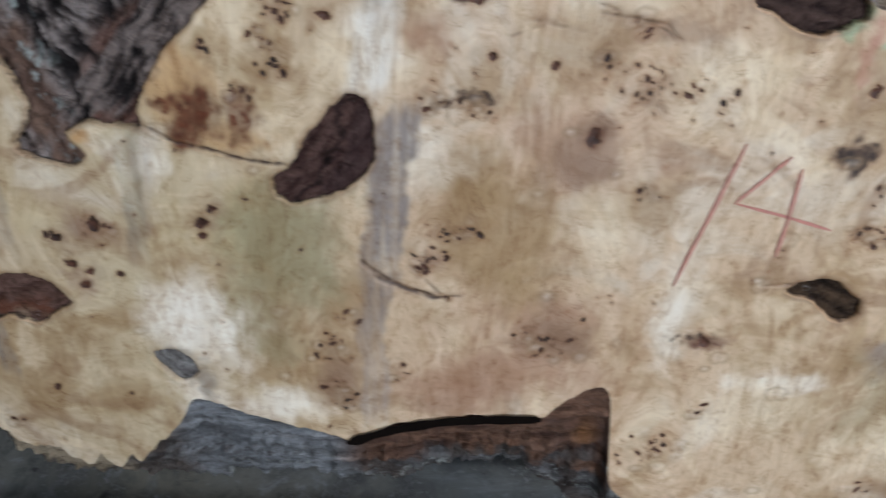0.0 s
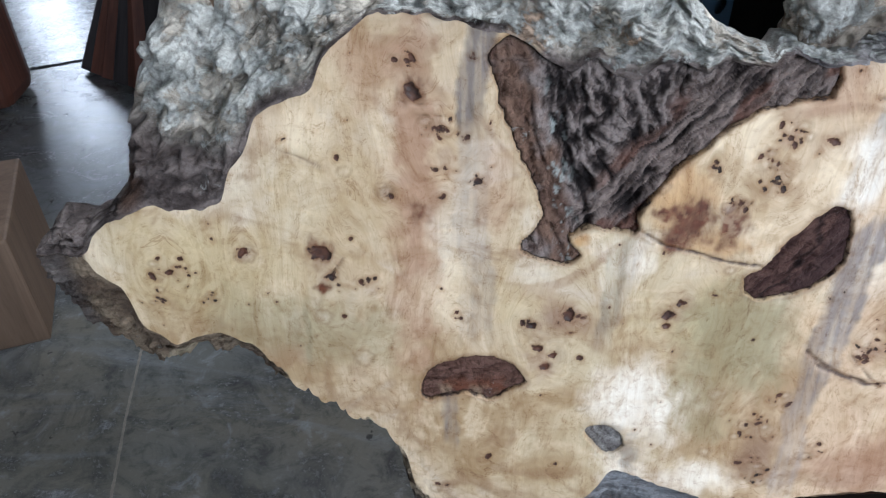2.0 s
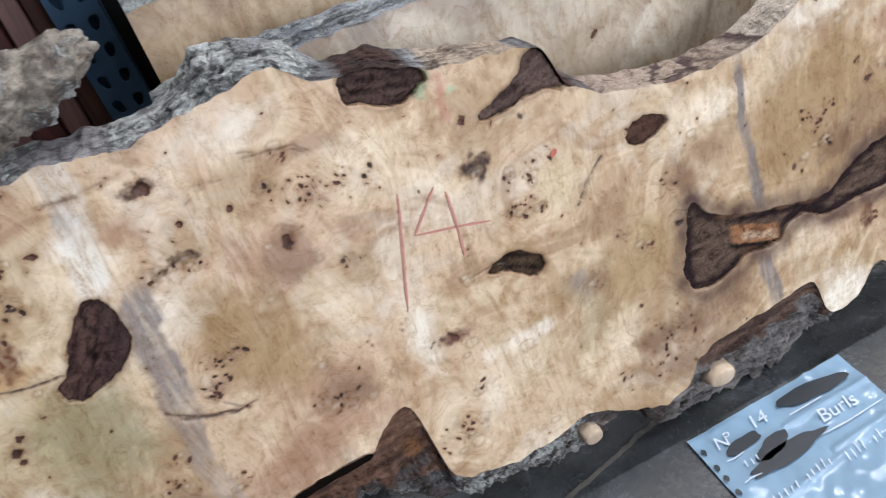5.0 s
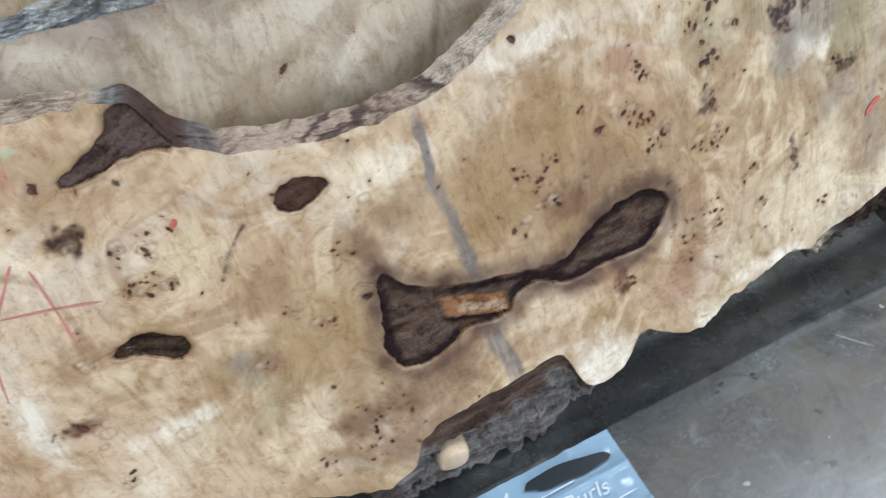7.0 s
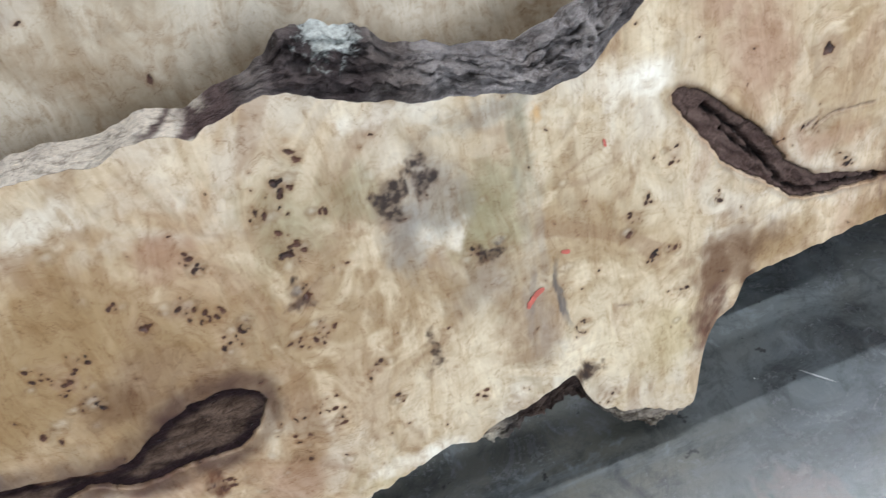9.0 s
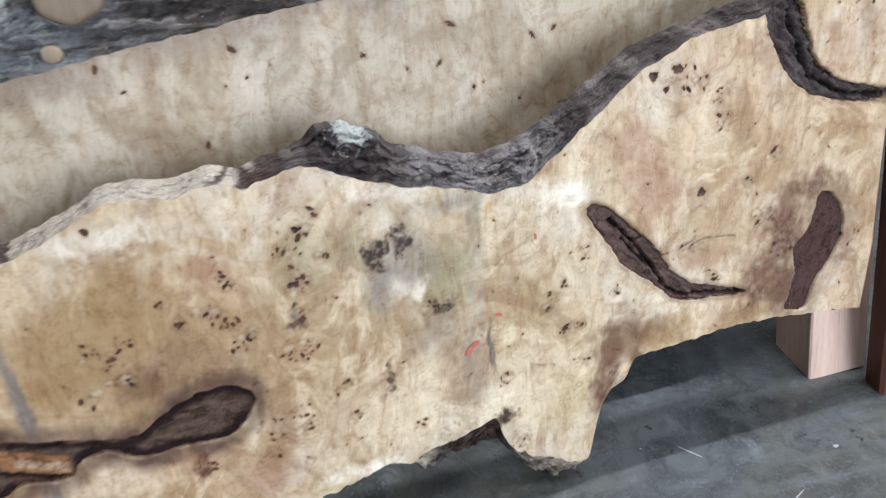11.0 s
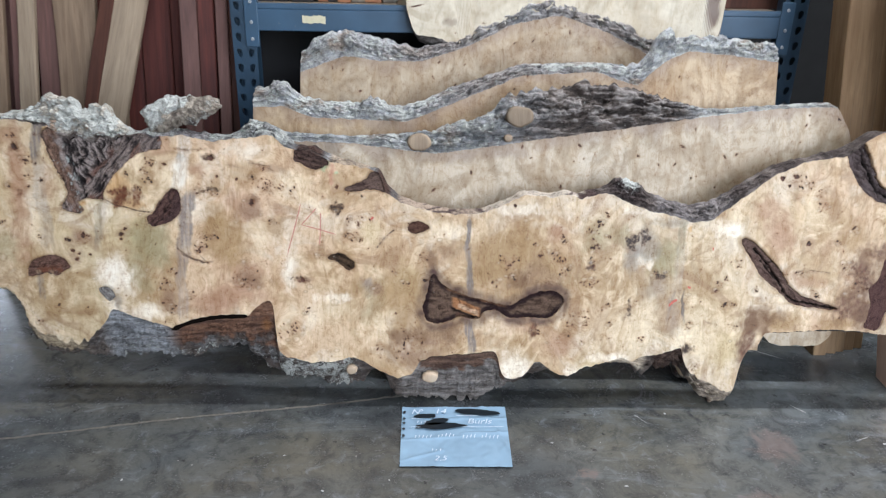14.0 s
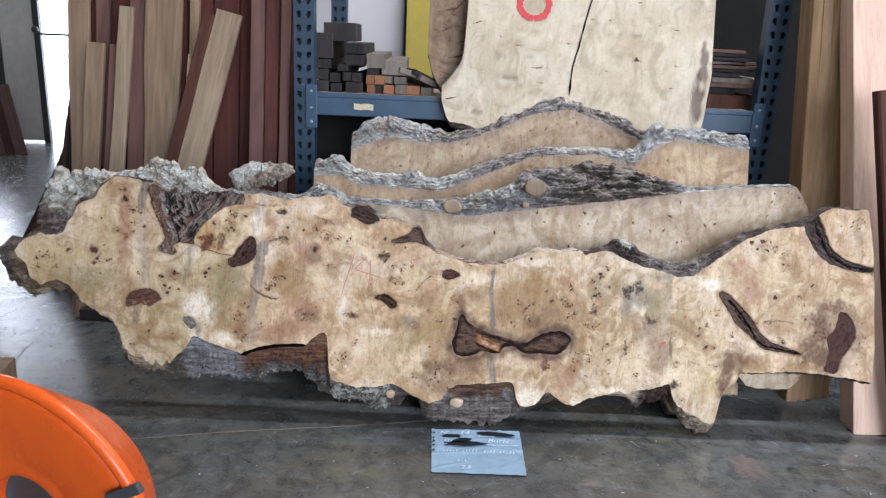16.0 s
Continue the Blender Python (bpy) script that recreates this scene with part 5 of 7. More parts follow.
            if name == "twin":
                ragged = 0.004 * fbm(gu * 50, gv * 50, 3, 98)
                bar = smooth01((0.012 - np.abs(gv - 0.324 + 0.3 * (gu - 0.6) + ragged)) / 0.006) * smooth01((gu - 0.51) / 0.02) * smooth01((0.69 - gu) / 0.02)
                c = blend(c, blend((0.13, 0.066, 0.038), (0.22, 0.12, 0.068), smooth01(0.5 + fbm(gu * 20, gv * 90, 3, 97))), 0.9 * bar)
                across, far = gv - 0.29 + 0.42 * (gu - 0.575) + ragged, np.abs(gu - 0.574)
                # Dark line below the tongue: its shade put into the colour.
                c = blend(c, (0.02, 0.012, 0.01), smooth01((0.006 - np.abs(across + 0.019)) / 0.005) * smooth01((0.05 - far) / 0.012))
                c = blend(c, (0.42, 0.2, 0.09), smooth01((0.0165 - np.abs(across)) / 0.004) * smooth01((0.043 - far) / 0.012))
                c = blend(c, (0.66, 0.45, 0.29), smooth01((0.009 - np.abs(across + 0.002)) / 0.005) * smooth01((0.032 - np.abs(gu - 0.58)) / 0.01))
                c = blend(c, (0.13, 0.07, 0.045), 0.85 * smooth01((0.009 - np.abs(across + 0.03)) / 0.004) * smooth01((0.05 - np.abs(gu - 0.59)) / 0.012))
            return c

        pocket_mesh("bark_pocket", edge, (lo[0] + 0.05, hi[0] - 0.05, lo[1] + 0.05, hi[1] - 0.05), front_slab, colour_of,
                    cracks=crack_lines.get(name, ()), step=0.0018 if name in ("v", "cleft", "twin") else 0.0026,
                    depth={"v": 0.009, "rift": 0.01, "rim": 0.008, "crest": 0.006}.get(name, 0.0045), relief={"v": 0.0065, "rift": 0.009, "cleft": 0.003, "twin": 0.0022, "plum": 0.0006, "russet": 0.0025, "ear": 0.003}.get(name, 0.0028),
                    fan=(-0.44, 0.47) if name == "v" else None, seed=500 + 3 * k,
                    label={"v": "dark grey-brown fibrous bark in a wide V-shaped hollow", "twin": "dark brown bark in a two-lobed hollow", "cleft": "cracked brown bark in a slanting cleft", "plum": "smooth plum-brown bark patch", "russet": "russet bark patch"}.get(name, "dark brown bark in a hollow"))

    def edge_colour(gu, gv, s, which, n):
        w = smooth01(0.5 + 0.9 * fbm(gu * 11, gv * 11, 4, 600 + which))
        fleck = smooth01(1.6 * fbm(gu * 55, gv * 55, 3, 640 + which) + 0.25)
        pits = smooth01(1.1 - 1.6 * (n - 0.1))
        patch = smooth01(0.62 + 2.4 * fbm(gu * 17, gv * 17, 4, 660 + which, 0.6))
        grey = blend((0.2, 0.2, 0.2), (0.42, 0.43, 0.43), fleck)
        none = np.zeros(gu.shape)
        if which > 0:
            left = smooth01((-0.12 - gu) / 0.1)
            crust = np.clip(left * smooth01((s - 0.05) / 0.2) * smooth01((gu + 0.86) / 0.1 + (gv - 0.66) / 0.05), 0, 1)
            c = blend((0.09, 0.072, 0.066), (0.26, 0.22, 0.2), smooth01(0.5 + 1.2 * fbm(gu * 16 + gv * 10, gv * 34 - gu * 18, 4, 603)))
            c = blend(c, blend((0.5, 0.46, 0.385), (0.78, 0.735, 0.63), fleck), 0.92 * crust)
            c = blend(c, blend((0.25, 0.24, 0.25), (0.42, 0.4, 0.4), fleck), 0.8 * smooth01((gu + 0.3) / 0.03) * smooth01((-0.1 - gu) / 0.04))
            c = blend(c, (0.16, 0.085, 0.05), 0.7 * smooth01((0.03 - np.hypot(gu + 0.9, gv - 0.61)) / 0.02))
            c = blend(c, (0.6, 0.45, 0.33), smooth01((0.017 - np.hypot(gu + 0.405, (gv - 0.765) * 1.2)) / 0.004) + smooth01((0.022 - np.hypot(gu + 0.5, (gv - 0.765))) / 0.006))
            c = blend(c, grey, 0.85 * smooth01((gu + 0.14) / 0.05) * smooth01((0.45 - gu) / 0.2))
            knob = smooth01(1 - np.hypot(gu - 1.01, (gv - 0.637) * 1.2) / 0.05)
            c = blend(c, (0.06, 0.042, 0.042), 0.8 * smooth01((0.06 - np.hypot(gu - 0.985, (gv - 0.61))) / 0.03))
            c = blend(c, blend((0.2, 0.178, 0.172), (0.36, 0.325, 0.31), w), 0.85 * smooth01((gu - 1.06) / 0.03) * smooth01((1.3 - gu) / 0.05))
            dark = smooth01((0.045 - np.abs(gu - 0.155)) / 0.02) + 0.6 * smooth01((0.04 - np.abs(gu + 0.285)) / 0.03) * smooth01((0.765 - gv) / 0.02) + smooth01((0.025 - np.abs(gu - 0.35)) / 0.015)
            c = blend(c, (0.5, 0.4, 0.3), smooth01((gu - 0.2) / 0.02) * smooth01((0.32 - gu) / 0.02))
            c = blend(c, (0.085, 0.05, 0.04), np.clip(dark, 0, 1))
            c = blend(c, (0.05, 0.042, 0.04), 0.6 * pits * (1 - 0.65 * crust) * (s > 0.03))
            # Pale rim; its dark bits put bark and gap shade into the colour.
            rim = smooth01((gu - 0.38) / 0.02) * smooth01((0.93 - gu) / 0.03)
            c = blend(c, blend(blend((0.5, 0.39, 0.3), (0.7, 0.61, 0.5), smooth01((gu - 0.57) / 0.06)), (0.1, 0.065, 0.06), smooth01(3.0 * fbm(gu * 9, gv * 130, 3, 670) + 0.15 - 0.9 * smooth01((gu - 0.57) / 0.05) + 1.6 * smooth01((gu - 0.57) / 0.05) * smooth01(5 * perlin(gu * 11, gu * 0 + 0.6, 676) - 0.7))), 0.9 * rim)
            lichen = crust * (0.12 + 0.7 * patch) + 0.6 * smooth01((gu + 0.14) / 0.05) * smooth01((0.14 - gu) / 0.06) + 1.1 * knob + 0.25 * left * smooth01((gu + 0.86) / 0.1)
            return c, np.clip(lichen - 0.8 * np.clip(dark, 0, 1), 0, 1.2)
        c = blend(blend((0.09, 0.068, 0.058), (0.25, 0.21, 0.18), w), grey, 0.8 * patch * (0.3 + 0.7 * smooth01((0.15 - gu) / 0.1)) * (0.25 + 0.75 * smooth01((gu + 0.5) / 0.15)))
        c = blend(c, (0.05, 0.042, 0.04), 0.5 * pits)
        c = blend(c, blend((0.055, 0.034, 0.027), (0.13, 0.085, 0.065), fleck), 0.9 * smooth01((0.055 - np.abs(gu - 1.14)) / 0.02))
        c = blend(c, (0.45, 0.34, 0.23), 0.8 * smooth01((0.05 - np.abs(gu - 1.375)) / 0.02))
        tip = smooth01((-0.74 - gu) / 0.03)
        c = blend(c, blend((0.15, 0.105, 0.07), (0.36, 0.28, 0.19), smooth01(0.5 + 1.3 * fbm(gu * 20, gv * 34, 4, 677))), 0.8 * tip * smooth01((gu + 0.99) / 0.03))
        c = blend(c, (0.52, 0.44, 0.31), 0.85 * smooth01((0.02 - np.hypot(gu + 0.872, (gv - 0.4) * 1.3)) / 0.006))
        fibre = smooth01(0.5 + 1.1 * fbm(gu * 9, gv * 80, 4, 672))
        red = smooth01((gu + 0.27) / 0.08) * smooth01((0.07 - gu) / 0.02) * smooth01((0.72 - s + 0.3 * fbm(gu * 20, gv * 30, 3, 673)) / 0.2)
        c = blend(c, blend((0.1, 0.05, 0.034), (0.27, 0.145, 0.09), fibre), 0.92 * red)
        c = blend(c, blend((0.2, 0.21, 0.22), (0.42, 0.44, 0.46), fibre), 0.8 * smooth01((-0.2 - gu) / 0.06) * smooth01((gu + 0.42) / 0.03))
        c = blend(c, (0.42, 0.2, 0.08), 0.7 * smooth01(1 - np.hypot((gu - 0.03) / 0.02, (gv - 0.235) / 0.03)))
        c = blend(c, (0.7, 0.6, 0.46), smooth01((0.12 - np.abs(gu - 0.965)) / 0.03) * smooth01((0.85 - s) / 0.3))
        c = blend(c, blend((0.35, 0.29, 0.23), (0.58, 0.49, 0.37), fleck), 0.85 * smooth01((0.075 - np.abs(gu - 1.27)) / 0.02))
        c = blend(c, (0.56, 0.46, 0.32), 0.9 * smooth01((gu + 0.77) / 0.03) * smooth01((-0.46 - gu) / 0.03) * smooth01((0.75 - s) / 0.25))
        c = blend(c, blend((0.17, 0.155, 0.145), (0.4, 0.37, 0.34), fibre), 0.75 * smooth01((gu - 0.38) / 0.03) * smooth01((0.7 - gu) / 0.03))
        shelf = smooth01((gu - 0.445) / 0.01) * smooth01((0.69 - gu) / 0.01)
        c = blend(c, blend((0.075, 0.043, 0.033), (0.19, 0.115, 0.08), fibre), 0.95 * shelf * smooth01((0.34 - s + 0.3 * fbm(gu * 18, gv * 30, 3, 675)) / 0.12))
        c = blend(c, (0.02, 0.014, 0.012), shelf * smooth01((0.03 - s) / 0.02))
        return c, none + 0.55 * smooth01((0.33 - gu) / 0.1) * smooth01((gu - 0.04) / 0.04) + 0.35 * smooth01((0.1 - gu) / 0.1) * smooth01((gu + 0.45) / 0.1) * smooth01((s - 0.6) / 0.2)

    # a stub of burl bark that juts out over the upper edge
    bm = bmesh.new()
    bmesh.ops.create_icosphere(bm, subdivisions=6, radius=1.0)
    for vert in bm.verts:
        d = vert.co.normalized()
        p = Vector((d.x * 0.098 * (1 + 0.12 * d.x), d.y * 0.034, d.z * 0.034 * (1 + 0.15 * d.x)))
        neck = math.exp(-((d.x + 0.5) / 0.36) ** 2) * max(0.0, -d.z) ** 0.7
        p.z -= 0.05 * neck
        q = p + Vector((3.1, 0.4, 1.7))
        lump = 0.013 * noise.fractal(q * 30, 0.9, 2.1, 5) + 0.009 * abs(noise.noise(q * 62)) + 0.004 * noise.noise(q * 150)
        vert.co = p + d * lump + Vector((-0.193, 0.034, 0.806 + 0.12 * p.x))
    co = np.array([vert.co[:] for vert in bm.verts])
    tone = blend((0.14, 0.115, 0.095), (0.42, 0.37, 0.3), smooth01(0.5 + 1.3 * fbm(co[:, 0] * 30, co[:, 2] * 30 + co[:, 1] * 20, 4, 681)))
    tone = blend(tone, (0.07, 0.055, 0.055), smooth01(1 - np.hypot(co[:, 0] + 0.15, co[:, 2] - 0.778) / 0.026))
    stub = part("bark_stub", bm, BARK, front_slab, "knobbly grey burl stub on the upper edge", True)
    stub.data.attributes.new("tint", "FLOAT_COLOR", "POINT").data.foreach_set("color", np.concatenate([tone, np.ones((len(tone), 1))], 1).astype(np.float32).ravel())
    stub.data.attributes.new("lichen", "FLOAT", "POINT").data.foreach_set("value", np.clip(0.45 + 1.2 * fbm(co[:, 0] * 14, co[:, 2] * 14, 3, 682), 0, 1).astype(np.float32))

    slab.build(tint, edge_colour, ("cream sanded burl face with brown knots and grey bands", "rough bark edge", ""), 0.013)
    return slab


build_front_slab()

# ---------------------------------------------------------------- setting


def structure(name, bm, material, label=""):
    ob = part(name, bm, material, None, label)
    return tagged(ob, kind="structure")


def wall_box(name, x0, x1, y0, y1, z0, z1, material=WALL_PAINT):
    return structure(name, box(bmesh.new(), x0, x1, y0, y1, z0, z1), material)


bm = bmesh.new()
bmesh.ops.create_grid(bm, x_segments=40, y_segments=40, size=9.0)
for vert in bm.verts:
    vert.co.y += 1.0
structure("floor", bm, CONCRETE, "smooth dark grey concrete floor with stains")
# Out-of-view walls, ceiling and south door opening are assumed, to enclose the light.
X0, X1, Y0, Y1, H = -7.0, 7.0, -7.0, 5.6, 4.8
wall_box("wall_west", X0 - 0.2, X0, Y0, Y1, 0, H)
wall_box("wall_east", X1, X1 + 0.2, Y0, Y1, 0, H)
wall_box("wall_south_west", X0, -1.7, Y0 - 0.2, Y0, 0, H)
wall_box("wall_south_east", 4.1, X1, Y0 - 0.2, Y0, 0, H)
wall_box("wall_south_lintel", -1.7, 4.1, Y0 - 0.2, Y0, 4.1, H)
wall_box("wall_north_west", X0, -4.75, Y1, Y1 + 0.2, 0, H)
wall_box("wall_north_east", -2.3, X1, Y1, Y1 + 0.2, 0, H)
wall_box("wall_north_lintel", -4.75, -2.3, Y1, Y1 + 0.2, 2.7, H)
wall_box("ceiling", X0 - 0.2, X1 + 0.2, Y0 - 0.2, Y1 + 0.2, H, H + 0.15, CEILING_PAINT)

# ---------------------------------------------------------------- slabs stacked behind


def back_slab(name, label, y0, lean, u0, u1, top, bottom, outer, outer_bottom, thick, seed, colours, edges, group="leaning slabs", stains=(), burrs=(), bark=None, face=None, fine=1.0):
    """A plainer flitch behind the front one. colours: ground and cloud; edges: rows of u and how grey, how white the bark is there."""
    empty = thing(name, pose(0, y0, 0, -lean), label, "wood slab", group)
    if group == "leaning slabs" and bark is None:
        top = [(x, z - 0.02) for x, z in top]
    slab = Slab(empty, u0, u1, 0.005 / fine, top, bottom, outer, outer_bottom, (130, int(44 * fine), 6), thick, seed, 0.0035, burrs, bark)
    slab.face = face or BURL
    u, v = slab.gu, slab.gv
    rng = random.Random(seed)
    slab.add_specks([(rng.uniform(u0, u1), rng.uniform(0.3, 1.0), rng.uniform(0.0008, 0.0035), rng.uniform(1, 2.5), rng.uniform(0, 3)) for _ in range(160)])
    clumps = []
    for _ in range(int(15 * (u1 - u0))):
        x, z, r = rng.uniform(u0, u1), rng.uniform(0.35, 1.0), rng.uniform(0.012, 0.04)
        clumps += [(x + r * rng.gauss(0, 0.6), z + r * rng.gauss(0, 0.5), 0.0006 + 0.0022 * rng.random() ** 2, rng.uniform(1, 2), rng.uniform(0, 3)) for _ in range(rng.randint(3, 11))]
    if y0 > 0.5:
        clumps = [(rng.uniform(u0, u1), rng.uniform(0.95, 1.5), rng.uniform(0.001, 0.003), rng.uniform(5, 14), rng.gauss(0.05, 0.25)) for _ in range(70)]
    slab.add_specks(clumps)
    slab.swirls = [(rng.uniform(u0, u1), rng.uniform(0.3, 0.95), rng.uniform(0.012, 0.035)) for _ in range(int(22 * (u1 - u0)))]
    cloud = fbm(u * 4, v * 5, 4, seed + 60)
    figure = fbm(u * 30 + 3 * perlin(u * 8, v * 8, seed), v * 11, 4, seed + 61)
    tint = blend(colours[0], colours[1], smooth01(0.45 + 1.1 * cloud))
    tint = blend(tint, colours[1] * 0.8, 0.6 * smooth01(1.9 * figure))
    smoke = fbm(u * 9 + 2 * perlin(u * 6, v * 6, seed + 63), v * 9 + 2 * perlin(u * 6 + 3, v * 6, seed + 64), 4, seed + 65, 0.6)
    tint = blend(tint, colours[1] * (0.72, 0.68, 0.62), 0.6 * smooth01(2.6 * smoke - 0.25))
    tint = blend(tint, colours[0] * 1.15, 0.5 * smooth01(-2.6 * smoke - 0.3))
    near = (slab.vt[:, None] - v)
    tint = blend(tint, np.array((0.27, 0.2, 0.16)), 0.55 * smooth01((0.05 - near) / 0.05 + 0.8 * fbm(u * 14, v * 14, 3, seed + 62)))
    for x, z, ru, rv, f in stains:
        d = np.hypot((u - x) / ru, (v - z) / rv) + 0.8 * fbm(u * 24, v * 18, 4, seed + 80)
        tint = blend(tint, UMBER * 1.6, f * smooth01((1.3 - d) / 0.6))
    e = np.array(edges)

    def edge_colour(gu, gv, s, which, n):
        grey = np.interp(gu, e[:, 0], e[:, 1])
        white = np.interp(gu, e[:, 0], e[:, 2])
        fleck = smooth01(1.5 * fbm(gu * 15, gv * 22, 4, seed + 70) + 0.45)
        c = blend((0.085, 0.066, 0.056), (0.19, 0.15, 0.125), smooth01(0.5 + fbm(gu * 14, gv * 30, 4, seed + 71)))
        c = blend(c, blend((0.32, 0.34, 0.36), (0.62, 0.65, 0.67), fleck), grey)
        c = blend(c, (0.05, 0.043, 0.04), (0.75 - 0.55 * grey) * smooth01(0.9 - 1.6 * n))
        c = blend(c, (0.4, 0.37, 0.35), (0.75 - 0.4 * grey) * smooth01(2.2 * n - 0.7))
        c = blend(c, (0.33, 0.25, 0.18), 0.75 * grey * smooth01(3.0 * fbm(gu * 9, gv * 16, 3, seed + 74) - 0.35))
        return c, np.clip(white * (0.2 + smooth01(2.4 * fbm(gu * 16, gv * 34, 4, seed + 72) - 0.05)) + 0.42 * grey, 0, 1.1)

    slab.build(tint, edge_colour, ("", "weathered grey bark edge", ""), 0.012 if bark is None else 0.022)
    return empty


PALE = (np.array((0.56, 0.485, 0.375)), np.array((0.44, 0.355, 0.25)))
GOLDEN_BUFF = (np.array((0.5, 0.385, 0.25)), np.array((0.38, 0.265, 0.155)))
BUFF = (np.array((0.46, 0.38, 0.275)), np.array((0.34, 0.26, 0.175)))
maple = back_slab("maple_slab", "long pale figured wood slab with grey bark, leaning behind the burl slab", 0.135, 13.7, -0.07, 1.7,
          [(-0.07, 0.69), (0.0, 0.7), (0.25, 0.695), (0.48, 0.668), (0.633, 0.69), (0.825, 0.72), (1.016, 0.746), (1.266, 0.786), (1.45, 0.807), (1.62, 0.815), (1.66, 0.74), (1.7, 0.55)],
          [(-0.07, 0.3), (0.3, 0.16), (0.4, 0.02), (0.62, 0.02), (0.7, 0.14), (1.16, 0.16), (1.22, 0.02), (1.3, 0.02), (1.36, 0.2), (1.45, 0.16), (1.48, 0.127), (1.52, 0.118), (1.63, 0.12), (1.66, 0.15), (1.7, 0.25)],
          [(-0.07, 0.71), (0.05, 0.725), (0.25, 0.715), (0.44, 0.732), (0.629, 0.778), (0.684, 0.838), (0.818, 0.863), (1.01, 0.871), (1.167, 0.83), (1.265, 0.805), (1.458, 0.82), (1.62, 0.83), (1.66, 0.75), (1.7, 0.56)],
          [(-0.07, 0.29), (0.3, 0.15), (0.4, 0.004), (0.62, 0.004), (0.7, 0.13), (1.16, 0.15), (1.22, 0.004), (1.3, 0.004), (1.36, 0.19), (1.45, 0.15), (1.48, 0.116), (1.52, 0.107), (1.63, 0.109), (1.66, 0.14), (1.7, 0.24)], 0.06, 11, PALE,
          [(-0.1, 0.85, 0.2), (0.6, 0.85, 0.35), (0.72, 0.5, 0.1), (0.85, 0.05, 0.1), (1.15, 0.05, 0.15), (1.25, 0.7, 0.8), (1.7, 0.8, 0.8)], burrs=[(0.62, 0.03, 0.04, 0.02), (0.7, 0.05, 0.035, 0.02), (0.76, 0.02, 0.03, 0.016), (0.85, 0.05, 0.045, 0.018), (0.94, 0.09, 0.03, 0.014), (1.02, 0.03, 0.04, 0.016), (1.1, 0.05, 0.03, 0.014), (0.9, 0.015, 0.025, 0.012), (0.2, 0.01, 0.03, 0.016), (0.36, 0.03, 0.03, 0.016)], bark=FIBRE_BARK, fine=1.5)
back_slab("wavy_slab", "wavy-edged buff wood slab with blue-grey bark, in the leaning stack", 0.275, 15.1, -0.06, 1.51,
          [(-0.06, 0.78), (0.03, 0.785), (0.112, 0.755), (0.25, 0.75), (0.4, 0.745), (0.558, 0.81), (0.739, 0.885), (0.963, 0.9), (1.087, 0.86), (1.165, 0.93), (1.24, 0.965), (1.4, 0.95), (1.51, 0.935)],
          [(-0.06, 0.03), (1.51, 0.03)],
          [(-0.06, 0.83), (0.029, 0.83), (0.112, 0.792), (0.234, 0.787), (0.398, 0.774), (0.558, 0.842), (0.739, 0.903), (0.963, 0.913), (1.087, 0.905), (1.165, 0.99), (1.328, 0.998), (1.51, 0.974)],
          [(-0.06, 0.012), (1.51, 0.012)], 0.055, 17, GOLDEN_BUFF, burrs=[(0.02, 0.01, 0.03, 0.016), (0.3, 0.015, 0.04, 0.02), (0.36, 0.03, 0.03, 0.018), (0.9, 0.01, 0.03, 0.014), (1.17, 0.01, 0.035, 0.016)], edges=[(-0.1, 0.9, 0.3), (0.4, 0.9, 0.5), (0.6, 0.2, 0.1), (0.9, 0.5, 0.5), (1.1, 0.9, 0.3), (1.6, 0.95, 0.3)])
back_slab("domed_slab", "dome-topped buff wood slab with dark bark, in the leaning stack", 0.455, 18.0, 0.045, 1.32,
          [(0.045, 0.86), (0.19, 0.915), (0.3, 0.9), (0.435, 0.9), (0.587, 0.95), (0.739, 1.025), (0.89, 1.055), (1.05, 1.0), (1.185, 0.93), (1.32, 0.9)],
          [(0.045, 0.03), (1.32, 0.03)],
          [(0.045, 0.905), (0.103, 0.963), (0.19, 0.99), (0.301, 0.961), (0.435, 0.928), (0.587, 0.974), (0.739, 1.058), (0.782, 1.094), (0.892, 1.098), (1.049, 1.05), (1.185, 0.977), (1.32, 0.94)],
          [(0.045, 0.012), (1.32, 0.012)], 0.05, 23, BUFF, burrs=[(0.12, 0.02, 0.05, 0.02), (0.22, 0.03, 0.04, 0.02), (0.79, 0.0, 0.03, 0.014), (0.85, 0.005, 0.025, 0.012), (1.1, 0.02, 0.035, 0.018), (0.62, 0.005, 0.02, 0.012)], edges=[(0.0, 0.9, 0.2), (0.3, 0.85, 0.2), (0.5, 0.2, 0.2), (0.78, 0.6, 0.1), (1.0, 0.15, 0.3), (1.4, 0.4, 0.3)])
CLEAN = (np.array((0.6, 0.55, 0.44)), np.array((0.51, 0.44, 0.325)))
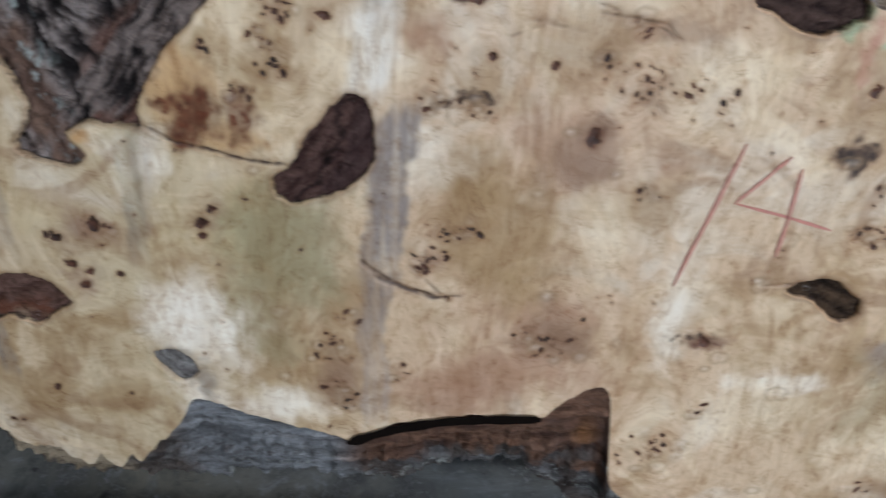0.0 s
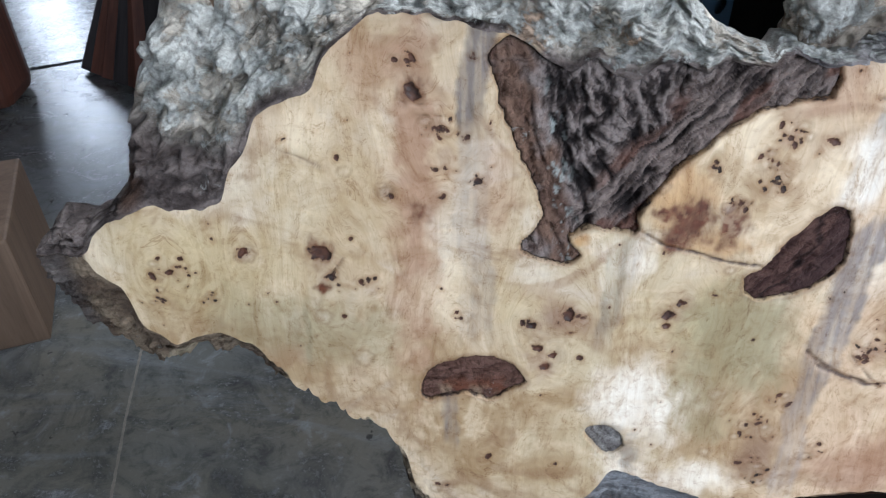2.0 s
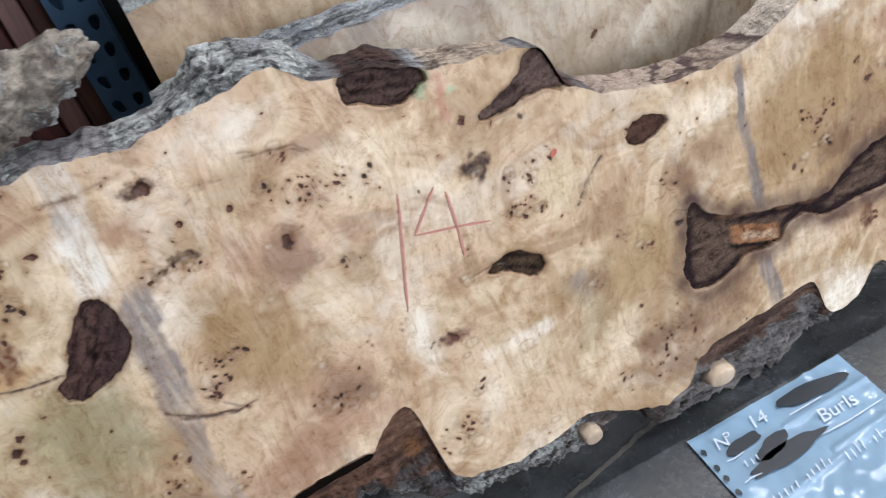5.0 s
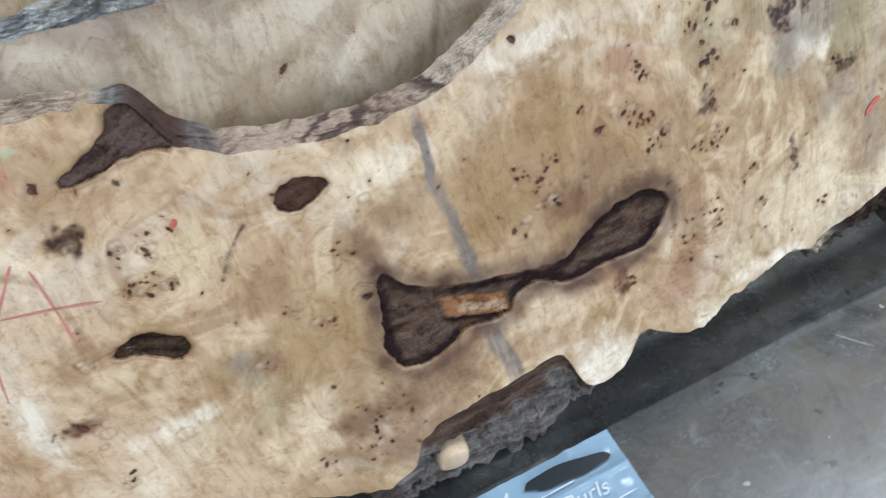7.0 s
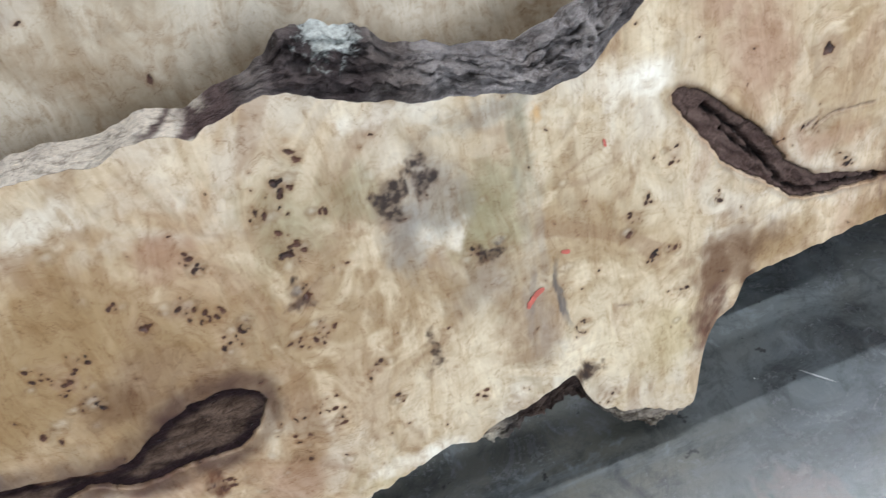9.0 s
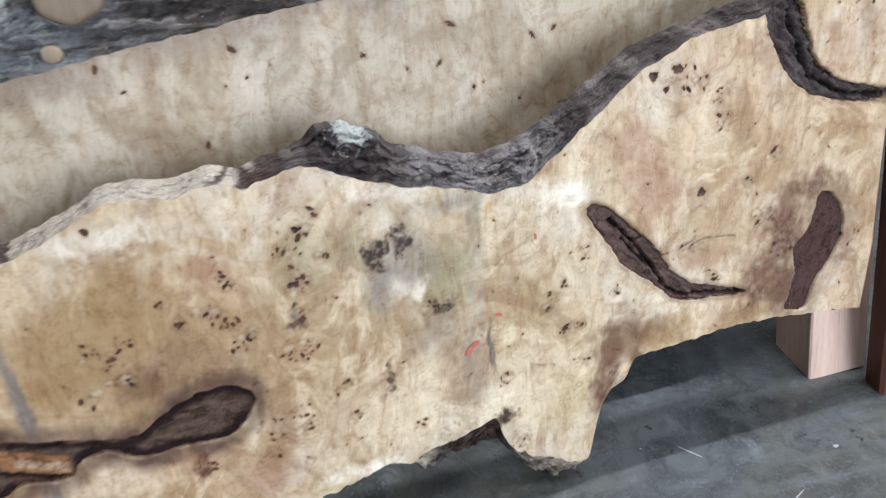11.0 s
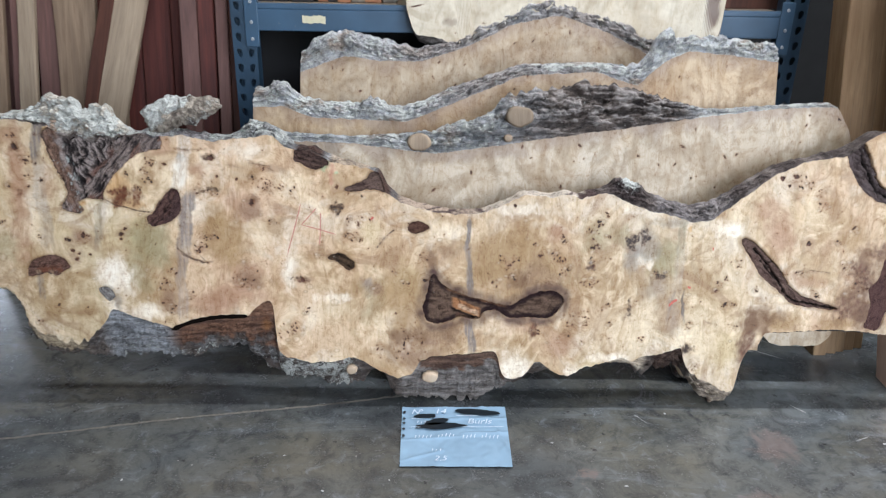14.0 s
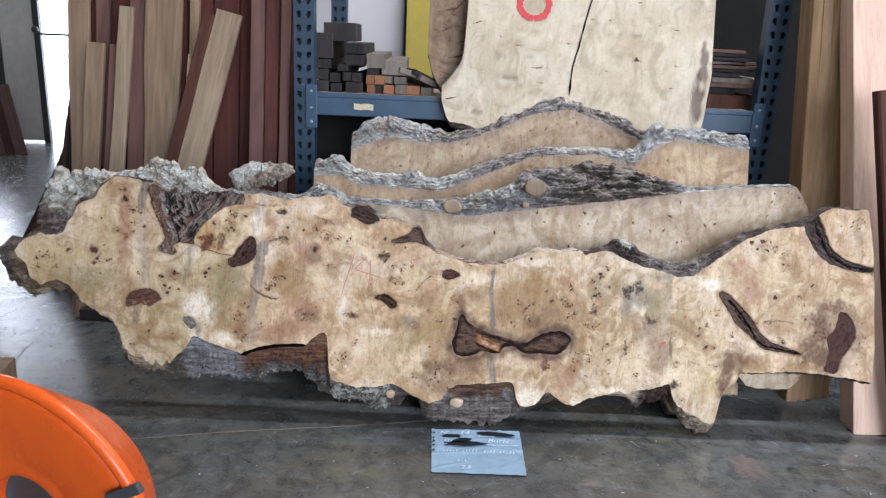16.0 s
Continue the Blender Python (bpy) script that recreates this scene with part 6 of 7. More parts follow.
upright = back_slab("upright_slab", "tall pale wood slab with a dark crack and red spray mark, propped against the rack", 0.56, 12.95, 0.388, 1.445,
                    [(0.388, 1.075), (0.41, 1.1), (0.455, 1.16), (0.478, 1.23), (0.484, 1.84), (1.43, 1.84), (1.445, 1.3)],
                    [(0.388, 1.04), (0.4, 0.97), (0.42, 0.94), (0.5, 0.93), (0.56, 0.9), (0.6, 0.02), (1.34, 0.02), (1.38, 0.9), (1.42, 0.96), (1.445, 1.2)],
                    [(0.388, 1.09), (0.455, 1.18), (0.478, 1.25), (0.484, 1.86), (1.43, 1.86), (1.445, 1.31)],
                    [(0.388, 1.03), (0.42, 0.925), (0.56, 0.885), (0.6, 0.008), (1.34, 0.008), (1.445, 1.18)], 0.052, 29, CLEAN, [(0.3, 0.2, 0.1), (1.5, 0.2, 0.1)], "", [(1.39, 1.05, 0.022, 0.11, 0.85), (1.41, 1.2, 0.02, 0.08, 0.8), (0.55, 0.98, 0.05, 0.012, 0.4), (0.65, 1.12, 0.03, 0.008, 0.5), (0.72, 1.2, 0.03, 0.006, 0.5), (0.6, 1.2, 0.02, 0.01, 0.4), (1.15, 1.3, 0.04, 0.005, 0.5)], face=SMOOTH_WOOD)
back_slab("narrow_slab", "narrow brown-edged wood slab standing on the rack shelf", 0.74, 9.0, 0.325, 0.56,
          [(0.325, 1.84), (0.56, 1.84)], [(0.325, 1.2), (0.34, 1.12), (0.37, 1.06), (0.41, 1.02), (0.56, 1.015)],
          [(0.325, 1.86), (0.56, 1.86)], [(0.325, 1.18), (0.37, 1.045), (0.41, 1.01), (0.56, 1.005)], 0.045, 37, (np.array((0.34, 0.25, 0.17)), np.array((0.22, 0.15, 0.1))), [(0, 0.2, 0.0), (1, 0.2, 0.0)], "")


def cut_knot(x, z, rx, rz, proud, parent, seed, material=None):
    """A round knot sawn off flat, standing out of the bark."""
    bm = bmesh.new()
    n = 22
    rings = []
    for f, y in ((1.18, 0.03), (1.1, -proud * 0.5), (1.0, -proud), (0.85, -proud - 0.001), (0.4, -proud - 0.0015)):
        ring = []
        for k in range(n):
            a = 2 * math.pi * k / n
            r = f * (1 + 0.13 * noise.noise((math.cos(a) * 1.5 + seed, math.sin(a) * 1.5, 0.2)))
            ring.append(bm.verts.new((x + rx * r * math.cos(a), y, z + rz * r * math.sin(a))))
        rings.append(ring)
    for r0, r1 in zip(rings, rings[1:]):
        for k in range(n):
            bm.faces.new((r0[k], r0[(k + 1) % n], r1[(k + 1) % n], r1[k]))
    bm.faces.new(rings[-1])
    return part("cut_knot", bm, material or GREY_BOARD, parent, "round sawn-off knot", True)


def ribbon(points, width, seed=0, lift=-0.0012, ragged=0.3):
    """A thin uneven stroke over a slab's face, through local (x, z) points."""
    p = np.array(points, float)
    t = np.linspace(0, len(p) - 1, 14 * (len(p) - 1) + 1)
    x, z = np.interp(t, range(len(p)), p[:, 0]), np.interp(t, range(len(p)), p[:, 1])
    dx, dz = np.gradient(x), np.gradient(z)
    q = np.hypot(dx, dz) + 1e-9
    w = width * 0.5 * (1 + ragged * 2 * perlin(t * 2.3, t * 0 + seed, seed)) * np.clip(np.minimum(t, t[-1] - t) * 4 + 0.35, 0.3, 1)
    x = x + 0.4 * width * perlin(t * 1.7, t * 0 + seed + 3.3, seed + 1)
    a = np.stack([x - dz / q * w, np.full_like(x, lift), z + dx / q * w], -1)
    b = np.stack([x + dz / q * w, np.full_like(x, lift), z - dx / q * w], -1)
    verts = np.stack([a, b], 1).reshape(-1, 3)
    faces = [[2 * i, 2 * i + 1, 2 * i + 3, 2 * i + 2] for i in range(len(x) - 1)]
    return mesh_of("stroke", verts, faces)


for x, z, rx, rz, seed in ((0.72, 0.775, 0.036, 0.026, 1), (0.44, 0.7, 0.03, 0.022, 2), (0.69, 0.715, 0.012, 0.01, 3)):
    cut_knot(x, z, rx, rz, 0.012, maple, seed)
for x, z, rx, rz, seed in ((0.478, 0.092, 0.02, 0.013, 5), (0.262, 0.112, 0.014, 0.011, 6)):
    cut_knot(x, z, rx, rz, 0.012, front_slab, seed, KNOT_WOOD)
CRAYON = plain("red_crayon", (0.6, 0.26, 0.2), 0.75, vary=0.3, scale=90)
SPRAY = plain("red_spray_paint", (0.62, 0.06, 0.06), 0.6, vary=0.2, scale=40)
PLASTIC_RED = plain("red_paint_dab", (0.66, 0.16, 0.11), 0.6, vary=0.4, scale=160)
CRACK = plain("crack_shadow", (0.008, 0.006, 0.005), 1.0)
CRACK.node_tree.nodes["Principled BSDF"].inputs["Specular IOR Level"].default_value = 0.0
for k, pts in enumerate([[(0.131, 0.571), (0.118, 0.52), (0.092, 0.428)], [(0.172, 0.56), (0.15, 0.535), (0.132, 0.515)], [(0.132, 0.515), (0.18, 0.503), (0.223, 0.49)], [(0.183, 0.549), (0.182, 0.5), (0.179, 0.462)]]):
    link_mesh("number_stroke", ribbon(pts, 0.0028, 50 + k), front_slab, CRAYON, "faint red crayon stroke of the number 14", False)
for k, (pts, w) in enumerate([([(1.127, 0.301), (1.135, 0.312), (1.149, 0.32)], 0.0065), ([(1.174, 0.357), (1.184, 0.353)], 0.005), ([(1.234, 0.467), (1.236, 0.458)], 0.003), ([(0.318, 0.537), (0.322, 0.533)], 0.01)]):
    link_mesh("paint_dab", ribbon(pts, w, 70 + k), front_slab, PLASTIC_RED, "small red paint dab", False)
link_mesh("crack", ribbon([(-0.225, 0.222), (-0.174, 0.243), (-0.12, 0.256), (-0.07, 0.26), (-0.02, 0.262)], 0.011, 83, -0.003, 0.25), front_slab, CRACK, "black drying crack", False)
for k, (pts, w) in enumerate([([(0.975, 1.48), (0.955, 1.42), (0.92, 1.27), (0.895, 1.17), (0.888, 1.06)], 0.0055), ([(1.005, 1.7), (0.99, 1.56), (0.975, 1.48)], 0.004), ([(0.93, 1.32), (0.918, 1.25), (0.902, 1.2)], 0.003)]):
    link_mesh("crack", ribbon(pts, w, 90 + k, -0.003, 1.0), upright, CRACK, "long dark drying crack", False)
ring = [(0.735 + 0.058 * math.sin(a), 1.405 - 0.052 * math.cos(a)) for a in [x * 2 * math.pi / 18 for x in range(19)]]
link_mesh("spray_mark", ribbon(ring, 0.024, 95, -0.002, 0.12), upright, SPRAY, "round red spray-paint mark", False)

# ---------------------------------------------------------------- pallet rack
rack = thing("pallet_rack", pose(0, 0, 0), "blue steel pallet rack with punched uprights and a loaded shelf", "storage rack")


def upright_post(x, y, height=2.6):
    """A channel with two columns of teardrop holes in its face."""
    bm = bmesh.new()
    w, pitch, deep = 0.076, 0.0508, 0.06
    rows = int(height / pitch)
    for r in range(rows):
        for c in (0, 1):
            x0, x1 = x - w / 2 + c * w / 2, x + c * w / 2
            z0, z1 = r * pitch, (r + 1) * pitch
            cx, cz, lean_in = (x0 + x1) / 2, (z0 + z1) / 2, 0.002 * (1 - 2 * c)
            outer = [(x0, z0), (cx, z0), (x1, z0), (x1, cz), (x1, z1), (cx, z1), (x0, z1), (x0, cz)]
            hole = [(-0.005, -0.012), (0.0, -0.014), (0.005, -0.012), (0.009, 0.0), (0.008, 0.01), (0.0, 0.014), (-0.008, 0.01), (-0.009, 0.0)]
            a = [bm.verts.new((px, y, pz)) for px, pz in outer]
            b = [bm.verts.new((cx + hx + lean_in * (-hz / 0.012), y, cz + hz)) for hx, hz in hole]
            d = [bm.verts.new((vert.co.x, y + 0.003, vert.co.z)) for vert in b]
            for i in range(8):
                j = (i + 1) % 8
                bm.faces.new((a[i], a[j], b[j], b[i]))
                bm.faces.new((b[i], b[j], d[j], d[i]))
    bmesh.ops.remove_doubles(bm, verts=bm.verts, dist=1e-5)
    top = rows * pitch
    box(bm, x - w / 2 - 0.002, x - w / 2, y, y + deep, 0, top)
    box(bm, x + w / 2, x + w / 2 + 0.002, y, y + deep, 0, top)
    # Added backing, so the holes look dark instead of showing the wall.
    box_part("hole_backing", (x - w / 2, x + w / 2, y + deep + 0.001, y + deep + 0.003, 0.001, top), RACK_POST_BLUE, rack, bevel=0)
    return part("upright", bm, RACK_POST_BLUE, rack)


def beam(x0, x1, y, z0, z1):
    bm = bmesh.new()
    box(bm, x0, x1, y, y + 0.045, z0, z1 - 0.018, 0.003)
    box(bm, x0, x1, y, y + 0.03, z1 - 0.018, z1, 0.003)
    return part("beam", bm, RACK_BLUE, rack)


PX = (-0.16, 1.69)
for px in PX:
    for py in (0.85, 1.86):
        upright_post(px, py)
    for bz in (0.25, 0.95, 1.75, 2.35):
        box_part("brace", (px - 0.015, px + 0.015, 0.9, 1.86, bz, bz + 0.03), RACK_BLUE, rack)
for by in (0.845, 1.87):
    b = beam(PX[0] + 0.04, PX[1] - 0.04, by, 0.912, 1.0)
    for px, side in ((PX[0] + 0.03, 1), (PX[1] - 0.03, -1)):
        plate = box_part("bracket", (px - 0.022, px + 0.022, by - 0.006, by + 0.004, 0.86, 1.03), RACK_BLUE, rack, bevel=0.002)
        for bolt_z in (0.885, 0.94, 1.005):
            bm = bmesh.new()
            bmesh.ops.create_cone(bm, cap_ends=True, segments=10, radius1=0.006, radius2=0.005, depth=0.006, matrix=Matrix.Translation((px, by - 0.008, bolt_z)) @ Matrix.Rotation(radians(90), 4, "X"))
            part("rivet", bm, RACK_GREY, plate)
for dy in range(5):
    box_part("deck_board", (PX[0] + 0.05, PX[1] - 0.05, 0.9 + 0.19 * dy, 1.085 + 0.19 * dy, 0.985, 0.999), GREY_BOARD, rack, bevel=0.002)
TAPE = plain("masking_tape", (0.72, 0.66, 0.45), 0.7, vary=0.15, scale=60)
bm = bmesh.new()
bmesh.ops.create_grid(bm, x_segments=12, y_segments=2, size=0.5)
for vert in bm.verts:
    wob = 0.003 * math.sin(vert.co.x * 9) + (0.002 * math.cos(vert.co.x * 23))
    vert.co = Vector((0.078 + 0.078 * vert.co.x, 0.8405, 0.951 + 0.024 * vert.co.y + wob * (abs(vert.co.y) > 0.3) * 0.5))
part("tape_strip", bm, TAPE, rack, "torn cream masking tape on the beam")
tagged(wall_box("wall_partition", -1.2, 1.42, 2.42, 2.55, 0, 3.2, plain("partition_paint", (0.82, 0.83, 0.87), 0.7, vary=0.06, scale=3)))
# Added near-black wall stands for the dark space beside the rack.
tagged(wall_box("wall_dark_filler", 1.42, 3.6, 2.42, 2.55, 0, 3.2, DARK_GAP))
# The black panel is added; it stands for the shade under the shelf.
for name, x0, x1, z1, mat, label, cat in (("yellow_sheet", 0.165, 0.52, 1.9, plain("yellow_laminate", (0.72, 0.58, 0.13), 0.55, vary=0.1), "flat yellow sheet standing behind the rack", "sheet"),
                                          ("shelf_shade_panel", -0.5, 1.62, 0.94, plain("shelf_shade_black", (0.018, 0.018, 0.02), 0.7), "added black panel standing for the shade under the shelf", "sheet")):
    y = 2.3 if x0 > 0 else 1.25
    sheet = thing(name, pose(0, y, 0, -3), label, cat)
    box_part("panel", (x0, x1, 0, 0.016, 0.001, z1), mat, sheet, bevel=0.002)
    if x0 > 0:
        box_part("edge_strip", (x0 - 0.014, x0 - 0.001, -0.003, 0.018, 0.001, z1), DARK_GAP, sheet)

# blocks on the shelf: x, z over the shelf, width, height, kind
BLOCKS = [(-0.1, 0.13, 0.085, 0.1, 0), (-0.03, 0.2, 0.13, 0.072, 0), (0.03, 0.153, 0.075, 0.044, 0), (0.035, 0.107, 0.08, 0.045, 0), (0.118, 0.1, 0.078, 0.058, 1), (0.19, 0.075, 0.1, 0.06, 1),
          (0.105, 0.068, 0.05, 0.03, 0), (0.095, 0.036, 0.034, 0.036, 2), (0.133, 0.036, 0.04, 0.036, 2), (0.172, 0.0, 0.042, 0.036, 2), (0.098, 0.0, 0.036, 0.036, 2), (0.133, 0.0, 0.036, 0.036, 0),
          (0.218, 0.0, 0.046, 0.04, 1), (0.27, 0.0, 0.056, 0.038, 2), (0.325, 0.0, 0.046, 0.032, 1)]
BLOCKS += [(0.0, 0.044, 0.036, 0.036, 0), (0.04, 0.044, 0.038, 0.034, 0), (0.03, 0.0, 0.07, 0.043, 0), (-0.05, 0.036, 0.045, 0.04, 0), (-0.045, 0.0, 0.045, 0.034, 0), (-0.1, 0.0, 0.05, 0.045, 0), (-0.1, 0.046, 0.05, 0.042, 0), (-0.1, 0.09, 0.07, 0.038, 0),
           (-0.015, 0.082, 0.045, 0.03, 0), (0.215, 0.042, 0.05, 0.03, 1), (0.165, 0.04, 0.045, 0.033, 1)]
rng = random.Random(12)
for x, z, w, h, kind in BLOCKS:
    length = rng.uniform(0.35, 0.6)
    turn = rng.uniform(-3, 3)
    block = solid("lumber_block", pose(x, 0.91 + rng.uniform(0, 0.03), 1.0 + z, 0, 0, turn), ("dark sawn wood block stacked on the rack shelf", "grey sawn wood block stacked on the rack shelf", "orange-brown square wood blank on the rack shelf")[kind], "wood block", "blocks on the shelf")
    bm = box(bmesh.new(), -w / 2, w / 2, 0, length, 0, h - 0.001, 0.003, 0.0015, rng)
    dress(block, bm, (BLOCK_DARK, BLOCK_GREY, BLOCK_ORANGE)[kind])
for x, z, turn, tilt, kind in ((0.26, 0.085, 24, 16, 1), (0.315, 0.075, 28, 24, 0), (0.34, 0.055, 30, 22, 1)):
    block = solid("loose_board", pose(x, 0.93, 1.0 + z, 0, tilt, turn), "short grey board lying askew on the stacked blocks", "board", "loose boards on the shelf")
    dress(block, box(bmesh.new(), -0.05, 0.05, 0, 0.4, -0.012, 0.012, 0.002, 0.002, rng), (BLOCK_DARK, BLOCK_GREY)[kind])
for k in range(11):
    w, z = rng.uniform(0.16, 0.26), 1.0 + (0.0, 0.055, 0.085, 0.105, 0.125, 0.145, 0.16, 0.175, 0.19, 0.205, 0.22)[k]
    h = (0.054, 0.028, 0.018, 0.018, 0.018, 0.013, 0.013, 0.013, 0.013, 0.013, 0.013)[k]
    x = 1.54 + rng.uniform(-0.05, 0.04) + (0.06 if k in (0, 3) else 0)
    offcut = solid("offcut_board", pose(x, 0.93 + rng.uniform(0, 0.04), z, 0, rng.uniform(-0.5, 0.5), rng.uniform(-9, 9)), "thin dark offcut board in a stack on the rack shelf", "board", "offcuts on the shelf")
    dress(offcut, box(bmesh.new(), -w / 2, w / 2, 0, 0.4, 0, h, 0.002, 0.002, rng), (BLOCK_DARK, BLOCK_GREY, MAUVE_BOARD, BLOCK_DARK)[(k * 3) % 4] if k else BROWN_BOARD)

# boards standing on the shelf behind the offcuts
SHELF_BOARDS = ((1.46, 0.09, 1.9, "TAN"), (1.56, 0.1, 1.95, "DARK"), (1.63, 0.05, 1.9, "TAN"))

# ---------------------------------------------------------------- boards leaning at both sides


def plank(name, foot, head, width, thick, material, label, group, turn=0.0, wave=0.0, seed=0, bevel=0.003):
    """A board from its foot to its head (centres of the ends), its broad side facing forward."""
    foot, head = Vector(foot), Vector(head)
    up = (head - foot).normalized()
    side = Vector((math.cos(radians(turn)), math.sin(radians(turn)), 0))
    side = (side - up * side.dot(up)).normalized()
    ahead = up.cross(side)
    m = Matrix((side, ahead, up)).transposed().to_4x4()
    m.translation = foot
    ob = solid(name, m, label, "board", group)
    length = (head - foot).length
    bm = bmesh.new()
    n = 14
    rng = random.Random(seed)
    ring = []
    phase = rng.uniform(0, 6)
    for k in range(n + 1):
        z = length * k / n
        a = wave * math.sin(phase + 5.1 * z) + 0.4 * wave * math.sin(2 * phase + 13 * z)
        b = wave * math.sin(1.7 * phase + 4.3 * z)
        c = bevel
        x0, x1, y0, y1 = -width / 2 + a, width / 2 + b, 0, thick
        ring.append([bm.verts.new(p) for p in ((x0 + c, y0, z), (x1 - c, y0, z), (x1, y0 + c, z), (x1, y1 - c, z), (x1 - c, y1, z), (x0 + c, y1, z), (x0, y1 - c, z), (x0, y0 + c, z))])
    for r0, r1 in zip(ring, ring[1:]):
        for i in range(8):
            bm.faces.new((r0[i], r0[(i + 1) % 8], r1[(i + 1) % 8], r1[i]))
    bm.faces.new(ring[0][::-1])
    bm.faces.new(ring[-1])
    dress(ob, bm, material)
    return ob


for k, (x, w, z, tone) in enumerate(SHELF_BOARDS):
    plank("shelf_board", (x, 1.5, 1.001), (x + 0.02, 1.75, z), w, 0.03, TAN_BOARD if tone == "TAN" else BROWN_BOARD, "brown board standing on the shelf behind the offcuts", "boards on the shelf", 0, 0.004, 300 + k)

LEFT = "boards leaning beside the rack"
# foot x, head x, width, top z, depth of head, material, wave
# foot x, head x, width, head z, depth of the face at the head, material, unevenness
for k, (fx, hx, w, tz, hy, mat, wave, label) in enumerate([
        (-1.15, -1.16, 0.08, 2.05, 1.24, PALE_BOARD, 0.004, "tall pale board leaning upright"), (-1.08, -1.08, 0.055, 1.95, 1.28, MAUVE_BOARD, 0.0, "dark mauve board leaning upright"),
        (-1.12, -1.06, 0.07, 1.15, 1.03, PALE_BOARD, 0.002, "short pale board leaning upright"), (-1.05, -0.995, 0.05, 1.145, 1.07, MAUVE_BOARD, 0.002, "short mauve board leaning upright"),
        (-1.0, -0.94, 0.058, 1.3, 1.06, GREY_BOARD, 0.006, "wavy-edged greyish board leaning upright"), (-0.93, -0.89, 0.075, 1.33, 1.1, MAUVE_BOARD, 0.003, "mauve-brown board leaning upright"),
        (-0.81, -0.775, 0.145, 2.0, 1.2, PALE_BOARD, 0.004, "wide pale board with brown stains, leaning upright"), (-0.73, -0.67, 0.066, 1.115, 1.1, PINK_BOARD, 0.003, "short pinkish board leaning upright"),
        (-0.81, -0.5, 0.105, 1.295, 1.02, GREY_BOARD, 0.004, "weathered board with one dark edge, leaning at a slant"),
        (-0.68, -0.67, 0.04, 1.95, 1.24, PALE_BOARD, 0.0, "narrow pale strip leaning upright"),
        (-0.385, -0.385, 0.06, 2.05, 1.18, MAUVE_BOARD, 0.0, "reddish narrow board leaning upright"), (-0.325, -0.325, 0.055, 2.05, 1.18, RED_BOARD, 0.0, "dark red board leaning upright"), (-0.27, -0.27, 0.04, 2.05, 1.18, MAUVE_BOARD, 0.0, "reddish narrow board leaning upright"), (-0.222, -0.222, 0.05, 2.05, 1.19, BROWN_BOARD, 0.0, "dark brown board leaning upright beside the rack")]):
    plank("leaning_board", (fx, hy - 0.17 * tz, 0.002), (hx, hy, tz), w, 0.028, mat, label, LEFT, rng.uniform(-6, 6), wave, k)
plank("leaning_board", (-0.885, 0.795, 0.002), (-0.578, 1.015, 1.285), 0.05, 0.03, BROWN_BOARD, "dark waney edge strip leaning at a slant", LEFT, 0, 0.004, 55)
for k in range(-1, 7):
    x = -1.0 + 0.112 * k
    plank("red_board", (x, 0.98, 0.002), (x + rng.uniform(-0.01, 0.01), 1.36, 2.25), 0.108, 0.03, RED_BOARD, "wide dark red board leaning upright", "red boards", rng.uniform(-3, 3), 0.001, 70 + k)
for k in range(7):
    plank("dark_board", (-1.56 - 0.05 * k, 1.55 + 0.03 * k, 0.002), (-1.45 - 0.012 * k, 1.72 + 0.03 * k, 1.03 - 0.05 * k), 0.08, 0.02, BROWN_BOARD if k % 3 else BLOCK_DARK, "dark brown board in a leaning fan", "dark boards", rng.uniform(-25, 15), 0.003, 90 + k)

RIGHT = "boards leaning on the far side"
for k in range(5):
    fx = 1.722 + 0.035 * k
    plank("tan_board", (fx, 0.3 + 0.012 * k, 0.002), (fx - 0.01, 0.72 - 0.012 * k, 1.95), 0.042, 0.09, TAN_BOARD, "tan sawn board on edge, leaning upright", RIGHT, rng.uniform(-5, 5), 0.001, 110 + k)
plank("pink_post", (1.895, 0.075, 0.002), (1.84, 0.53, 1.52), 0.125, 0.1, PINK_BOARD, "thick pinkish oak board leaning upright on the floor", RIGHT, -4, 0.001, 130)
plank("brown_board", (1.985, 0.0, 0.002), (1.815, 0.21, 1.14), 0.11, 0.045, BROWN_BOARD, "dark brown board leaning upright at the slab's end", RIGHT, -3, 0.001, 131, 0.006)

# ---------------------------------------------------------------- floor details
JOINT = plain("joint_dust", (0.17, 0.155, 0.13), 0.9, vary=0.4, scale=60)
CHIP = plain("paint_chip", (0.42, 0.42, 0.41), 0.8)


def floor_line(name, points, width, material, label, lift=0.0012, seed=0):
    p = np.array(points, float)
    t = np.linspace(0, len(p) - 1, 60 * (len(p) - 1) + 1)
    x, y = np.interp(t, range(len(p)), p[:, 0]), np.interp(t, range(len(p)), p[:, 1])
    y = y + 0.004 * fbm(t * 9, t * 0 + seed, 3, seed)
    w = width * (0.6 + 0.9 * np.abs(perlin(t * 23, t * 0 + 2, seed)))
    z = np.full_like(x, lift)
    dx, dy = np.gradient(x), np.gradient(y)
    a, b = -dy / np.hypot(dx, dy) * w / 2, dx / np.hypot(dx, dy) * w / 2
    verts = np.stack([np.stack([x - a, y - b, z], -1), np.stack([x + a, y + b, z], -1)], 1).reshape(-1, 3)
    faces = [[2 * i, 2 * i + 2, 2 * i + 3, 2 * i + 1] for i in range(len(x) - 1)]
    return tagged(link_mesh(name, mesh_of(name, verts, faces), None, material, label, False), kind="structure")


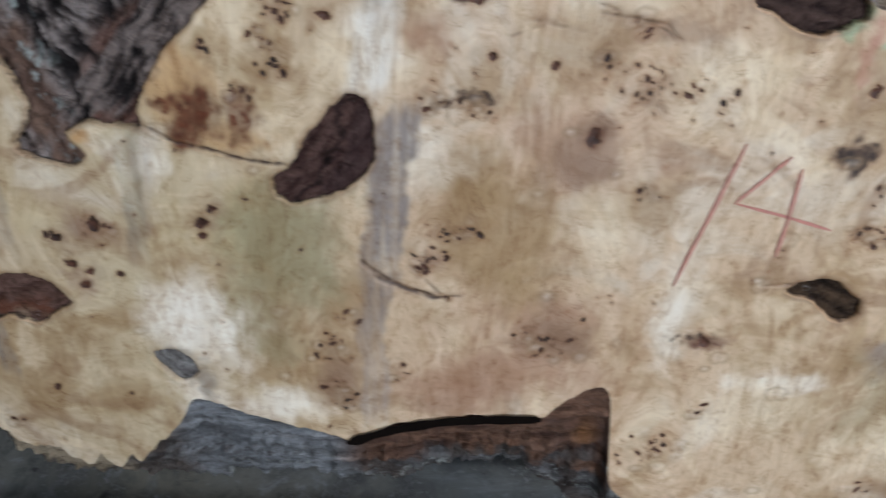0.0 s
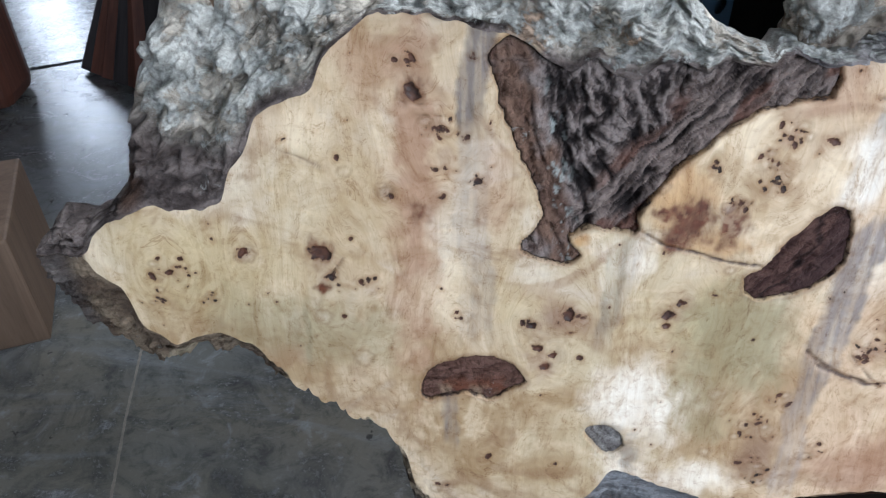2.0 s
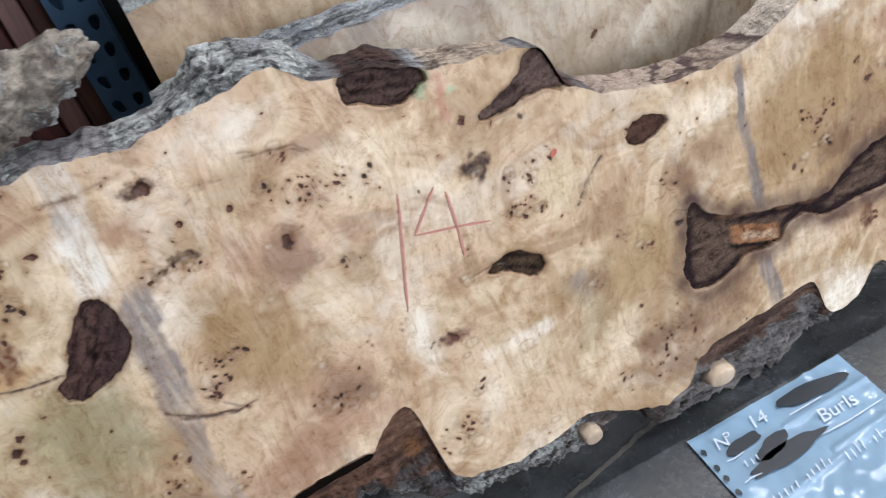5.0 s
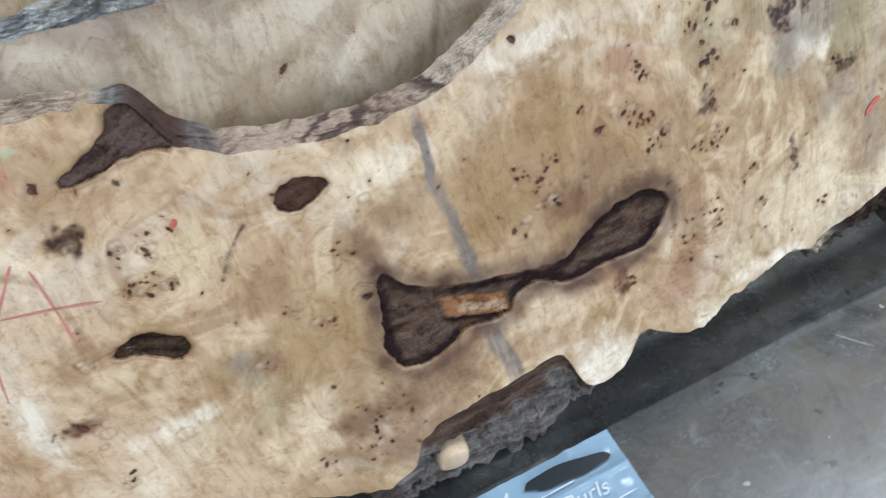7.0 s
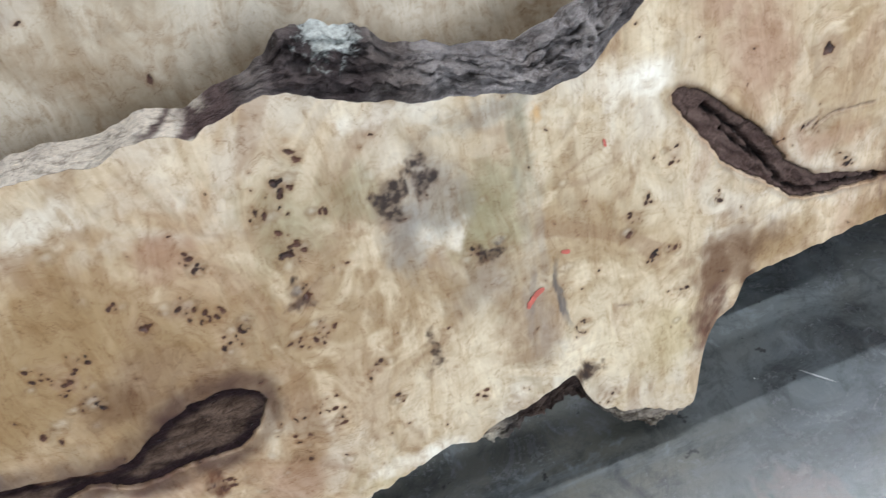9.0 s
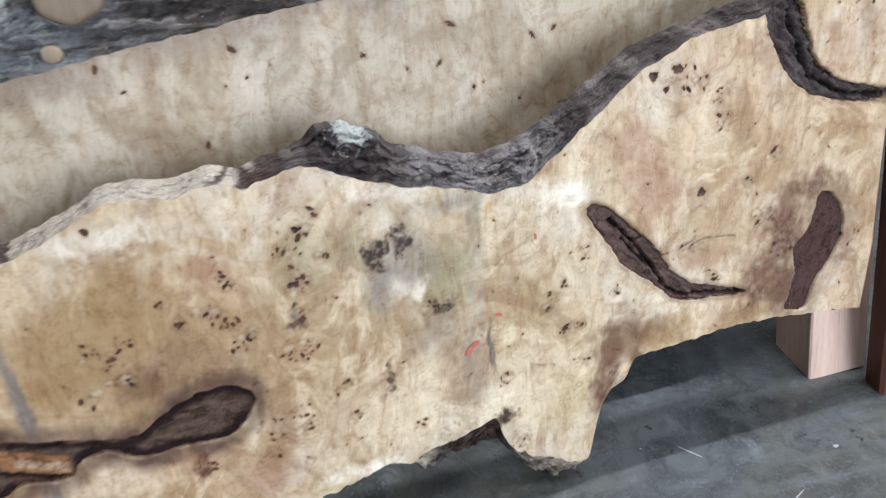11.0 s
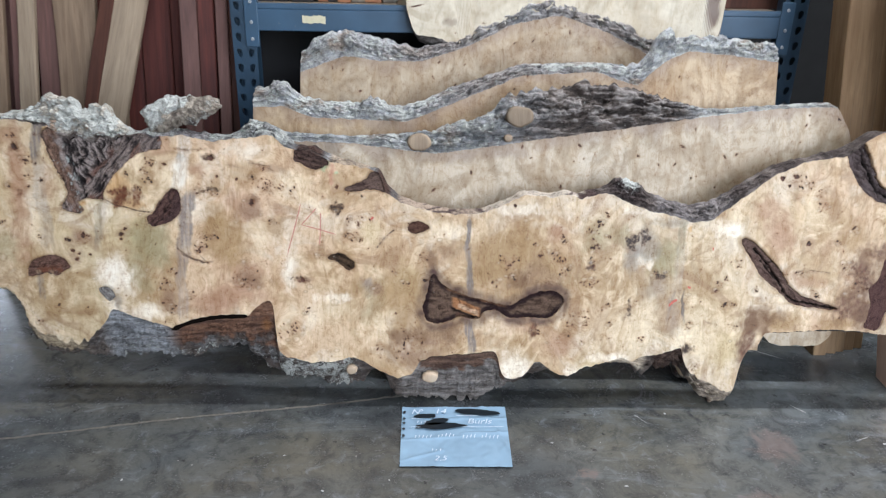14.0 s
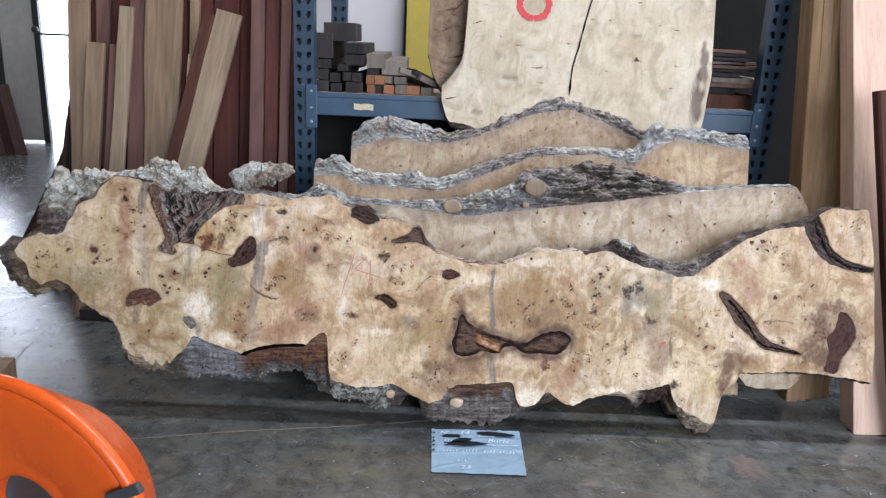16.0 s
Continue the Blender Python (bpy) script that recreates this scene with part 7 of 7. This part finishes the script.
floor_line("floor_joint", [(-1.5, -0.3), (-0.6, -0.15), (-0.2, -0.06), (0.17, 0.005), (0.42, 0.06)], 0.011, JOINT, "dusty joint line in the concrete", seed=3)
floor_line("floor_joint", [(-2.6, 1.45), (-2.07, 1.76), (-1.6, 2.02), (-1.3, 2.2)], 0.03, DARK_GAP, "dark strip let into the concrete", seed=9)
floor_line("floor_joint", [(-1.19, 0.5), (-1.172, 0.425), (-1.147, 0.318), (-1.106, 0.168), (-1.085, 0.1)], 0.007, JOINT, "dusty joint line in the concrete", seed=5)


def chips():
    """Loose specks, splinters and short scratches on the concrete."""
    bm = bmesh.new()
    rng = random.Random(31)
    fixed = [(1.52, 0.004, 0.035, -0.9), (1.06, -0.05, 0.03, -1.0), (0.175, 0.012, 0.016, 0.2), (-0.2, -0.06, 0.014, 0.4), (0.955, -0.32, 0.006, 0), (1.765, -0.066, 0.007, 0), (1.68, -0.15, 0.006, 0), (1.56, 0.3, 0.05, -0.6), (1.63, -0.13, 0.03, 0.4)]
    loose = [(rng.uniform(-1.4, 2.0), rng.uniform(-1.2, 0.05), rng.uniform(0.002, 0.006), rng.uniform(0, 3)) for _ in range(70)]
    for x, y, r, a in fixed + loose:
        c, s = math.cos(a), math.sin(a)
        n = 6
        thin = 0.045 if r > 0.012 else 0.6
        ring = []
        for k in range(n):
            q = k * 2 * math.pi / n
            px, py = r * math.cos(q) * rng.uniform(0.7, 1.1), thin * r * math.sin(q) * rng.uniform(0.7, 1.1)
            ring.append(bm.verts.new((x + c * px - s * py, y + s * px + c * py, 0.0015)))
        bm.faces.new(ring)
    return tagged(part("floor_specks", bm, CHIP, None, "pale chips and splinters scattered on the concrete"), category="debris", kind="stuff")


chips()

# ---------------------------------------------------------------- the number sheet
sheet = thing("number_sheet", pose(0.545, -0.129, 0.0), "plastic sheet, blue-grey from painted-in sky reflection, with handwritten lines, lying on the floor", "sign")
# Blue-grey base: the sky's reflection on dark plastic put into the colour.
SHEET = plain("sky_tinted_plastic", (0.27, 0.4, 0.52), 0.14, vary=0.2, scale=9, bump=0.02)
SHEET.node_tree.nodes["Principled BSDF"].inputs["Specular IOR Level"].default_value = 0.22
PATCH_BLACK = plain("patch_black", (0.008, 0.014, 0.02), 0.3)
WHITE_PEN = plain("white_marker", (0.58, 0.66, 0.74), 0.5, vary=0.1)
bm = bmesh.new()
bmesh.ops.create_grid(bm, x_segments=90, y_segments=80, size=0.5)
for vert in bm.verts:
    a, b = vert.co.x, vert.co.y
    wave = 0.0022 * noise.noise((a * 5, b * 7, 1.3)) + 0.0012 * noise.noise((a * 17, b * 14, 4.1)) + 0.006 * max(0.0, abs(a) - 0.44) * (b > 0.2)
    wave += 0.002 * math.exp(-((b + 0.03 - 0.12 * a) / 0.02) ** 2) + 0.003 * math.exp(-((b - 0.02 - 0.05 * a) / 0.018) ** 2) * (a > 0.05) + 0.0026 * math.exp(-((b - 0.28) / 0.016) ** 2) * (a > -0.05)
    wave += 0.0022 * math.exp(-((b + 0.2 - 0.45 * a) / 0.02) ** 2) * (a < -0.1) + 0.0018 * math.exp(-((a - 0.42 + 0.3 * b) / 0.02) ** 2)
    vert.co = Vector((a * (0.284 + 0.006 * b), b * 0.254 + 0.004 * a * (b > 0), 0.0045 + wave))
part("plastic_sheet", bm, SHEET, sheet, "wrinkled shiny plastic with reflected sky put into its blue-grey colour", True)


def dark_patch(name, cx, cy, rx, ry, tilt, material, seed, lift=0.0085):
    bm = bmesh.new()
    ring = []
    for k in range(40):
        a = k * 2 * math.pi / 40
        r = 1 + 0.3 * noise.noise((math.cos(a) * 1.6 + seed, math.sin(a) * 1.6, 0.5))
        x, y = rx * r * math.cos(a), ry * r * math.sin(a)
        ring.append(bm.verts.new((cx + x * math.cos(tilt) - y * math.sin(tilt), cy + x * math.sin(tilt) + y * math.cos(tilt), lift)))
    bm.faces.new(ring)
    return part(name, bm, material, sheet, "flat black patch standing for shade on the plastic")


# Black patches put shade, free of sky reflection, into the sheet's colour.
dark_patch("dark_patch", 0.064, 0.097, 0.066, 0.0135, -0.07, PATCH_BLACK, 2.1)
dark_patch("dark_patch", -0.08, 0.078, 0.033, 0.0105, 0.1, PATCH_BLACK, 5.3)
dark_patch("dark_patch", -0.042, 0.034, 0.07, 0.013, 0.07, PATCH_BLACK, 8.2)
dark_patch("dark_patch", -0.048, 0.053, 0.03, 0.013, 0.3, PATCH_BLACK, 3.7)
for k, y in enumerate((0.095, 0.065, 0.045, 0.02, -0.01)):
    dark_patch("dark_patch", -0.136, y, 0.004, 0.006, 0, PATCH_BLACK, 11 + k)


def writing(text, x, y, size, slant=0.25):
    curve = bpy.data.curves.new("writing", "FONT")
    curve.body, curve.size, curve.shear = text, size, slant
    ob = new("writing", curve)
    ob.location = (x, y, 0.0095)
    bpy.context.view_layer.update()
    me = bpy.data.meshes.new_from_object(ob)
    bpy.data.objects.remove(ob)
    for vert in me.vertices:
        vert.co = Vector((vert.co.x + x, vert.co.y + y + 0.0006 * math.sin(vert.co.x * 300), 0.0095))
    me.materials.clear()
    return link_mesh("writing", me, sheet, WHITE_PEN, "white handwriting", False)


writing("N", -0.118, 0.085, 0.03)
writing("o", -0.096, 0.097, 0.018)
writing("14", -0.055, 0.088, 0.032)
writing("2.5", -0.055, -0.11, 0.026)
writing("Burls", 0.034, 0.044, 0.032)


def pen(points, width, k):
    me = ribbon(points, width, 210 + k, 0.0, 0.3)
    for vert in me.vertices:
        vert.co = Vector((vert.co.x, vert.co.z, 0.0092))
    link_mesh("writing_bar", me, sheet, WHITE_PEN, "", False)


pen_dice = random.Random(19)
for k, (x, y, w) in enumerate(((-0.118, 0.066, 0.03), (0.005, 0.08, 0.062), (-0.12, 0.026, 0.03), (0.02, 0.031, 0.112))):
    pen([(x, y), (x + w * 0.4, y + 0.002 * (k % 3 - 1)), (x + w, y + 0.001 * (k % 2))], 0.0018, k)
# unreadable words: groups of slanted bars
for x, y, w, high in ((-0.1, 0.042, 0.03, 0.014), (-0.105, -0.018, 0.05, 0.02), (-0.045, -0.014, 0.05, 0.02), (0.02, -0.02, 0.04, 0.018), (0.07, -0.018, 0.05, 0.02), (-0.06, -0.072, 0.03, 0.014)):
    n = int(w / 0.009)
    for k in range(n):
        a, h = x + w * k / n, high * pen_dice.uniform(0.45, 1.0)
        y1 = y + pen_dice.uniform(-0.003, 0.003)
        pen([(a, y1), (a + 0.25 * h, y1 + h)], 0.002, k + 20)

# ---------------------------------------------------------------- the orange fan
ORANGE = Nodes("orange_plastic", 0.26, spec=0.5)
haze = ORANGE.noise(ORANGE.coords(), 9.0, 5.0)
ORANGE = ORANGE.finish(ORANGE.mix(ORANGE.span(haze, 0.3, 0.7), (0.8, 0.125, 0.014), (0.72, 0.1, 0.012)), None, ORANGE.span(haze, 0.3, 0.7, 0.2, 0.34))
GREY_PLASTIC = plain("dark_grey_plastic", (0.06, 0.065, 0.07), 0.5)
fan = thing("drum_fan", look((-0.376, -0.973, 0.3175), (-0.666, -1.93, 0.29)) @ pose(0, 0, 0, 0, 180, 0), "glossy orange round drum fan housing standing on the floor", "fan")


def lathe(name, profile, material, parent, label="", segments=96):
    """A surface turned about local z: rows of radius and height."""
    bm = bmesh.new()
    rings = [[bm.verts.new((0.945 * r * math.cos(2 * math.pi * k / segments), 0.945 * r * math.sin(2 * math.pi * k / segments), z)) for k in range(segments)] for r, z in profile]
    for a, b in zip(rings, rings[1:]):
        for k in range(segments):
            bm.faces.new((a[k], a[(k + 1) % segments], b[(k + 1) % segments], b[k]))
    return part(name, bm, material, parent, label, True)


lathe("housing", [(0.2, -0.15), (0.29, -0.05), (0.322, -0.012), (0.331, -0.004), (0.333, 0.006), (0.328, 0.013), (0.318, 0.015), (0.31, 0.011), (0.306, 0.002), (0.304, -0.004), (0.301, -0.004), (0.298, 0.002), (0.285, 0.004),
                  (0.25, 0.002), (0.2, -0.002), (0.16, -0.008), (0.13, -0.014), (0.125, -0.015), (0.11, -0.013), (0.098, -0.016), (0.092, -0.022), (0.09, -0.05)], ORANGE, fan, "glossy orange plastic with a rolled rim")
lathe("back_shell", [(0.2, -0.15), (0.16, -0.16), (0.001, -0.16)], GREY_PLASTIC, fan)
lathe("guard", [(0.09, -0.05), (0.086, -0.058), (0.07, -0.06), (0.04, -0.058), (0.001, -0.056)], GREY_PLASTIC, fan, "dark grey centre guard")
bm = bmesh.new()
box(bm, -0.01, 0.01, 0.255, 0.335, 0.006, 0.02, 0.004)
bmesh.ops.rotate(bm, verts=bm.verts, matrix=Matrix.Rotation(radians(-62), 3, "Z"), cent=(0, 0, 0))
part("clip", bm, GREY_PLASTIC, fan, "dark grey clip over the rim")

# ---------------------------------------------------------------- left side: timber, offcut, posts
rng = random.Random(8)
timber = solid("timber_block", pose(-1.37, 0.5, 0.001, 0, 0, 24), "brown sawn timber block standing on the floor beside the slab", "timber")
dress(timber, box(bmesh.new(), -0.55, 0, 0, 0.3, 0, 0.24, 0.006, 0.003, rng), sawn_wood("dull_timber", (0.12, 0.082, 0.055), (0.07, 0.046, 0.03)))
post = solid("timber_post", pose(-2.22, 1.4, 0.001, 0, 0, 8), "dark brown round-edged timber standing on the floor", "timber")
dress(post, box(bmesh.new(), 0, 0.25, 0, 0.22, 0, 0.85, 0.045, 0.004, rng), BROWN_BOARD)
scrap = solid("wood_scrap", pose(-0.9, -0.14, 0.001, 0, 0, 10), "short pale wood block standing on the floor", "offcut")
dress(scrap, box(bmesh.new(), -0.3, 0, 0, 0.12, 0, 0.21, 0.004, 0.002, rng), sawn_wood("dull_scrap", (0.26, 0.185, 0.12), (0.15, 0.1, 0.065)))
skid = solid("pallet_skid", pose(-1.0, 0.8, 0.001), "dark timber skid under the leaning boards", "skid")
dress(skid, box(bmesh.new(), -0.12, 0.75, 0, 0.09, 0, 0.05, 0.004, 0.002, rng), BLOCK_DARK)

# ---------------------------------------------------------------- far doorway
OUTSIDE = glow("bright_outdoors", (0.85, 0.92, 1.0), 3.5)
bm = box(bmesh.new(), -6.5, -1.0, 7.6, 7.65, -0.2, 4.0)
tagged(part("backdrop", bm, OUTSIDE, None), kind="structure")
FRAME = painted_steel("door_frame_paint", (0.05, 0.05, 0.052))
LEAF = plain("door_leaf_paint", (0.6, 0.58, 0.55), 0.3, vary=0.15)
door = thing("door_1", pose(-3.98, 5.5, 0, 0, 0, 6), "pale half-glazed door standing open in a bright doorway", "door", kind="structure")
box_part("leaf", (-0.02, 0.3, 0, 0.04, 0.02, 1.55), LEAF, door)
box_part("leaf_top", (-0.02, 0.3, 0, 0.04, 1.85, 2.5), LEAF, door)
box_part("stile", (0.3, 0.36, -0.01, 0.05, 0.0, 2.5), FRAME, door)
box_part("stile", (-0.08, -0.02, -0.01, 0.05, 0.0, 2.5), FRAME, door)
bm = bmesh.new()
bmesh.ops.create_uvsphere(bm, u_segments=14, v_segments=8, radius=0.035, matrix=Matrix.Translation((0.33, -0.045, 1.12)))
part("door_knob", bm, FRAME, door, smooth=True)
box_part("rail", (0.36, 0.75, 0.0, 0.03, 1.07, 1.09), FRAME, door)
for k in range(5):
    plank("far_board", (-3.5 - 0.09 * k, 4.75, 0.002), (-3.72 - 0.1 * k, 4.95, 0.62 + 0.05 * (k % 2)), 0.1, 0.03, BROWN_BOARD if k % 2 else MAUVE_BOARD, "brown board leaning in a row by the doorway", "boards by the door", 30, 0.001, 200 + k)
